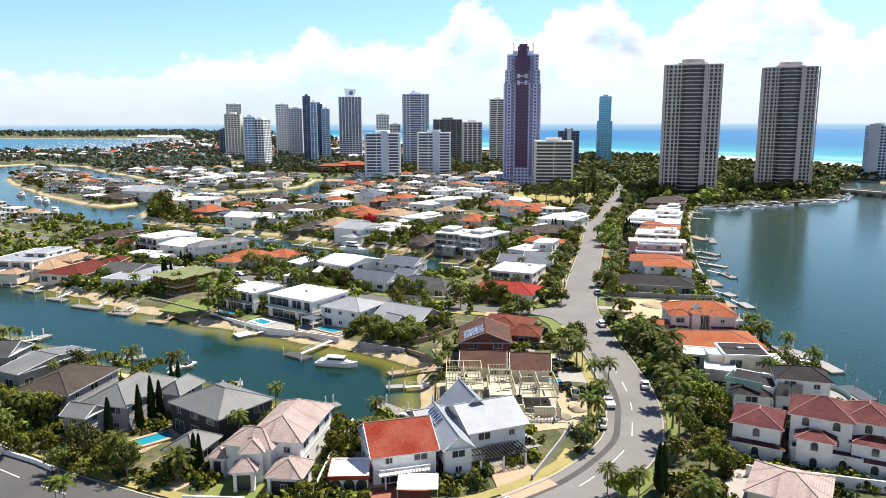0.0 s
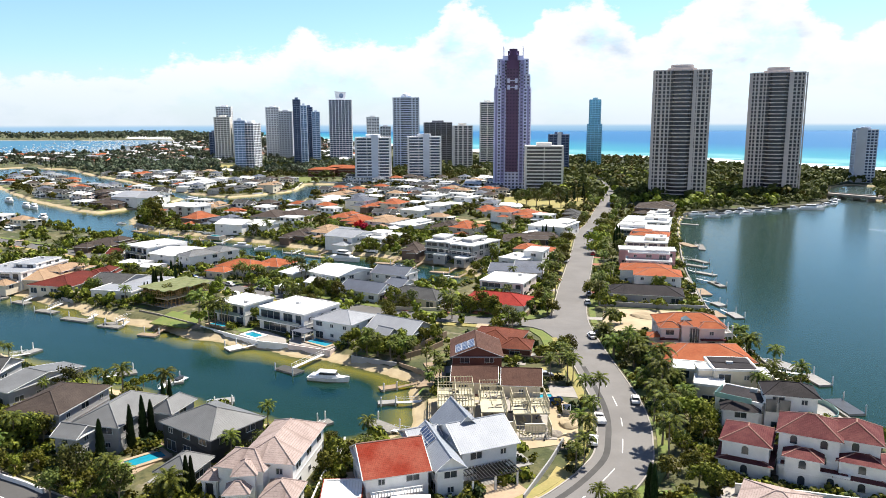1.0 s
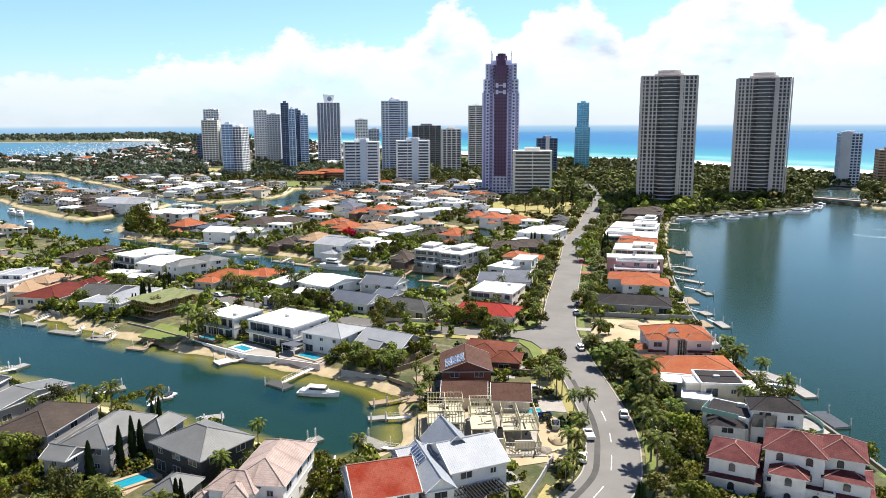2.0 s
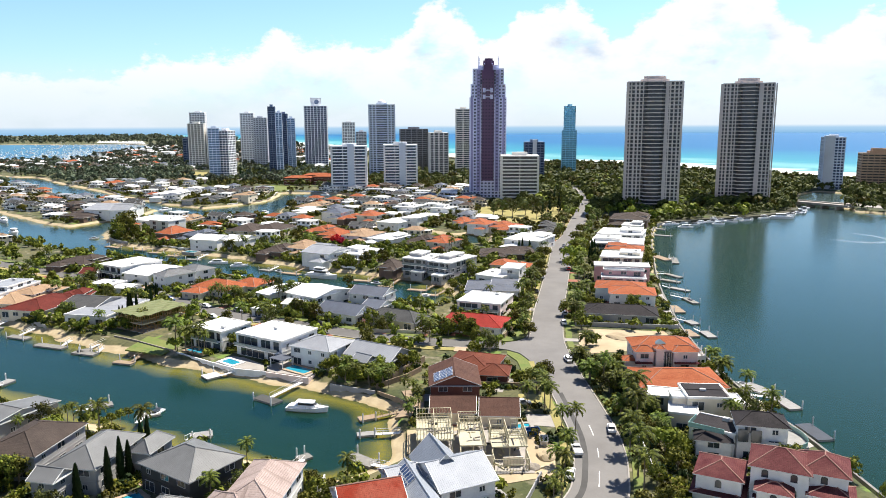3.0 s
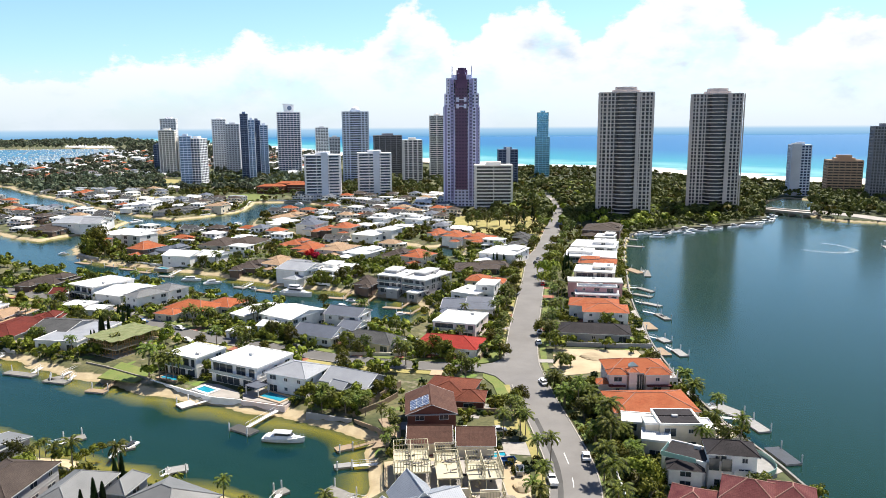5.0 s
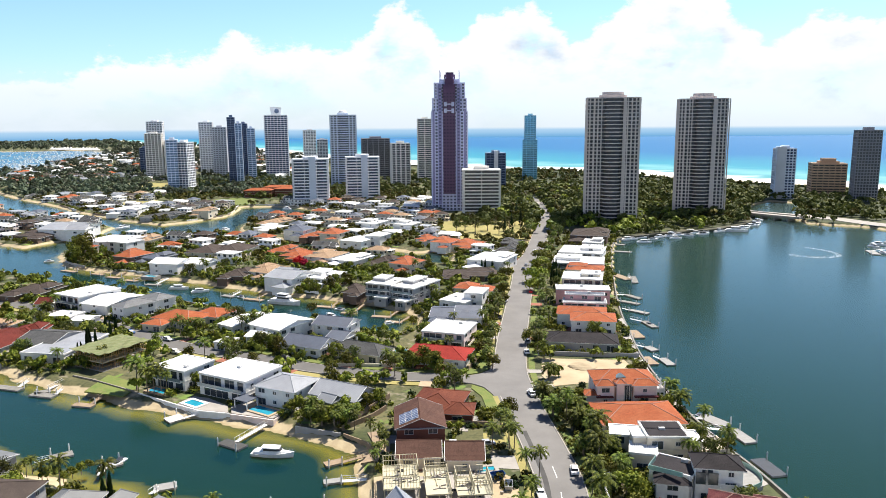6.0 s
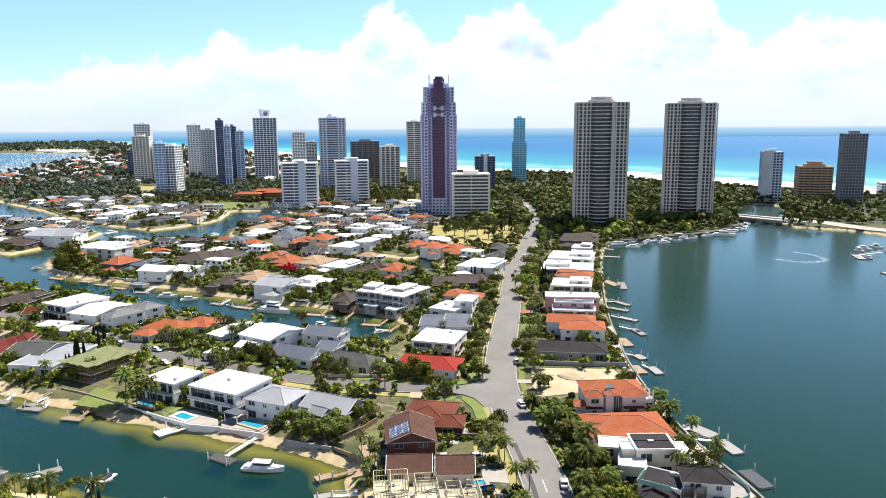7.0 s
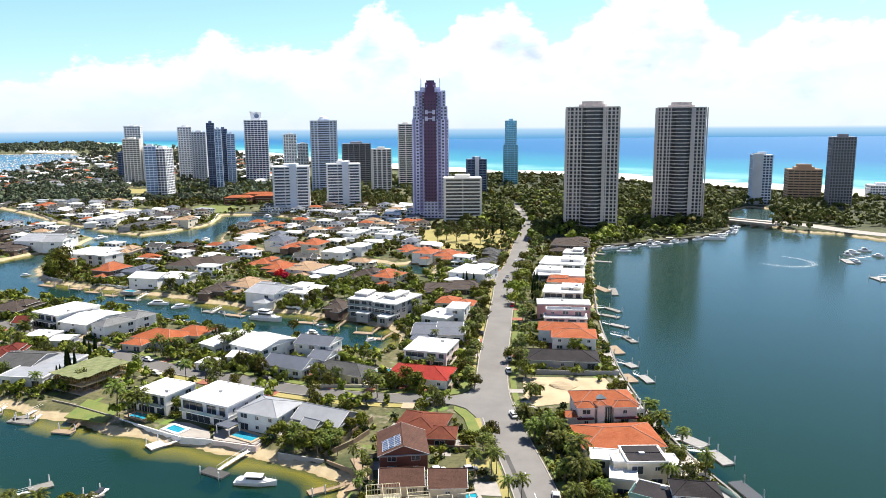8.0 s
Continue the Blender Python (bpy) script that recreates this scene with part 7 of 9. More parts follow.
# the three farthest woods take the leaf colour with haze painted in
woods("distant_woods", "distant dark olive tree belts, greyed with painted haze", scatter(-900, 850, -150, 1500, 1300, 1.2, 2.2, wr) + scatter(-1100, 1400, 100, 2600, 1500, 1.6, 2.8, wr) + scatter(-1700, 2300, -300, 4300, 500, 2.5, 4.5, wr) + [(-1500 - 3400 * u + wr.uniform(-60, 60), 3330 + 600 * u + wr.uniform(0, 260), wr.uniform(3, 5)) for u in (wr.random() for _ in range(420))], M["leaf_hazed"], 3, 3, 8)
woods("parkland_woods", "dark tree belts across the far parkland, greyed with painted haze", scatter(-560, 880, -60, 1120, 620, 1.2, 2.1, wr) + scatter(-760, 1120, -380, 1500, 260, 1.1, 1.9, wr), M["leaf_hazed"], 15, 3, 8)
woods("spit_woods", "low dark scrub woods on the far spit, greyed with painted haze", scatter(-1750, 2780, -650, 4200, 520, 3.0, 4.6, wr), M["leaf_hazed"], 16, 3, 6)

# ---- gardens, lots and walls ----


def patch(pts, z, mat_, label, category, edge=0.25):
    """A thin slab of paving, lawn or sand on the ground."""
    bm = bmesh.new()
    if sum((b[0] - a[0]) * (b[1] + a[1]) for a, b in zip(pts, pts[1:] + pts[:1])) > 0:
        pts = pts[::-1]
    prism(bm, pts, GZ - edge, z)
    return tagged(mesh_object("lot_" + category.replace(" ", "_"), bm, mat_), label, category, kind="structure")


patch([(52.5, 219), (56.5, 236), (84, 231), (84, 221), (74, 212), (54, 209)], GZ + 0.14, M["sand"], "bare sandy building plot between two houses", "sand")
patch([(46, 508), (108, 500), (134, 594), (60, 606)], GZ + 0.14, M["dry_lawn"], "sunburnt park lawn beneath scattered trees", "lawn")
patch([(7.5, 116), (14, 117), (18.5, 109.5), (9.5, 103)], GZ + 0.17, M["paving"], "honey-coloured paved driveway", "driveway")
patch([(15.5, 110), (22, 123), (25.2, 119.2), (19, 108.4)], GZ + 0.15, M["dry_lawn"], "yellowing front lawn beside the road", "lawn")
patch([(-89, 221), (-76, 215.5), (-73, 225), (-87, 236)], GZ + 0.15, M["lawn"], "mown green lawn above the canal beach", "lawn")
patch([(-1.5, 156), (24, 160), (31, 151), (28, 133), (17, 130), (7.5, 134.5), (-1.5, 145)], GZ + 0.12, M["sand"], "churned pale soil of the building site", "soil")
patch([(-38, 103.5), (-29, 103), (-27, 112), (-38, 112)], GZ + 0.14, M["lawn"], "bright green front lawn", "lawn")
patch([(-12.5, 98.5), (-2, 100), (-2, 109.8), (-11.5, 108.5)], GZ + 0.15, M["terra_paving"], "terracotta paved forecourt", "courtyard")
patch([(-48, 108), (-44, 106), (-41, 110), (-45, 113)], GZ + 0.14, M["paving"], "cream paved driveway beside the street", "driveway")
patch([(-58.0, 123.0), (-53.6, 121.4), (-49.6, 129.4), (-54, 131.2)], GZ + 0.12, M["paving"], "honey-coloured paved pool terrace", "terrace")
patch([(48, 214), (53.5, 214.5), (54, 208), (48, 206)], GZ + 0.13, M["concrete"], "pale concrete crossover", "driveway")
patch([(44, 106), (52, 101), (58, 111), (49, 116)], GZ + 0.13, M["concrete"], "grey concrete driveway", "driveway")
patch([(85.3, 176), (86, 143), (80, 140), (78, 176)], GZ + 0.12, M["concrete"], "pale waterside terrace of stone paving", "terrace")
patch([(85.2, 185), (87, 210), (82, 210), (79, 185)], GZ + 0.12, M["concrete"], "pale waterside terrace with paving", "terrace")
patch([(87.3, 212), (91.6, 240), (97, 263), (94, 263), (88, 240), (84, 212)], GZ + 0.12, M["lawn"], "green strip of lawn along the lake wall", "lawn")
patch([(-286, 819), (-237, 832), (-203, 744), (-246, 747)], GZ + 0.14, M["dry_lawn"], "open dry parkland beyond the canal", "lawn")
patch([(-345, 1040), (-333, 1106), (-255, 1061), (-242, 1000)], GZ + 0.14, M["dry_lawn"], "open mown field below the towers", "lawn")
patch([(-164, 758), (-174, 831), (-133, 860), (-121, 772)], GZ + 0.14, M["lawn"], "green lawn beside the far canal", "lawn")
# driveways of the houses along the main road
dr = random.Random(8)
nn = normals_of(MAIN)
for k in range(150, len(MAIN) - 160, 9):
    for s in (1, -1):
        p, n = MAIN[k], nn[k]
        t = Vector((n.y, -n.x))
        if p.y < 120 or dr.random() < 0.3 or not free_of_roads(*(p + n * s * 7.2)):
            continue
        w = dr.uniform(1.5, 2.4)
        q = [p + n * s * 5.6 - t * w, p + n * s * 5.6 + t * w, p + n * s * 10.5 + t * w, p + n * s * 10.5 - t * w]
        patch([tuple(v) for v in q], GZ + 0.22, M[dr.choice(("concrete", "paving", "concrete", "terra_paving"))], "paved driveway crossing the verge", "driveway")


def garden_wall(pts, z0, z1, t, mat_, label):
    line = [Vector(p) for p in pts]
    ribbon("garden_wall", line, t / 2, -t / 2, z0, z1, mat_, label, "wall")


garden_wall([(-98, 236), (-90, 231), (-72, 217.5)], 0.2, GZ + 0.5, 0.4, M["rock"], "rough stone retaining wall above the beach")
garden_wall([(-72, 217.5), (-58.5, 207), (-50.3, 201), (-41.3, 198)], 0.2, GZ + 0.25, 0.35, M["wall_white"], "white rendered retaining wall above the beach")
garden_wall([(-41.2, 197.6), (-28.6, 192.0), (-26.4, 196.2)], 0.2, GZ + 0.2, 0.4, M["wall_blush"], "pale tiled pool wall above the beach")
garden_wall([(-9.2, 180.3), (-3.5, 174.8), (0.2, 168.4)], 0.2, GZ + 0.5, 0.3, M["timber"], "dark timber retaining wall above the beach")
garden_wall([(-9.7, 182.8), (-6.5, 185.7), (-2.2, 189.7), (2.3, 196.1)], GZ - 0.3, GZ + 1.5, 0.2, M["timber"], "weathered timber paling fence")
garden_wall([(-22.2, 186.6), (-16, 183.6), (-9.9, 180.6)], 0.2, GZ + 0.45, 0.4, M["wall_grey"], "grey block retaining wall")
garden_wall([(50.2, 112.6), (54.2, 111.4), (60.8, 109.6), (65.5, 108.1), (76, 105)], GZ - 0.3, GZ + 2.0, 0.3, M["wall_white"], "long white rendered garden wall")
garden_wall([(-40.5, 104.5), (-31, 104), (-29, 102)], GZ - 0.3, GZ + 1.1, 0.3, M["wall_white"], "low white front wall with piers")
garden_wall([(-20.5, 104), (-19.5, 119), (-17.5, 133)], GZ - 0.3, GZ + 1.6, 0.25, M["wall_white"], "white boundary wall beside the pink-roofed house")
garden_wall([(0, 100), (8, 102), (10, 104)], GZ - 0.3, GZ + 1.2, 0.3, M["wall_white"], "white front wall of the weatherboard house")
garden_wall([(14.5, 111), (21, 124), (25, 133)], GZ - 0.3, GZ + 1.1, 0.25, M["wall_grey"], "grey garden wall beside the lawn")
garden_wall([(-78, 121), (-70, 117), (-66, 114.5)], GZ - 0.3, GZ + 1.0, 0.3, M["wall_white"], "low white scalloped front wall")
garden_wall([(-17, 236), (-2, 234), (10, 231.5)], GZ - 0.3, GZ + 1.3, 0.25, M["wall_cream"], "cream block fence along the street")
garden_wall([(56, 240), (78, 235), (90, 233)], GZ - 0.3, GZ + 1.6, 0.25, M["wall_grey"], "grey block fence beside the sandy plot")
garden_wall([(47.5, 134), (49.5, 149), (52.5, 150), (58, 147)], GZ - 0.3, GZ + 1.5, 0.3, M["wall_white"], "white garden wall below the trees")
garden_wall([(4, 185), (20, 183), (30, 181)], GZ - 0.3, GZ + 1.5, 0.2, M["timber"], "brown timber paling fence")
# side fences of the canal lots
fr = random.Random(3)
for i, (x, y, w, d, a) in enumerate(HOUSES):
    if not (190 < y < 470 and x < 70) or fr.random() < 0.25:
        continue
    c, s = math.cos(radians(a)), math.sin(radians(a))
    ux = w / 2 + 1.4
    p0 = (x + c * ux + s * (d / 2 + 1), y + s * ux - c * (d / 2 + 1))
    p1 = (x + c * ux - s * (d / 2 + 4), y + s * ux + c * (d / 2 + 4))
    mid = ((p0[0] + p1[0]) / 2, (p0[1] + p1[1]) / 2)
    if all(free_of_houses(*q, 0.2) and free_of_roads(*q) for q in (p0, p1, mid)) and land_height(np.array([p0[0], p1[0]]), np.array([p0[1], p1[1]])).min() > 1.8:
        garden_wall([p0, mid, p1], GZ - 0.3, GZ + fr.choice((1.2, 1.6, 1.8)), 0.18, M[fr.choice(("timber", "wall_cream", "wall_grey", "wall_white"))], "boundary fence between two canal lots")


LAKEWALL = smooth_line([(86.5, 80), (87.2, 143), (86.0, 163), (86.0, 185), (88.0, 210), (92.5, 240), (97.5, 262), (103, 287), (111, 317), (121.5, 352), (131.5, 385), (148.5, 437), (160.5, 470), (170.5, 490), (182, 500.8), (200, 507)], 4)
ribbon("sea_wall", LAKEWALL, 0.25, -0.35, -2.5, GZ + 0.2, M["grey_deck"], "weathered stone sea wall along the lake", "wall")


ribbon("rocky_shore", smooth_line([(186, 502.6), (200, 507.6), (230, 518.6), (256, 526.6), (288, 545.6), (310, 567.6), (321.5, 590)], 4), 4.5, -0.8, -2.5, GZ + 0.15, M["shore_rock"], "dark overgrown rock edge of the far lake shore", "shore")


# walls and shrubs along the top of the canal beaches
br = random.Random(52)
bank_spots = []
for pts, keep in ((CANAL, lambda x, y: y > 176 and x < -100), (MIDDLE, lambda x, y: x > -330), (ISLAND, lambda x, y: x > -330)):
    line = smooth_line(pts + pts[:1], 6.0)
    k = 0
    while k < len(line) - 4:
        n = br.randrange(2, 5)
        seg = line[k:k + n + 1]
        k += n
        if not all(keep(*p) for p in seg):
            continue
        t = (seg[-1] - seg[0]).normalized()
        out = Vector((-t.y, t.x))
        mid = seg[0].lerp(seg[-1], 0.5)
        water = max(signed(CANAL, np.array([mid.x + out.x * 4]), np.array([mid.y + out.y * 4]))[0], signed(MIDDLE, np.array([mid.x + out.x * 4]), np.array([mid.y + out.y * 4]))[0])
        on_island = signed(ISLAND, np.array([mid.x + out.x * 4]), np.array([mid.y + out.y * 4]))[0] > 0
        if water > 0 and not on_island:
            out = -out
        far_ = 5.4 if mid.y < 430 else 3.6
        run = [p + out * far_ for p in seg]
        if min(land_height(np.array([p.x + out.x * 3 for p in run]), np.array([p.y + out.y * 3 for p in run]))) < 1.85:
            continue
        if all(free_of_houses(*p, 0.2) for p in run) and br.random() < 0.7:
            garden_wall([tuple(p) for p in run], 0.4, GZ + br.uniform(0.1, 0.9), 0.35, M[br.choice(("wall_white", "wall_grey", "rock", "timber", "wall_cream", "wall_white"))], "low retaining wall above a canal beach")
        for p in run:
            for _ in range(4):
                q = p + out * br.uniform(0.8, 4.5) + t * br.uniform(-3, 3)
                if free_of_houses(*q, 0.3):
                    bank_spots.append((q.x, q.y, br.uniform(0.6, 1.2)))
undergrowth("bank_shrubs", "dense green shrubs along the canal banks", bank_spots[::2], M["leaf"], 61)
undergrowth("bank_bushes", "yellow-green bushes along the canal banks", bank_spots[1::4], M["leaf_lime"], 62)
undergrowth("bank_hedges", "dark green hedges along the canal banks", bank_spots[3::4], M["leaf_dark"], 63)


# ---- pools ----
def pool(x, y, w, d, a, deck, z, label):
    root = thing("swimming_pool", label, "swimming pool", x, y, z, a)
    bm = bmesh.new()
    e = 0.9
    for x0, y0, x1, y1 in ((-w / 2 - e, -d / 2 - e, w / 2 + e, -d / 2), (-w / 2 - e, d / 2, w / 2 + e, d / 2 + e), (-w / 2 - e, -d / 2, -w / 2, d / 2), (w / 2, -d / 2, w / 2 + e, d / 2)):
        box(bm, x0, y0, -1.6, x1, y1, 0.12)
    part("coping", bm, deck, root, "pale pool surround")
    bm = bmesh.new()
    box(bm, -w / 2, -d / 2, -1.2, w / 2, d / 2, 0.0)
    part("water", bm, M["pool_water"], root, "clear turquoise water")


pool(-53.1, 206.8, 5.6, 3.0, -40, M["trim"], GZ + 0.3, "raised white-walled pool with turquoise water")
pool(-32.4, 199.0, 8.2, 3.8, -38, M["paving"], GZ + 0.35, "turquoise pool with a brown tiled surround")
pool(-66.2, 218.6, 6.5, 3.2, -33, M["timber"], GZ + 0.3, "dark green plunge pool in a timber deck")
pool(9.5, 249.5, 6.0, 3.5, -30, M["concrete"], GZ + 0.25, "bright blue pool behind the red-roofed house")
pool(-53.8, 126.8, 6.8, 3.0, 42, M["paving"], GZ + 0.3, "narrow turquoise pool on a honey-coloured terrace")
pool(-99.5, 253, 6.0, 3.0, -20, M["concrete"], GZ + 0.3, "pale green pool in a walled court")
pool(24.5, 156.6, 4.2, 2.2, 5, M["concrete"], GZ + 0.3, "small teal plunge pool behind a fence")
pool(-120, 398, 7, 3.5, -27, M["concrete"], GZ + 0.3, "blue pool beside the canal beach")

patch([(-4.5, 163), (2.5, 165), (3, 182), (-3, 180.5), (-1, 172)], GZ + 0.3, M["timber"], "weathered timber deck beside the brick house", "deck")
patch([(15.5, 168.2), (25.5, 166.8), (26, 171.5), (17, 172.5)], GZ + 0.14, M["paving"], "cream paved yard behind the brick houses", "courtyard")
patch([(26, 168), (31.5, 167), (33, 176), (27, 177)], GZ + 0.14, M["dry_lawn"], "small dry lawn beside the road", "lawn")
patch([(26.5, 157.5), (32.5, 156), (33.5, 163), (26.8, 164)], GZ + 0.14, M["concrete"], "grey concrete forecourt", "driveway")
for off, m in ((6.1, "dry_lawn"), (-6.1, "lawn")):
    ribbon("verge", SIDE[11:], off + 1.5, off - 1.5, GZ - 0.3, GZ + 0.19, M[m], "mown grass verge along the side street", "verge")
for k in range(12, len(SIDE) - 60, 7):
    for s in (1, -1):
        if dr.random() < 0.35:
            continue
        p, n = SIDE[k], normals_of(SIDE)[k]
        t = Vector((n.y, -n.x))
        w = dr.uniform(1.4, 2.6)
        patch([tuple(p + n * s * e + t * f) for e, f in ((3.9, -w), (3.9, w), (8.4, w), (8.4, -w))], GZ + 0.21, M[dr.choice(("concrete", "paving", "terra_paving"))], "paved driveway crossing the verge", "driveway")

# paved courts, paths and drives round the houses
pr2 = random.Random(77)
bm = bmesh.new()
for i, (x, y, w, d, a) in enumerate(HOUSES):
    if y > 480:
        continue
    for side in range(4):
        if pr2.random() < 0.42:
            continue
        e, u0 = pr2.uniform(1.6, 4.2), pr2.uniform(-1, 0)
        u1 = u0 + pr2.uniform(0.6, 1.2)
        if side % 2:
            sx = 1 if side == 1 else -1
            q = [(sx * (w / 2 - 0.5), u0 * d / 2), (sx * (w / 2 + e), u0 * d / 2), (sx * (w / 2 + e), u1 * d / 2), (sx * (w / 2 - 0.5), u1 * d / 2)]
        else:
            sy = 1 if side == 0 else -1
            q = [(u0 * w / 2, sy * (d / 2 - 0.5)), (u1 * w / 2, sy * (d / 2 - 0.5)), (u1 * w / 2, sy * (d / 2 + e)), (u0 * w / 2, sy * (d / 2 + e))]
        c, s = math.cos(radians(a)), math.sin(radians(a))
        q = [(x + px_ * c - py_ * s, y + px_ * s + py_ * c) for px_, py_ in q]
        if land_height(np.array([p[0] for p in q]), np.array([p[1] for p in q])).min() < 1.9:
            continue
        if sum((b[0] - a_[0]) * (b[1] + a_[1]) for a_, b in zip(q, q[1:] + q[:1])) > 0:
            q = q[::-1]
        prism(bm, q, GZ - 0.3, GZ + 0.085 + 0.006 * ((i * 4 + side) % 7), pr2.choice((0, 0, 1, 1, 1, 2, 2, 3, 4)))
tagged(mesh_object("garden_paving", bm, [M["concrete"], M["paving"], M["terra_paving"], M["pale_deck"], M["lawn"]]), "pale paved courts, paths and small lawns round the houses", "paving", kind="structure")

# open pavilion beside the brown-walled pool
pav = thing("pool_pavilion", "open pool pavilion with a flat dark roof", "pavilion", -37.6, 202.4, GZ, -37)
slab_bm = bmesh.new()
box(slab_bm, -2.7, -2.3, 2.75, 2.7, 2.3, 2.95)
part("roof", slab_bm, M["slate_metal"], pav, "flat dark roof")
for sx in (-1, 1):
    for sy in (-1, 1):
        slab_bm = bmesh.new()
        box(slab_bm, sx * 2.4 - 0.12, sy * 2.0 - 0.12, -0.2, sx * 2.4 + 0.12, sy * 2.0 + 0.12, 2.75)
        part("post", slab_bm, M["trim"], pav)
patch([(-41, 198.2), (-29, 193), (-26.9, 196.2), (-31, 203.5), (-37, 207), (-42, 203.5)], GZ + 0.2, M["concrete"], "pale stone terrace round the pool", "terrace")
patch([(-58, 207.2), (-50.2, 201.5), (-42, 199), (-43, 204), (-50, 211), (-55, 213)], GZ + 0.16, M["concrete"], "pale stone terrace beside the white pool", "terrace")
patch([(87.4, 213), (91.8, 240), (97.1, 262), (102, 284), (99, 285), (94, 263), (89, 240), (85, 213)], GZ + 0.16, M["concrete"], "pale paved walk along the lake wall", "terrace")

# ---- building site ----
site = thing("unfinished_house", "half-built house of pale pine studs on a concrete slab", "building frame", 14, 147, GZ)


def studs(root, x0, y0, x1, y1, z, h, step=0.6, name="stud_wall"):
    a, b = Vector((x0, y0)), Vector((x1, y1))
    n = max(2, int((b - a).length / step))
    bm = bmesh.new()
    for k in range(n + 1):
        p = a.lerp(b, k / n)
        bar(bm, (p.x, p.y, z), (p.x, p.y, z + h), 0.07)
    for zz in (z + 0.04, z + h * 0.5, z + h):
        bar(bm, (*a, zz), (*b, zz), 0.08)
    part(name, bm, M["pine"] if root is site else M["raw_timber"], root)


def slab(root, x0, y0, x1, y1, z0, z1, m, name, label=""):
    bm = bmesh.new()
    box(bm, x0, y0, z0, x1, y1, z1)
    part(name, bm, m, root, label)


slab(site, -13, -13, 10, 8, -0.4, 0.25, M["concrete"], "ground_slab", "pale concrete slab")
for x0, y0, x1, y1 in ((-13.5, -3, -5.5, 8.2), (-4.5, -6, 1, 6), (2, -7, 9.5, 1.5)):
    slab(site, x0, y0, x1, y1, 2.9, 3.15, M["pine"], "upper_deck", "raw plywood deck")
    for px_, py_ in ((x0 + 0.3, y0 + 0.3), (x1 - 0.3, y0 + 0.3), (x0 + 0.3, y1 - 0.3), (x1 - 0.3, y1 - 0.3), ((x0 + x1) / 2, y0 + 0.3)):
        bm = bmesh.new()
        bar(bm, (px_, py_, 0.2), (px_, py_, 2.95), 0.14)
        part("post", bm, M["pine"], site)
for x0, y0, x1, y1, z, h in ((-13.3, -2.8, -5.7, -2.8, 3.15, 2.6), (-13.3, 8, -5.7, 8, 3.15, 2.6), (-13.3, -2.8, -13.3, 8, 3.15, 2.6), (-5.7, 2, -5.7, 8, 3.15, 2.6), (-4.2, 5.8, 0.8, 5.8, 3.15, 2.5), (-4.2, 0, -4.2, 5.8, 3.15, 2.5),
                             (2.2, 1.3, 5, 1.3, 3.15, 2.5), (7, 1.3, 9.3, 1.3, 3.15, 2.5), (2.2, -3, 2.2, 1.3, 3.15, 2.5), (-12.5, -3, -12.5, 8, 0.25, 2.6), (-4.5, -12, -4.5, -6, 0.25, 2.6), (2, -12, 9, -12, 0.25, 2.5), (9, -12, 9, -7, 0.25, 2.5), (2, -7, 2, -12, 0.25, 2.5), (-9.6, -2.8, -9.6, 8, 3.15, 2.6), (-13.3, 3, -5.7, 3, 3.15, 2.6), (-4.2, 2, 0.8, 2, 3.15, 2.5), (0.8, -5.8, 0.8, 5.8, 3.15, 1.2), (5.5, -6.8, 5.5, 1.3, 3.15, 2.5), (2.2, -3, 9.3, -3, 3.15, 1.1), (9.3, -6.8, 9.3, 1.3, 3.15, 2.5)):
    studs(site, x0, y0, x1, y1, z, h)
for x0, y0, x1, y1 in ((-4.5, -9, 2, -8.6), (-12, -8, -6, -7.6), (4, -10, 8, -9.7)):
    slab(site, x0, y0, x1, y1, 0.2, 2.2, M["wall_cream"], "block_wall", "pale blockwork wall")


def heap(x, y, r, h, mat_, label, seed):
    bm = bmesh.new()
    bmesh.ops.create_icosphere(bm, subdivisions=3, radius=1.0)
    for v in bm.verts:
        n = noise.noise(v.co * 1.7 + Vector((seed, 0, 0)))
        v.co = Vector((v.co.x * r * (1 + 0.3 * n), v.co.y * r * (1 - 0.25 * n), max(-0.1, v.co.z) * h * (1 + 0.35 * n)))
    tagged(mesh_object("soil_mound", bm, mat_, at=pose(x, y, GZ)), label, "heap")


heap(27.5, 141, 2.2, 1.3, M["sand"], "heap of pale building sand", 3)
heap(24, 136.5, 1.6, 0.9, M["rock"], "heap of brown spoil", 5)
heap(68, 226, 4.5, 1.2, M["sand"], "broad low heap of yellow sand", 7)
heap(61, 229, 2.5, 0.8, M["sand"], "small heap of yellow sand", 9)


def skip_bin(x, y, a, colour, label):
    bm = bmesh.new()
    for z0, z1, e in ((0, 1.2, 0),):
        lo = [(-1.2, -0.7), (1.2, -0.7), (1.2, 0.7), (-1.2, 0.7)]
        hi = [(-1.7, -0.9), (1.7, -0.9), (1.7, 0.9), (-1.7, 0.9)]
        a_, b_, c_ = ([bm.verts.new((*p, z)) for p in q] for q, z in ((lo, 0), (hi, 1.3), ([(p[0] * 0.94, p[1] * 0.92) for p in hi], 1.3)))
        d_ = [bm.verts.new((p[0] * 0.94, p[1] * 0.92, 0.15)) for p in lo]
        for u, v in ((a_, b_), (b_, c_), (c_, d_)):
            for k in range(4):
                bm.faces.new((u[k], u[(k + 1) % 4], v[(k + 1) % 4], v[k]))
        bm.faces.new(d_)
        bm.faces.new(a_[::-1])
    tagged(mesh_object("skip_bin", bm, colour, at=pose(x, y, GZ + 0.12, 0, 0, a)), label, "skip bin")


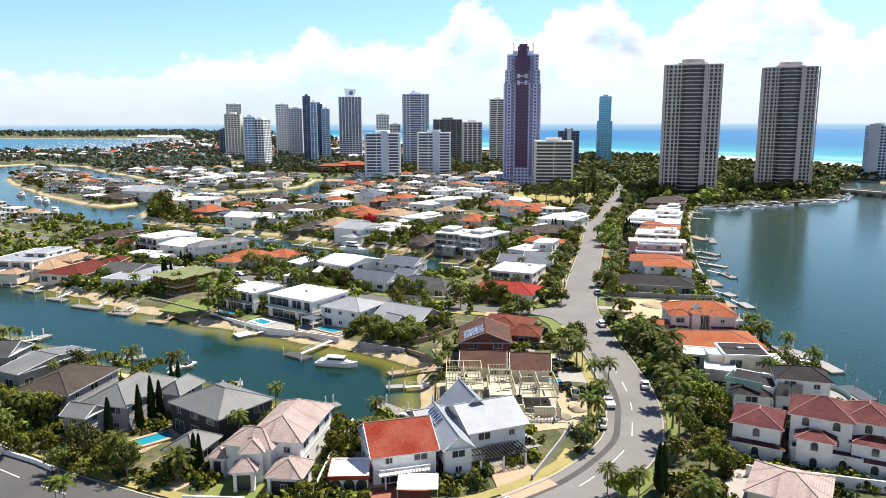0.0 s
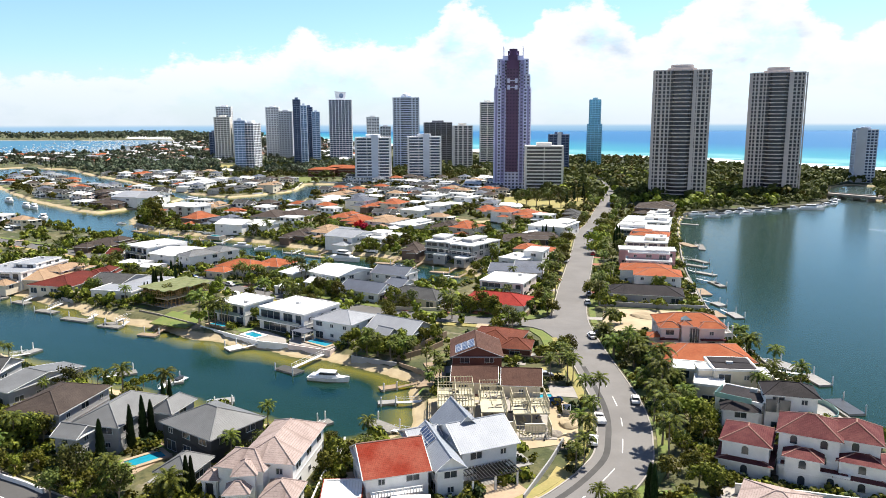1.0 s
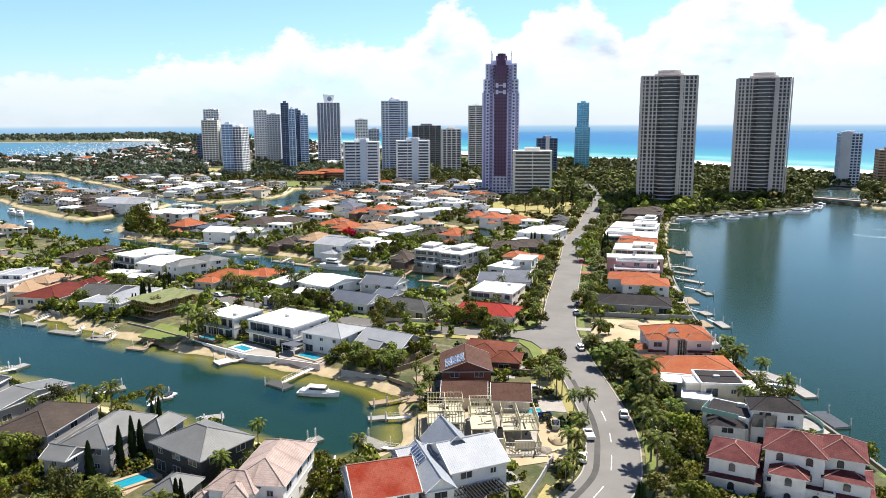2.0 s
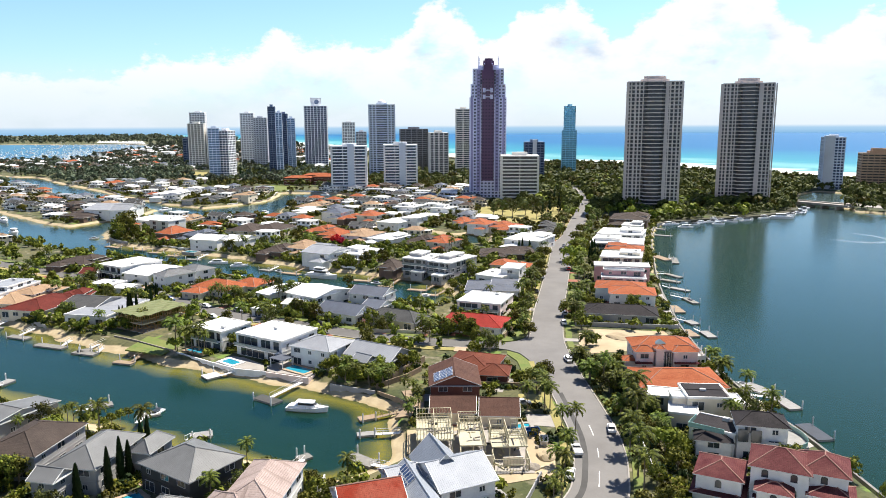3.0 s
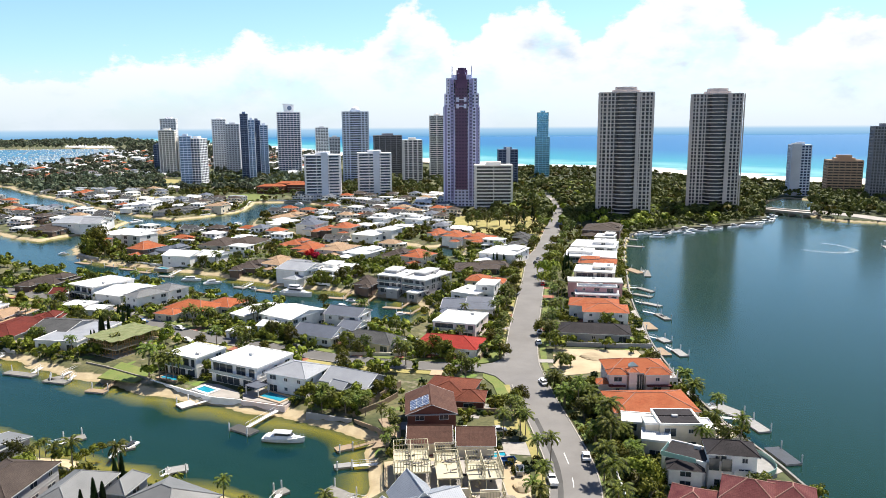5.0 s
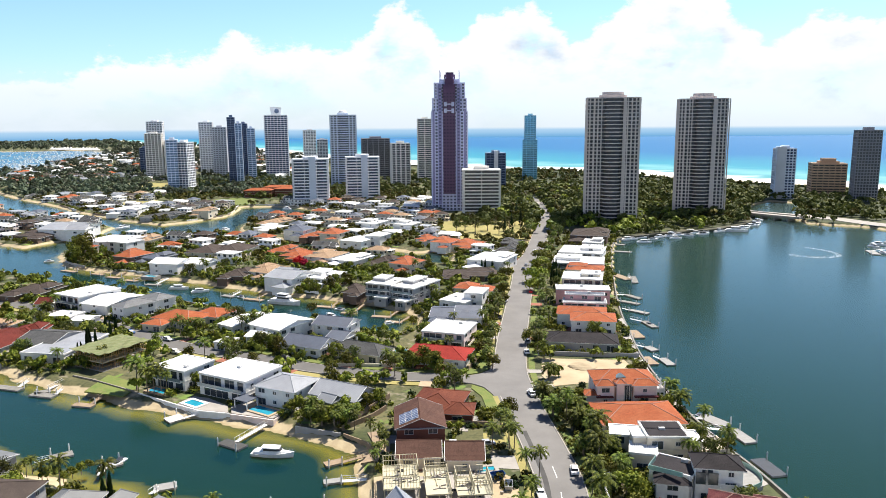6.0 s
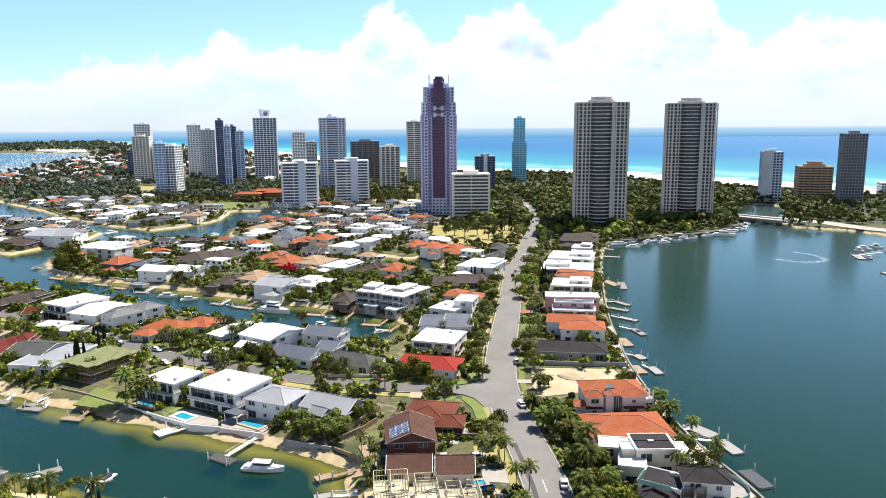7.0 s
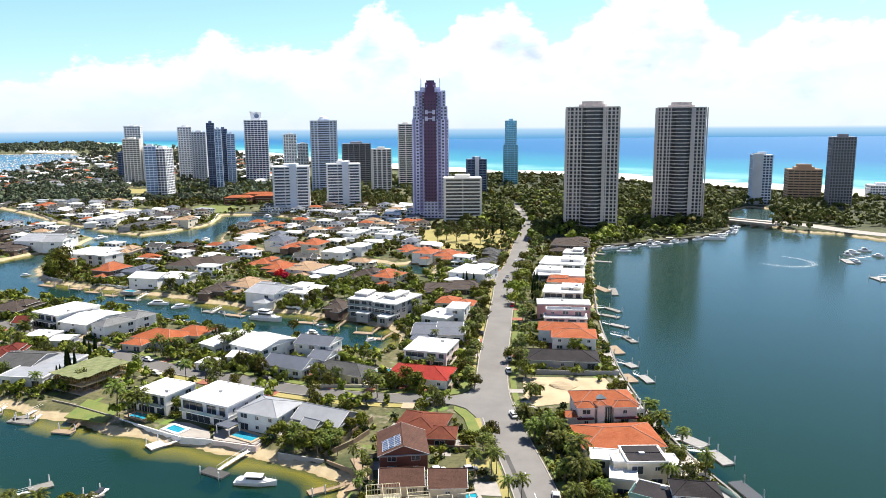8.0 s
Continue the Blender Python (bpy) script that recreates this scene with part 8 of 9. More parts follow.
PAINT = {"white": (0.8, 0.8, 0.8), "silver": (0.42, 0.43, 0.45), "dark": (0.035, 0.037, 0.042), "red": (0.5, 0.03, 0.03), "blue": (0.03, 0.09, 0.24), "teal": (0.03, 0.22, 0.24)}
CP = {k: material("car_paint_" + k, c, tuple(v * 0.95 for v in c), rough=0.25, scale=0.4, grain=2, stain=0.03, bump=0.0, metal=0.15 if k == "silver" else 0.0) for k, c in PAINT.items()}
skip_bin(28.2, 147.5, 80, CP["silver"], "grey steel skip of building rubble")
skip_bin(26.5, 152.5, 10, CP["blue"], "blue plastic water tank bin on the site")

# timber-framed shell with a green net over its roof
shell = thing("unfinished_house", "two-storey timber house frame under green netting", "building frame", -91, 250, GZ, -33)
slab(shell, -7, -8.5, 7, 9.5, -0.3, 0.2, M["concrete"], "ground_slab", "pale concrete slab")
slab(shell, -6.8, -8.3, 6.8, 9.3, 2.8, 3.05, M["pine"], "upper_deck", "raw timber deck")
for yy in (-8.2, -2.5, 3.2, 9.2):
    studs(shell, -6.7, yy, 6.7, yy, 3.05, 2.7, 0.9)
    studs(shell, -6.7, yy, 6.7, yy, 0.2, 2.6, 1.5)
for xx in (-6.7, 0, 6.7):
    studs(shell, xx, -8.2, xx, 9.2, 3.05, 2.7, 0.9)
    studs(shell, xx, -8.2, xx, 9.2, 0.2, 2.6, 1.5)
bm = bmesh.new()
n = 14
vs = [[bm.verts.new((-7.8 + 15.6 * i / n, -9.4 + 20 * j / n, 6.0 + 0.16 * math.sin(i * 1.9) * math.cos(j * 1.3) + (0.25 if (i + j) % 5 == 0 else 0))) for i in range(n + 1)] for j in range(n + 1)]
for j in range(n):
    for i in range(n):
        bm.faces.new((vs[j][i], vs[j][i + 1], vs[j + 1][i + 1], vs[j + 1][i]))
r = bmesh.ops.extrude_face_region(bm, geom=bm.faces[:])
for v in r["geom"]:
    if isinstance(v, bmesh.types.BMVert):
        v.co.z += 0.12
part("roof_net", bm, M["tarp"], shell, "sagging green debris net")

# ---- jetties ----
PILE = bmesh.new()
rings = [[PILE.verts.new((r * math.cos(k * 0.6283), r * math.sin(k * 0.6283), z)) for k in range(10)] for r, z in ((0.17, -1.7), (0.17, 2.1), (0.2, 2.1), (0.03, 2.4))]
for p, q in zip(rings, rings[1:]):
    for k in range(10):
        PILE.faces.new((p[k], p[(k + 1) % 10], q[(k + 1) % 10], q[k]))
PILE.faces.new(rings[-1])
pile_mesh = bpy.data.meshes.new("mooring_post")
PILE.to_mesh(pile_mesh)
pile_mesh.materials.append(M["trim"])
PILE.free()
DOCKWORDS = {"white_deck": "white floating pontoon with a railed white gangway", "grey_deck": "weathered grey floating jetty with a railed gangway", "pale_deck": "pale floating pontoon with white piles and gangway", "timber": "brown timber jetty on piles", "dark_trim": "black floating pontoon with a gangway", "dark_deck": "dark weathered pontoon with pale edges"}


def dock(x, y, length, width, a, sx, sy, mat_key):
    root = thing("jetty", DOCKWORDS[mat_key], "jetty", x, y, 0, a, group="jetties on the water")
    bm = bmesh.new()
    box(bm, -length / 2, -width / 2, 0.42, length / 2, width / 2, 0.5)
    part("deck", bm, M[mat_key], root)
    bm = bmesh.new()
    box(bm, -length / 2 + 0.1, -width / 2 + 0.1, -0.3, length / 2 - 0.1, width / 2 - 0.1, 0.41)
    part("float", bm, M["concrete"], root)
    for s in (-1, 1):
        share("mooring_post", pile_mesh, root, pose(s * (length / 2 - 0.6), -width / 2 - 0.25 if a % 2 else width / 2 + 0.25, 0))
    # gangway from the shore
    c, s_ = math.cos(radians(-a)), math.sin(radians(-a))
    lx, ly = (sx - x) * c - (sy - y) * s_, (sx - x) * s_ + (sy - y) * c
    tx, ty = max(-length / 2 + 0.6, min(length / 2 - 0.6, lx)), max(-width / 2 + 0.3, min(width / 2 - 0.3, ly))
    p, q = Vector((tx, ty, 0.55)), Vector((lx, ly, 1.35))
    if (q - p).length > 1.5:
        side = Vector((-(q - p).y, (q - p).x, 0)).normalized() * 0.6
        bm = bmesh.new()
        quad(bm, [p - side, p + side, q + side, q - side])
        quad(bm, [v - Vector((0, 0, 0.12)) for v in (p - side, q - side, q + side, p + side)])
        for sd in (-1, 1):
            bar(bm, p + side * sd + Vector((0, 0, 0.95)), q + side * sd + Vector((0, 0, 0.95)), 0.045)
            m = max(2, int((q - p).length / 1.6))
            for k in range(m + 1):
                b0 = p.lerp(q, k / m) + side * sd
                bar(bm, b0 - Vector((0, 0, 0.06)), b0 + Vector((0, 0, 0.95)), 0.035)
        part("gangway", bm, M["trim"] if mat_key != "timber" else M["timber"], root, "railed gangway")


# ---- boats ----
def boat(x, y, a, length, kind):
    words = {"cruiser": "white motor cruiser moored on the water", "flybridge": "large white flybridge cruiser with a raised helm", "runabout": "small dark-topped runabout at a jetty"}
    root = thing("boat", words[kind], "boat", x, y, 0, a, group="boats on the water")
    if x > 150 and y > 480:
        length *= 1.3
    L, B = length, max(1.8, length * 0.30)
    rows = []
    bm = bmesh.new()
    for k in range(9):
        u = k / 8
        half = B / 2 * (1 - max(0, u - 0.45) ** 2 / 0.3025 * 0.97) * (0.92 if k == 0 else 1)
        sheer = L * (0.085 + 0.05 * u * u)
        px_ = -L / 2 + L * u
        rows.append([bm.verts.new(v) for v in ((px_, -half, sheer), (px_ - 0.03 * L * u, -half * 0.75, 0.02), (px_ - 0.06 * L * u, 0, -0.35), (px_ - 0.03 * L * u, half * 0.75, 0.02), (px_, half, sheer))])
    for p, q in zip(rows, rows[1:]):
        for k in range(4):
            bm.faces.new((p[k], q[k], q[k + 1], p[k + 1]))
        bm.faces.new((p[4], q[4], q[0], p[0]))
    bm.faces.new(rows[0])
    bmesh.ops.recalc_face_normals(bm, faces=bm.faces[:])
    part("hull", bm, M["boat_white"], root, "glossy white hull")
    h = L * 0.10
    if kind != "runabout":
        bm = bmesh.new()
        lo = [(-0.46, 0.40), (-0.1, 0.41), (0.16, 0.36), (0.33, 0.16), (0.36, 0)]
        rim = [(u * L, -v * B) for u, v in lo] + [(u * L, v * B) for u, v in lo[-2::-1]]
        a_, b_ = ([bm.verts.new((x_ * k_, y_ * k_, z_)) for x_, y_ in rim] for k_, z_ in ((1, h * 0.85), (0.93, h + L * 0.035)))
        for k in range(len(rim)):
            bm.faces.new((a_[k], a_[(k + 1) % len(rim)], b_[(k + 1) % len(rim)], b_[k]))
        bm.faces.new(b_)
        part("coachroof", bm, M["boat_white"], root)
        h += L * 0.035
    tiers = [(-0.22, 0.15, 0.36, h, h + L * (0.085 if kind != "runabout" else 0.1))]
    if kind == "flybridge":
        tiers.append((-0.20, 0.06, 0.30, h + L * 0.085, h + L * 0.15))
    for i, (u0, u1, wd, z0, z1) in enumerate(tiers):
        bm = bmesh.new()
        w2 = B * wd
        rings = []
        for v in (0.0, 0.32, 0.82, 1.0):
            nose = L * u1 * (1.6 - 0.6 * v)
            back = L * (u0 + 0.03 * v)
            ww = w2 * (1 - 0.12 * v)
            rings.append([bm.verts.new((px_, py_, z0 + (z1 - z0) * v)) for px_, py_ in ((back, -ww), (nose * 0.55, -ww), (nose * 0.9, -ww * 0.72), (nose, 0), (nose * 0.9, ww * 0.72), (nose * 0.55, ww), (back, ww))])
        for r, (a_, b_) in enumerate(zip(rings, rings[1:])):
            for k in range(7):
                bm.faces.new((a_[k], a_[(k + 1) % 7], b_[(k + 1) % 7], b_[k])).material_index = 1 if r == 1 else 0
        bm.faces.new(rings[-1])
        part("cabin", bm, [M["boat_white"], M["dark_trim"]], root, "white cabin with dark windows")
        bm = bmesh.new()
        box(bm, L * u0 - 0.5, -w2, z1, L * u1 * 1.05, w2, z1 + 0.09)
        part("hardtop", bm, M["boat_white"] if kind != "runabout" else M["dark_trim"], root)
    if L > 8:
        bm = bmesh.new()
        for k in range(6):
            u = 0.5 + 0.09 * k
            half = B / 2 * (1 - max(0, u - 0.45) ** 2 / 0.3025) * 0.95
            zz = L * (0.085 + 0.05 * u * u)
            for sd in (-1, 1):
                bar(bm, (-L / 2 + L * u, half * sd, zz - 0.05), (-L / 2 + L * u, half * sd, zz + 0.55), 0.03)
        part("bow_rail", bm, M["frame"], root, "thin steel bow rail")


# ---- vehicles ----
def car_meshes(kind):
    out = []
    bm = bmesh.new()
    prof = {"car": [(-2.2, 0.35), (-2.25, 0.75), (-2.1, 0.95), (2.1, 0.80), (2.25, 0.6), (2.2, 0.35)], "ute": [(-2.5, 0.4), (-2.5, 1.05), (0.3, 1.08), (2.3, 0.95), (2.45, 0.6), (2.4, 0.4)]}[kind]
    for s in (-1, 1):
        bm.faces.new([bm.verts.new((u, s * 0.9, z)) for u, z in (prof if s < 0 else prof[::-1])])
    bm.verts.ensure_lookup_table()
    n = len(prof)
    for k in range(n):
        bm.faces.new((bm.verts[k], bm.verts[n + n - 1 - k], bm.verts[n + n - 1 - (k + 1) % n], bm.verts[(k + 1) % n]))
    bmesh.ops.recalc_face_normals(bm, faces=bm.faces[:])
    top = [(-1.7, 1.0), (1.1, 1.0)] if kind == "car" else [(-0.4, 1.0), (1.4, 1.0)]
    bmesh.ops.bevel(bm, geom=bm.edges[:], offset=0.08, segments=2, affect="EDGES")
    me = bpy.data.meshes.new("body")
    bm.to_mesh(me)
    bm.free()
    u0, u1 = top[0][0], top[1][0]
    cab, roof = bmesh.new(), bmesh.new()
    lo = [(u0, -0.82), (u1, -0.82), (u1, 0.82), (u0, 0.82)]
    hi = [(u0 + 0.45, -0.66), (u1 - 0.65, -0.66), (u1 - 0.65, 0.66), (u0 + 0.45, 0.66)]
    a_, b_ = [cab.verts.new((*p, 0.86)) for p in lo], [cab.verts.new((*p, 1.42)) for p in hi]
    for k in range(4):
        cab.faces.new((a_[k], a_[(k + 1) % 4], b_[(k + 1) % 4], b_[k]))
    cab.faces.new(b_)
    box(roof, u0 + 0.42, -0.68, 1.42, u1 - 0.62, 0.68, 1.48)
    out = [me]
    for nm, b in (("cabin_glass", cab), ("roof", roof)):
        q = bpy.data.meshes.new(nm)
        b.to_mesh(q)
        b.free()
        out.append(q)
    out[1].materials.append(M["dark_trim"])
    return out


wb = bmesh.new()
bmesh.ops.create_cone(wb, segments=12, radius1=0.33, radius2=0.33, depth=0.24, cap_ends=True, matrix=pose(0, 0, 0, 90))
wheel_mesh = bpy.data.meshes.new("wheel")
wb.to_mesh(wheel_mesh)
wb.free()
wheel_mesh.materials.append(M["rubber"])
CAR = {}


def car(x, y, a, colour, kind):
    if (colour, kind) not in CAR:
        ms = car_meshes(kind)
        ms[0].materials.append(CP[colour])
        ms[2].materials.append(CP[colour])
        CAR[colour, kind] = ms
    ms = CAR[colour, kind]
    root = thing("car" if kind == "car" else "pickup", "parked %s %s on the street" % (colour, "passenger car" if kind == "car" else "utility pickup"), "car", x, y, GZ + 0.17, a, group="parked cars")
    share("body", ms[0], root)
    share("cabin_glass", ms[1], root)
    share("roof", ms[2], root)
    for u in (-1.4, 1.4):
        for v in (-0.82, 0.82):
            share("wheel", wheel_mesh, root, pose(u, v, 0.33))


# jetties: north bank of the near canal, south bank, canal end, lake, middle canal
dock(-57.2, 200.6, 4.6, 4.5, 38, -50.3, 201.6, 'white_deck')
dock(-37.7, 181.3, 7.8, 3.4, -37, -30.5, 191.2, 'dark_deck')
dock(-103.8, 226.9, 4.6, 3.0, 27, -99.9, 233.0, 'grey_deck')
dock(-86.8, 214.1, 6.6, 2.6, -18, -82.8, 220.1, 'timber')
dock(-132.4, 243.1, 8.8, 3.0, -23, -130.8, 250.2, 'grey_deck')
dock(-117.0, 232.2, 11.9, 3.0, -22, -111.7, 235.4, 'grey_deck')
dock(-102.5, 224.1, 8.4, 3.0, -20, -97.8, 226.4, 'grey_deck')
dock(-148.1, 256.0, 8.0, 3.0, -27, -145.8, 261.1, 'grey_deck')
dock(-160.7, 264.4, 7.4, 3.0, -31, -160.0, 269.9, 'grey_deck')
dock(-113.3, 198.3, 4.8, 3.0, 68, -114.9, 191.3, 'pale_deck')
dock(-79.4, 179.6, 5.4, 3.2, 30, -83.0, 174.1, 'grey_deck')
dock(-65.0, 173.1, 4.9, 3.2, 26, -65.3, 165.7, 'grey_deck')
dock(-48.9, 160.2, 5.0, 3.2, 17, -50.6, 155.3, 'pale_deck')
dock(-23.6, 147.4, 3.1, 2.5, 38, -24.8, 140.8, 'grey_deck')
dock(-11.1, 145.4, 7.7, 3.2, -42, -5.4, 139.8, 'grey_deck')
dock(-11.2, 168.0, 4.5, 2.6, 21, -2.7, 169.4, 'timber')
dock(-10.8, 158.6, 4.6, 2.2, 9, -3.1, 156.7, 'pale_deck')
dock(92.3, 181.9, 8.1, 4.5, -64, 84.4, 181.5, 'pale_deck')
dock(94.7, 171.5, 8.6, 3.6, -84, 84.7, 176.4, 'pale_deck')
dock(92.2, 153.9, 9.1, 4.0, -86, 89.5, 158.3, 'dark_trim')
dock(99.7, 232.6, 7.6, 3.2, -88, 96.4, 236.6, 'pale_deck')
dock(94.0, 234.3, 8.3, 4.0, -87, 91.0, 236.2, 'timber')
dock(100.0, 247.6, 5.5, 3.4, -78, 95.3, 249.4, 'pale_deck')
dock(101.2, 266.4, 10.4, 4.2, -91, 98.4, 270.4, 'timber')
dock(111.9, 279.6, 10.0, 3.0, -84, 105.8, 285.5, 'grey_deck')
dock(115.0, 299.7, 9.2, 3.0, -53, 108.5, 303.1, 'pale_deck')
dock(117.0, 316.6, 9.4, 3.0, -49, 110.2, 318.9, 'grey_deck')
dock(122.4, 327.6, 10.2, 3.0, -68, 113.7, 329.2, 'grey_deck')
dock(132.4, 372.4, 14.9, 5.0, -78, 126.1, 375.3, 'timber')
dock(136.6, 364.9, 16.0, 3.4, -105, 134.5, 368.3, 'grey_deck')
dock(160.1, 449.1, 11.0, 4.0, -31, 149.6, 446.0, 'grey_deck')
dock(167.1, 478.1, 9.0, 4.0, -40, 158.1, 474.4, 'grey_deck')
dock(314.9, 425.1, 16.0, 5.0, -111, 337.3, 433.7, 'pale_deck')
dock(296.1, 371.7, 12.5, 5.0, -97, 311.5, 376.3, 'pale_deck')
dock(-174.4, 428.8, 11.6, 3.0, -32, -169.4, 434.0, 'timber')
dock(-154.4, 417.4, 8.5, 3.0, -29, -150.8, 421.9, 'timber')
dock(-142.4, 407.1, 9.0, 3.0, -26, -138.3, 417.0, 'timber')
dock(-130.1, 397.0, 8.4, 3.0, -27, -126.3, 403.7, 'timber')
dock(-115.2, 384.9, 8.4, 3.0, -17, -110.4, 395.8, 'grey_deck')
dock(-71.0, 353.4, 7.4, 3.0, -35, -65.8, 357.9, 'grey_deck')
dock(-57.4, 344.3, 10.8, 3.0, -31, -52.1, 352.4, 'timber')
dock(-22.6, 325.8, 9.1, 3.0, -21, -16.2, 334.0, 'timber')
dock(-11.5, 312.8, 7.5, 3.0, -22, -5.1, 324.3, 'timber')
dock(2.5, 305.3, 8.7, 3.0, -20, 10.8, 312.3, 'timber')
dock(7.5, 296.0, 7.5, 3.0, -21, 14.9, 300.8, 'timber')
dock(-159.6, 388.8, 10.6, 3.5, -22, -163.7, 378.8, 'grey_deck')
dock(-183.1, 406.6, 15.1, 3.5, -30, -183.8, 394.2, 'grey_deck')
# boats
boat(-26.4, 174.2, -14, 11.0, 'cruiser')
boat(-63.8, 173.8, -111, 5.5, 'runabout')
boat(-199.2, 462.5, 26, 6.0, 'cruiser')
boat(-99.1, 373.2, -8, 10.4, 'cruiser')
boat(-86.7, 364.9, 14, 8.9, 'cruiser')
boat(-78.6, 329.5, 35, 11.0, 'flybridge')
boat(-41.5, 334.7, -29, 17.0, 'flybridge')
boat(-64.0, 349.6, -52, 6.3, 'runabout')
boat(-15.6, 320.0, -28, 5.8, 'runabout')
boat(-18.4, 303.2, -39, 10.1, 'flybridge')
boat(5.8, 294.2, 21, 5.1, 'cruiser')
boat(-203.1, 612.4, 58, 13.0, 'cruiser')
boat(-116.6, 585.5, 64, 11.9, 'cruiser')
boat(-109.5, 564.6, 32, 8.0, 'cruiser')
boat(-251.7, 670.5, 47, 8.5, 'cruiser')
boat(-45.7, 706.8, -46, 17.0, 'flybridge')
boat(-125.0, 765.6, 43, 12.2, 'cruiser')
boat(-83.5, 729.4, -51, 14.0, 'cruiser')
boat(-14.4, 690.4, 35, 11.6, 'cruiser')
boat(90.4, 186.4, -47, 2.5, 'runabout')
boat(112.1, 279.5, -61, 4.1, 'runabout')
boat(-249.2, 425.9, -49, 17.0, 'cruiser')
boat(-311.9, 559.5, -52, 17.0, 'cruiser')
boat(-261.1, 487.5, -54, 17.0, 'cruiser')
boat(-346.0, 596.7, -47, 17.0, 'cruiser')
boat(-300.4, 549.2, -53, 17.0, 'cruiser')
boat(184.6, 497.9, 11, 6.9, 'cruiser')
boat(193.3, 504.0, 11, 7.1, 'runabout')
boat(198.6, 495.5, 11, 7.0, 'runabout')
boat(216.4, 507.9, 12, 7.3, 'runabout')
boat(224.7, 511.8, 12, 7.4, 'cruiser')
boat(241.7, 519.8, 11, 7.6, 'cruiser')
boat(249.5, 524.0, 11, 7.7, 'runabout')
boat(265.5, 527.0, 11, 7.8, 'runabout')
boat(277.7, 530.8, 12, 8.0, 'runabout')
boat(289.0, 540.9, 12, 8.2, 'cruiser')
boat(301.7, 551.2, 12, 8.4, 'runabout')
boat(311.8, 562.5, 13, 8.7, 'runabout')
boat(323.9, 581.0, 13, 9.0, 'runabout')
boat(329.7, 444.3, -80, 9.1, 'flybridge')
boat(318.9, 421.0, -90, 8.0, 'cruiser')
boat(-197.2, 779.1, -51, 15.2, 'cruiser')
boat(-161.6, 704.5, -53, 17.0, 'cruiser')
# vehicles
car(45.5, 202.3, 95, 'white', 'car')
car(52.6, 242.0, 84, 'white', 'car')
car(55.7, 254.4, 80, 'silver', 'car')
car(58.9, 317.5, 72, 'white', 'car')
car(74.5, 334.4, 74, 'red', 'car')
car(82.3, 389.5, 72, 'dark', 'car')
car(86.4, 401.4, 72, 'silver', 'car')
car(101.8, 447.2, 72, 'white', 'car')
car(105.7, 446.6, 250, 'dark', 'car')
car(133.7, 546.2, 72, 'white', 'car')
car(146.2, 609.9, 72, 'silver', 'car')
car(156.8, 672.5, 72, 'dark', 'car')
car(34.4, 142.9, 88, 'white', 'ute')
car(30.7, 132.5, 75, 'white', 'car')
car(44.7, 153.3, 78, 'white', 'car')
car(45.7, 203.3, 86, 'white', 'car')
car(34.6, 180.3, 85, 'dark', 'car')
car(26.9, 169.6, 5, 'silver', 'car')
car(47.8, 204.9, 80, 'dark', 'car')
car(-95.4, 285.0, -35, 'blue', 'car')
car(-78.2, 273.4, -35, 'white', 'car')
car(-80.9, 264.1, -35, 'silver', 'car')
car(-71.3, 257.1, -35, 'white', 'car')
car(-64.4, 266.1, -35, 'silver', 'car')
car(-31.2, 245.4, -35, 'dark', 'car')
car(-13.8, 224.2, -32, 'blue', 'car')
car(-40.5, 265.9, -35, 'white', 'car')
car(-52.3, 266.3, -35, 'dark', 'car')
car(18.8, 170.2, 5, 'white', 'car')
car(47.6, 278.0, 75, 'white', 'car')
car(51.3, 289.3, 75, 'dark', 'car')
boat(180.6, 496.6, 20, 9.0, 'cruiser')
boat(187.7, 483.4, -10, 8.0, 'cruiser')
boat(218.7, 510.6, 30, 10.0, 'flybridge')
boat(216.8, 498.0, 0, 7.0, 'cruiser')
boat(239.5, 523.5, -15, 10.0, 'cruiser')
boat(244.7, 514.3, 15, 9.0, 'runabout')
boat(276.6, 525.6, -20, 13.0, 'cruiser')
boat(301.3, 551.7, 40, 8.0, 'cruiser')
boat(317.4, 568.6, 60, 10.0, 'flybridge')
boat(338.5, 452, -70, 11.0, 'cruiser')
boat(346.8, 437.5, -80, 9.0, 'cruiser')
boat(352.0, 458.0, -60, 9.0, 'flybridge')
boat(207.4, 505.0, 25, 7.5, 'cruiser')
boat(230.0, 509.0, -35, 8.0, 'runabout')
boat(263.0, 525.0, 20, 8.5, 'flybridge')
boat(293.0, 541.0, 35, 8.0, 'cruiser')
boat(310.0, 556.0, 50, 8.5, 'cruiser')
patch([(230, 629), (222, 593), (247, 581), (270, 622), (262, 657)], GZ + 0.14, M["dry_lawn"], "sunlit lawn between the twin towers", "lawn")


# ---- bridge and lake ----
bridge = thing("road_bridge", "low concrete road bridge over the lake inlet", "bridge", 340, 600, GZ, -58)
bm = bmesh.new()
box(bm, -34, -7, 0.6, 34, 7, 1.6)
part("deck", bm, M["concrete"], bridge)
for s in (-7, 7):
    bm = bmesh.new()
    box(bm, -34, s - 0.2, 1.55, 34, s + 0.2, 2.4)
    part("parapet", bm, M["concrete"], bridge)
for u in (-24, -12, 0, 12, 24):
    bm = bmesh.new()
    box(bm, u - 0.6, -6, -4.5, u + 0.6, 6, 0.65)
    part("pier", bm, M["concrete"], bridge)
M["foam"] = material("foam", (0.44, 0.53, 0.56), (0.22, 0.33, 0.38), rough=0.5, scale=0.3, grain=1.5, stain=0.3)
bm = bmesh.new()
fo = random.Random(6)
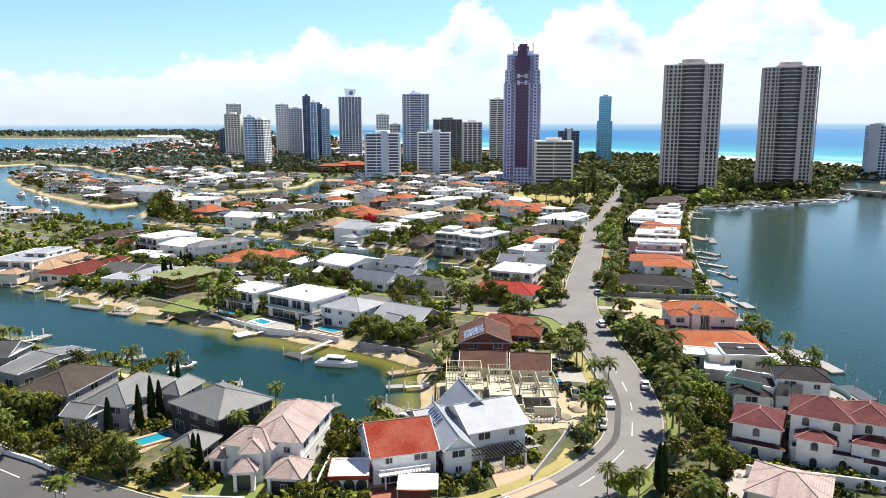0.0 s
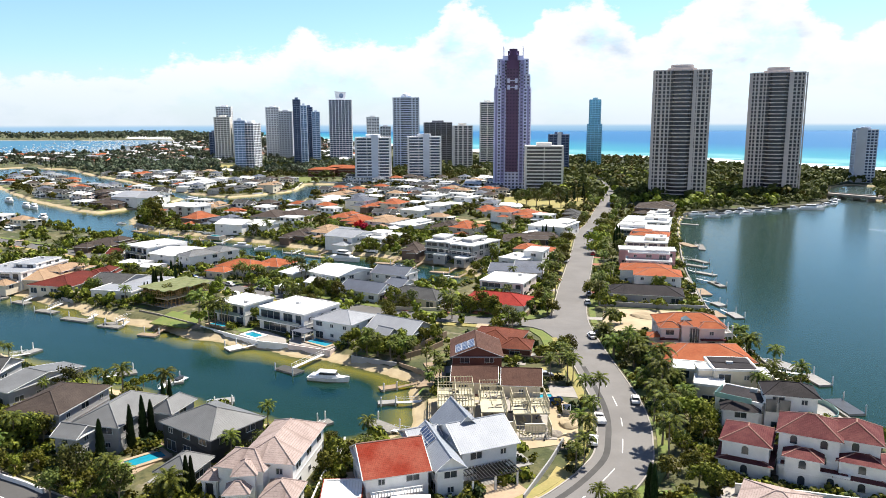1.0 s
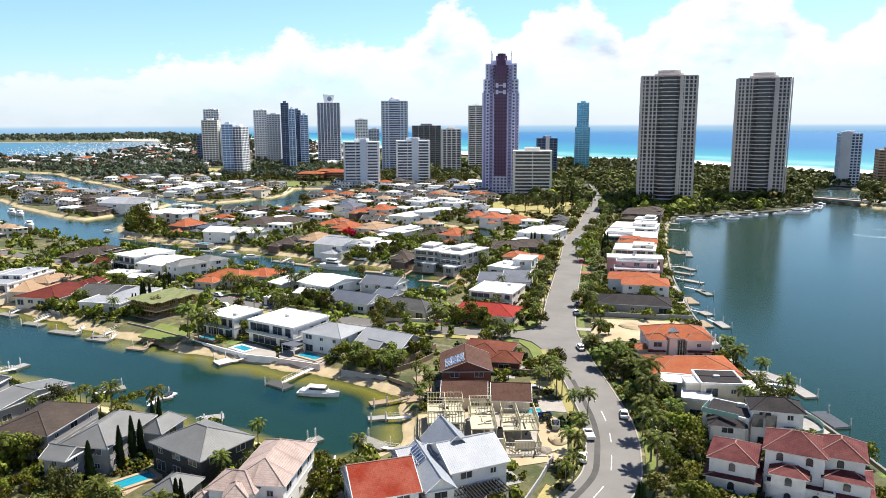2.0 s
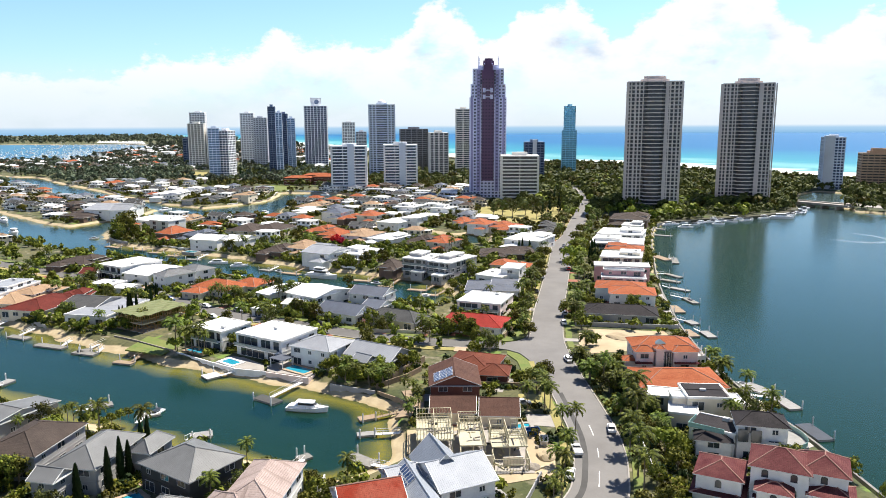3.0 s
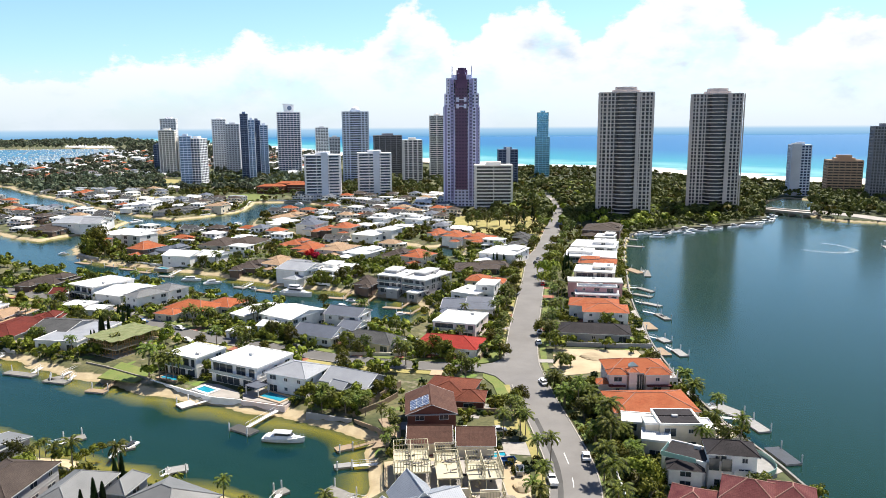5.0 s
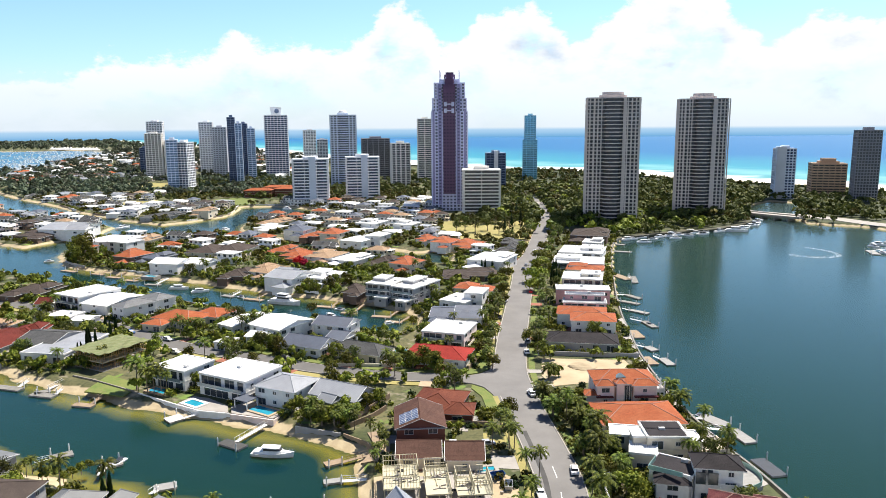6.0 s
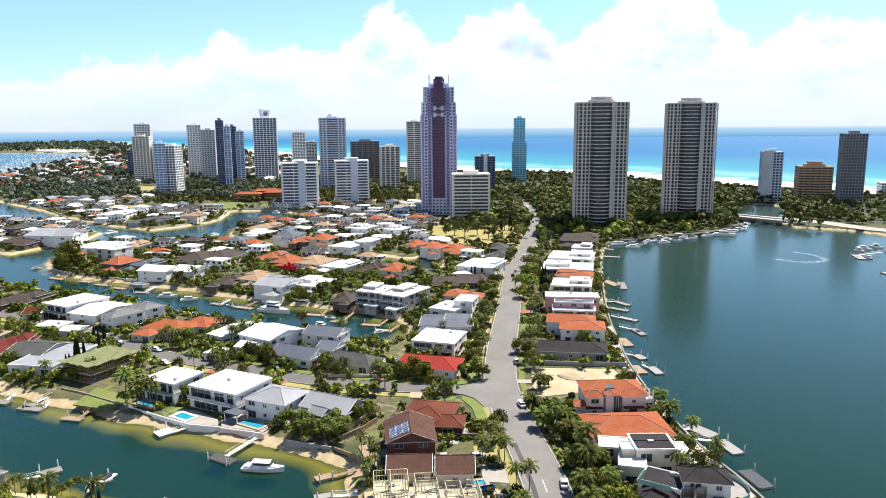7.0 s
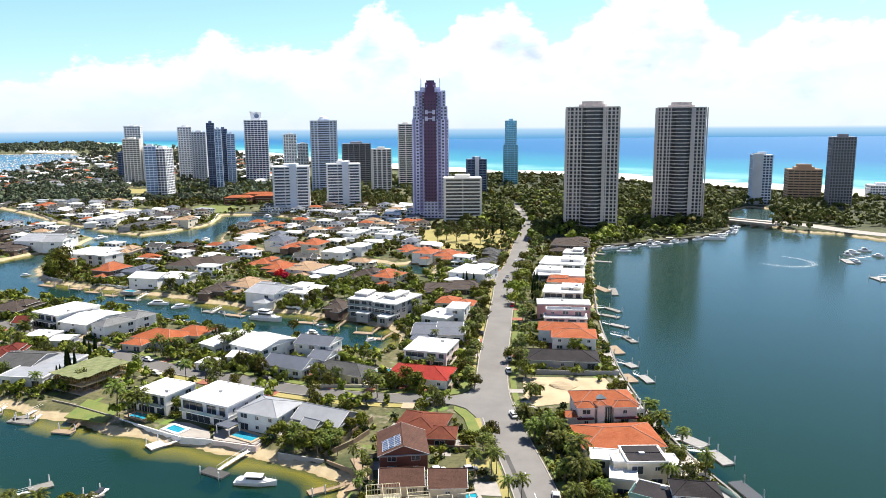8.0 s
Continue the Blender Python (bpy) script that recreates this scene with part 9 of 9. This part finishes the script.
for k in range(150):
    u = k / 150
    ang = radians(200 + 215 * u)
    c = Vector((277 + 18 * math.cos(ang) * (1 - 0.25 * u), 434 + 20 * math.sin(ang), 0.05))
    for j in range(4):
        q = c + Vector((fo.gauss(0, 0.5 + 1.6 * (1 - u)), fo.gauss(0, 0.5 + 1.6 * (1 - u)), 0))
        r = fo.uniform(0.2, 0.5)
        bm.faces.new([bm.verts.new(q + Vector((r * math.cos(t * 1.2566), r * 0.8 * math.sin(t * 1.2566), 0))) for t in range(5)])
tagged(mesh_object("boat_wake", bm, M["foam"]), "curved pale foam wake left on the lake", "wake", kind="stuff")

# ---- solar panels ----
pb = bmesh.new()
box(pb, -0.48, -0.82, 0, 0.48, 0.82, 0.05)
pb.normal_update()
for f in pb.faces:
    f.material_index = 0 if f.normal.z > 0.5 else 1
bmesh.ops.inset_individual(pb, faces=[f for f in pb.faces if f.normal.z > 0.5], thickness=0.07)
for f in pb.faces:
    if f.calc_area() < 0.3:
        f.material_index = 1
panel_mesh = bpy.data.meshes.new("solar_panel")
pb.to_mesh(panel_mesh)
pb.free()
panel_mesh.materials.append(M["solar"])
panel_mesh.materials.append(M["trim"])


def solar(root, x, y, a, hw, h, rise, y0, cols, rows, side=-1, z_off=0.08):
    """Panels on one slope of a front gable: side -1 is its left slope."""
    rx, ry = root.matrix_basis.translation.x, root.matrix_basis.translation.y
    slope = math.degrees(math.atan2(rise, hw))
    base = pose(x - rx, y - ry, 0, 0, 0, a) @ pose(side * hw, 0, h) @ pose(0, 0, 0, 0, side * slope, 0)
    run = math.hypot(hw, rise)
    for i in range(rows):
        for j in range(cols):
            share("solar_panel", panel_mesh, root, base @ pose(-side * (run * 0.93 - 1.72 * (i + 0.5)), y0 + 1.04 * j, z_off, 0, 0, 90))


solar(brick_gable, 10.5, 177.5, -1.1, 6.55, 5.2, 2.6, -5.6, 6, 3)
solar(blue_house, 0.4, 119.4, 16.3, 2.8, 5.2, 2.2, 0.6, 6, 2)


def on(root, name, x, y, a, boxes, m, label=""):
    """A part made of boxes, placed in the world's plan."""
    r = root.matrix_basis.translation
    bm = bmesh.new()
    for q in boxes:
        box(bm, *q)
    part(name, bm, m, root, label, at=pose(x - r.x, y - r.y, 0, 0, 0, a))


# fronts of the lakeside villas
on(villa, "skirt_roof", 75.9, 190.2, -5, [(-3.4, -0.9, 2.9, 3.4, 0.3, 3.2)], M["burgundy_tile"], "dark tiled skirt roof between the storeys")
on(villa, "skirt_roof", 64.3, 191.1, -5, [(-2.6, -0.8, 2.9, 2.2, 0.3, 3.2)], M["burgundy_tile"], "dark tiled skirt roof between the storeys")
on(villa, "glass_wall", 71.2, 192.2, -5, [(-1.1, -0.15, 0.3, 1.1, 0.1, 5.6)], M["glass"], "tall dark stairwell glazing")
for k in range(4):
    on(villa, "mullion", 70.2 + 0.68 * k, 192.05 - 0.06 * k, -5, [(-0.05, -0.1, 0.3, 0.05, 0, 5.6)], M["trim"])
on(villa, "balcony", 81.2, 196.6, -5, [(-1.6, -3.2, 2.75, 1.6, 3.2, 3.0), (1.5, -3.2, 3.0, 1.6, 3.2, 4.0), (-1.6, -3.2, 3.0, 1.6, -3.1, 4.0)], M["trim"], "white balcony facing the lake")
for v in (-3.0, 0, 3.0):
    on(villa, "column", 82.6, 196.6 + v, -5, [(-0.15, -0.15, -0.2, 0.15, 0.15, 6.0)], M["trim"])
bm = bmesh.new()
tip = bm.verts.new((0, 0, 1.1))
rim = [bm.verts.new((1.5 * sx, 1.1 * sy, 0)) for sx, sy in ((-1, -1), (1, -1), (1, 1), (-1, 1))]
for k in range(4):
    bm.faces.new((rim[k], rim[(k + 1) % 4], tip))
part("skylight", bm, M["balustrade"], villa, "glass pyramid skylight", at=pose(-1.6, -2.6, 7.35))
# waterside terraces
patch([(78, 152), (82, 152.3), (84.6, 149), (85, 145), (83.6, 141), (80, 139), (76.5, 140)], GZ + 0.9, M["pale_deck"], "pale raised waterside terrace with a curved edge", "terrace")
ribbon("balustrade", smooth_line([(78.2, 152), (82, 152.2), (84.4, 149), (84.8, 145), (83.4, 141.2), (80, 139.2)], 0.8), 0.04, -0.04, GZ + 0.9, GZ + 2.0, M["green_glass"], "curved green glass balustrade", "balustrade")
patch([(77.5, 166), (84.9, 165.6), (84.9, 157.6), (77.5, 157)], GZ + 0.8, M["wall_cream"], "cream rendered lakeside terrace", "terrace")
garden_wall([(84.7, 165.6), (84.7, 157.6), (78, 157)], GZ + 0.5, GZ + 1.7, 0.25, M["wall_cream"], "cream parapet round the lakeside terrace")
for u in (-2.2, 0.2):
    on(lake_house, "glass_wall", 69.2 + u, 135.9 - u * 0.28, -15.9, [(-1.0, -0.12, 4.6, 1.0, 0.1, 7.2)], M["glass"], "tall dark sliding window")
on(lake_house, "balcony", 73.2, 134.7, -15.9, [(-2.6, -0.9, 4.2, 2.6, 0.1, 4.45), (-2.6, -0.9, 4.45, 2.6, -0.8, 5.3)], M["trim"], "white balcony parapet")
on(lake_house, "balustrade", 62.0, 141.4, -38.4, [(-3.6, -2.4, 5.85, 3.6, -2.3, 6.9), (-3.7, -2.4, 5.85, -3.6, 3.0, 6.9)], M["green_glass"], "green glass roof-terrace balustrade")


def porch_front(x, y, w, d, a, h):
    """A dark panel as the shade of a deep opening, between two white columns on the front of a low wing."""
    c, s = math.cos(radians(a)), math.sin(radians(a))
    fx, fy = x + s * d / 2, y - c * d / 2
    # flat dark box on the wall in place of the porch's shade
    on(pink_house, "porch_opening", fx, fy, a, [(-w / 2 + 0.5, -0.05, 0.1, w / 2 - 0.5, 0.04, h - 0.75)], M["dark_trim"], "dark panel painted as the shade of a deep porch")
    for u in (-w / 2 + 0.3, w / 2 - 0.3):
        on(pink_house, "column", fx + u * c, fy + u * s, a, [(-0.25, -0.5, -0.1, 0.25, 0.0, h - 0.15), (-0.34, -0.58, -0.1, 0.34, 0.0, 0.35), (-0.34, -0.58, h - 0.5, 0.34, 0.0, h - 0.2)], M["trim"], "square white porch column")


# porches and garage doors of the pink-roofed house
porch_front(-24.7, 109.1, 5.2, 5.7, -7.5, 3.2)
porch_front(-31.9, 109.4, 3.3, 2.9, 4.1, 3.4)
porch_front(-37.4, 114.6, 2.5, 2.7, -7.0, 3.2)
# garage and windows below the pergola
# solid dark panel stands for the shade inside the garage
on(blue_house, "garage_door", 9.6, 118.9, 22.6, [(-2.6, -0.1, 0.1, 2.6, 0.05, 2.4)], M["dark_trim"], "dark panel painted as the shade of the garage opening")

# a slatted pergola in front of the weatherboard house
perg = thing("pergola", "dark slatted pergola on white posts over the driveway", "pergola", 9.5, 116.2, GZ, 22)
for u in (-4.2, 0, 4.2):
    bm = bmesh.new()
    box(bm, u - 0.15, -1.9, -0.1, u + 0.15, -1.6, 2.7)
    part("post", bm, M["trim"], perg)
for k in range(16):
    bm = bmesh.new()
    box(bm, -4.8 + k * 0.63, -2.2, 2.75, -4.8 + k * 0.63 + 0.12, 2.4, 2.95)
    part("slat", bm, M["dark_trim"], perg)
bm = bmesh.new()
for v in (-1.85, 0.2, 2.2):
    box(bm, -5, v, 2.6, 5, v + 0.16, 2.76)
part("beam", bm, M["dark_trim"], perg)
# dark roof slabs of the cubic house
slab_roof = thing("roof_canopy", "dark flat roof panels edged in white", "roof panel", 68.3, 159.9, GZ + 6.6, -6.8)
for v in (-2.2, 2.2):
    bm = bmesh.new()
    box(bm, -4.4, v - 1.9, 0.05, 4.4, v + 1.9, 0.28)
    part("panel", bm, M["dark_tile"], slab_roof)
# white shade sail in the forecourt of the red-roofed house
sail = thing("shade_sail", "white stretched shade sail on posts", "shade sail", -4.0, 106, GZ)
bm = bmesh.new()
n = 8
vv = [[bm.verts.new((-3.2 + 6.4 * i / n, -2.6 + 5.2 * j / n, 2.6 - 0.5 * math.sin(math.pi * i / n) * math.sin(math.pi * j / n))) for i in range(n + 1)] for j in range(n + 1)]
for j in range(n):
    for i in range(n):
        bm.faces.new((vv[j][i], vv[j][i + 1], vv[j + 1][i + 1], vv[j + 1][i]))
r = bmesh.ops.extrude_face_region(bm, geom=bm.faces[:])
for v in r["geom"]:
    if isinstance(v, bmesh.types.BMVert):
        v.co.z += 0.04
part("canvas", bm, M["trim"], sail)
for sx in (-3.1, 3.1):
    for sy in (-2.5, 2.5):
        bm = bmesh.new()
        bar(bm, (sx, sy, -0.1), (sx, sy, 2.7), 0.06, 0, 6)
        part("post", bm, M["frame"], sail)

# arcaded porch and balcony of the red-roofed house
porch = thing("arcade", "white arched porch front with a red fascia", "porch", -15.2, 110.2, GZ, 2.5)
bm = bmesh.new()
for x0, y0, x1, y1 in ((-3.3, -3.35, 3.3, -3.25), (-3.3, 3.2, 3.3, 3.3), (-3.35, -3.3, -3.25, 3.3), (3.25, -3.3, 3.35, 3.3)):
    box(bm, x0, y0, 2.35, x1, y1, 3.05)
part("fascia", bm, M["rust_tile"], porch, "dark red fascia board")
for u in (-2.0, 0.1, 2.1):
    at = pose(u, -3.02, 0.05)
    share("arch_surround", WIN["arcade"][0], porch, at)
    # a solid dark pane stands for the shade within each arch
    share("arch_opening", WIN["arcade"][1], porch, at)
rail = thing("balcony", "white balustraded balcony below the red roof", "balcony", -6.4, 109.7, GZ + 2.6, 16)
bm = bmesh.new()
box(bm, -4.2, -1.1, -0.2, 4.2, 0.9, 0)
box(bm, -4.2, -1.1, 0.85, 4.2, -0.95, 1.0)
part("slab", bm, M["trim"], rail)
for k in range(18):
    bm = bmesh.new()
    bar(bm, (-4.1 + k * 0.482, -1.02, 0), (-4.1 + k * 0.482, -1.02, 0.86), 0.08, 0, 6)
    part("baluster", bm, M["trim"], rail)
for u in (-3.2, -1.0, 1.2, 3.3):
    bm = bmesh.new()
    bar(bm, (u, -0.9, -2.6), (u, -0.9, -0.15), 0.16, 0, 6)
    part("column", bm, M["trim"], rail)
# timber stacks and offcuts on the building site
bm = bmesh.new()
tr_ = random.Random(12)
for _ in range(70):
    x, y = tr_.uniform(2, 27), tr_.uniform(133.5, 156)
    l, a_ = tr_.uniform(0.6, 2.8), tr_.uniform(0, 180)
    box(bm, -l / 2, -0.15, 0, l / 2, 0.15, tr_.uniform(0.15, 0.5), tr_.choice((0, 0, 1, 2)), pose(x, y, GZ + 0.2, 0, 0, a_))
for x0, y0, x1, y1 in ((-13.5, -3, -5.5, 8.2), (-4.5, -6, 1, 6), (2, -7, 9.5, 1.5)):
    for _ in range(16):
        l = tr_.uniform(0.8, 3.2)
        box(bm, -l / 2, -0.1, 0, l / 2, 0.1, tr_.uniform(0.06, 0.3), tr_.choice((0, 1, 1, 2)), pose(14 + tr_.uniform(x0 + 1.5, x1 - 1.5), 147 + tr_.uniform(y0 + 1.5, y1 - 1.5), GZ + 3.16, 0, 0, tr_.choice((0, 90, 80, 20))))
tagged(mesh_object("building_materials", bm, [M["pine"], M["concrete"], M["dark_trim"]]), "scattered timber, blocks and offcuts on site", "building material", kind="stuff")

# ---- far buildings ----
# long low red-roofed apartments by the far canal
lodge = thing("low_apartments", "long brick apartments with red tiled roofs", "apartment building", -112, 845, GZ, -6)
for x0, y0, w, d, h in ((-16, 0, 30, 16, 8.5), (14, 8, 26, 16, 9.5), (2, 22, 34, 14, 10)):
    bm = bmesh.new()
    box(bm, x0 - w / 2, y0 - d / 2, -0.5, x0 + w / 2, y0 + d / 2, h)
    part("wall", bm, M["wall_brick"], lodge)
    bm = bmesh.new()
    uvl = bm.loops.layers.uv.new("metres")
    roof_mesh(bm, w + 1.4, d + 1.4, h, "hip", 2.4, uvl)
    part("roof", bm, [M["terracotta"], M["wall_brick"], M["wall_brick"], M["red_tile"]], lodge, at=pose(x0, y0, 0))
    for f in range(3):
        bm = bmesh.new()
        box(bm, x0 - w / 2 + 1, y0 - d / 2 - 0.9, f * 2.9 + 0.8, x0 + w / 2 - 1, y0 - d / 2 - 0.02, f * 2.9 + 1.1)
        part("balcony", bm, M["wall_cream"], lodge)
# boats and sheds of the far marina
bm = bmesh.new()
mr = random.Random(5)
for _ in range(1500):
    y = 1480 + 1240 * mr.random()
    edge = -660 - 0.10 * (y - 1450) - 0.00016 * max(0, y - 1900) ** 2
    x = edge - 14 - 40 * mr.randrange(12) * mr.random() - mr.uniform(0, 6)
    s = mr.uniform(1.2, 3.6)
    h = mr.uniform(1.2, 3.2)
    box(bm, x - s, y - s * 0.5, 0.1, x + s, y + s * 0.5, h * 0.5)
    box(bm, x - s * 0.5, y - s * 0.35, h * 0.5, x + s * 0.4, y + s * 0.35, h)
    if mr.random() < 0.12:
        bar(bm, (x, y, h), (x, y, h + s * 3.2), 0.16)
for k in range(15):
    x, y, r = -1165 + 15 * k, 2830 - 11 * k, mr.uniform(9, 14)
    rim = [bm.verts.new((x + r * math.cos(q * math.tau / 6), y + r * math.sin(q * math.tau / 6), 5)) for q in range(6)]
    tip = bm.verts.new((x, y, mr.uniform(11, 17)))
    for q in range(6):
        bm.faces.new((rim[q], rim[(q + 1) % 6], tip))
tagged(mesh_object("marina_roofs", bm, M["wall_white"]), "crowd of tiny white boats and sheds far off", "marina", kind="stuff")

# the suburb beyond, too far off to count
bm = bmesh.new()
for _ in range(520):
    x, y = mr.uniform(-950, -120), mr.uniform(980, 2300)
    if land_height(np.array([x]), np.array([y]))[0] < 1.9 or y < 1120 or not free_of_houses(x, y, 12):
        continue
    w, d, h = mr.uniform(6, 11), mr.uniform(5, 8), mr.uniform(3.5, 7)
    m = pose(x, y, GZ, 0, 0, mr.uniform(-40, 60))
    box(bm, -w, -d, 0, w, d, h, mr.choice((0, 0, 1)), m)
    r = [m @ Vector(p) for p in ((-w - 0.5, -d - 0.5, h), (w + 0.5, -d - 0.5, h), (w + 0.5, d + 0.5, h), (-w - 0.5, d + 0.5, h), (-w * 0.5, 0, h + 2.2), (w * 0.5, 0, h + 2.2))]
    v = [bm.verts.new(p) for p in r]
    mi = mr.choice((2, 2, 3, 4, 5))
    for ids in ((0, 1, 5, 4), (1, 2, 5), (2, 3, 4, 5), (3, 0, 4)):
        bm.faces.new([v[i] for i in ids]).material_index = mi
tagged(mesh_object("distant_suburb", bm, [M["wall_white"], M["wall_cream"], M["white_metal"], M["terracotta"], M["brown_tile"], M["pale_metal"]]), "countless small white and tiled houses far away", "houses", kind="stuff")
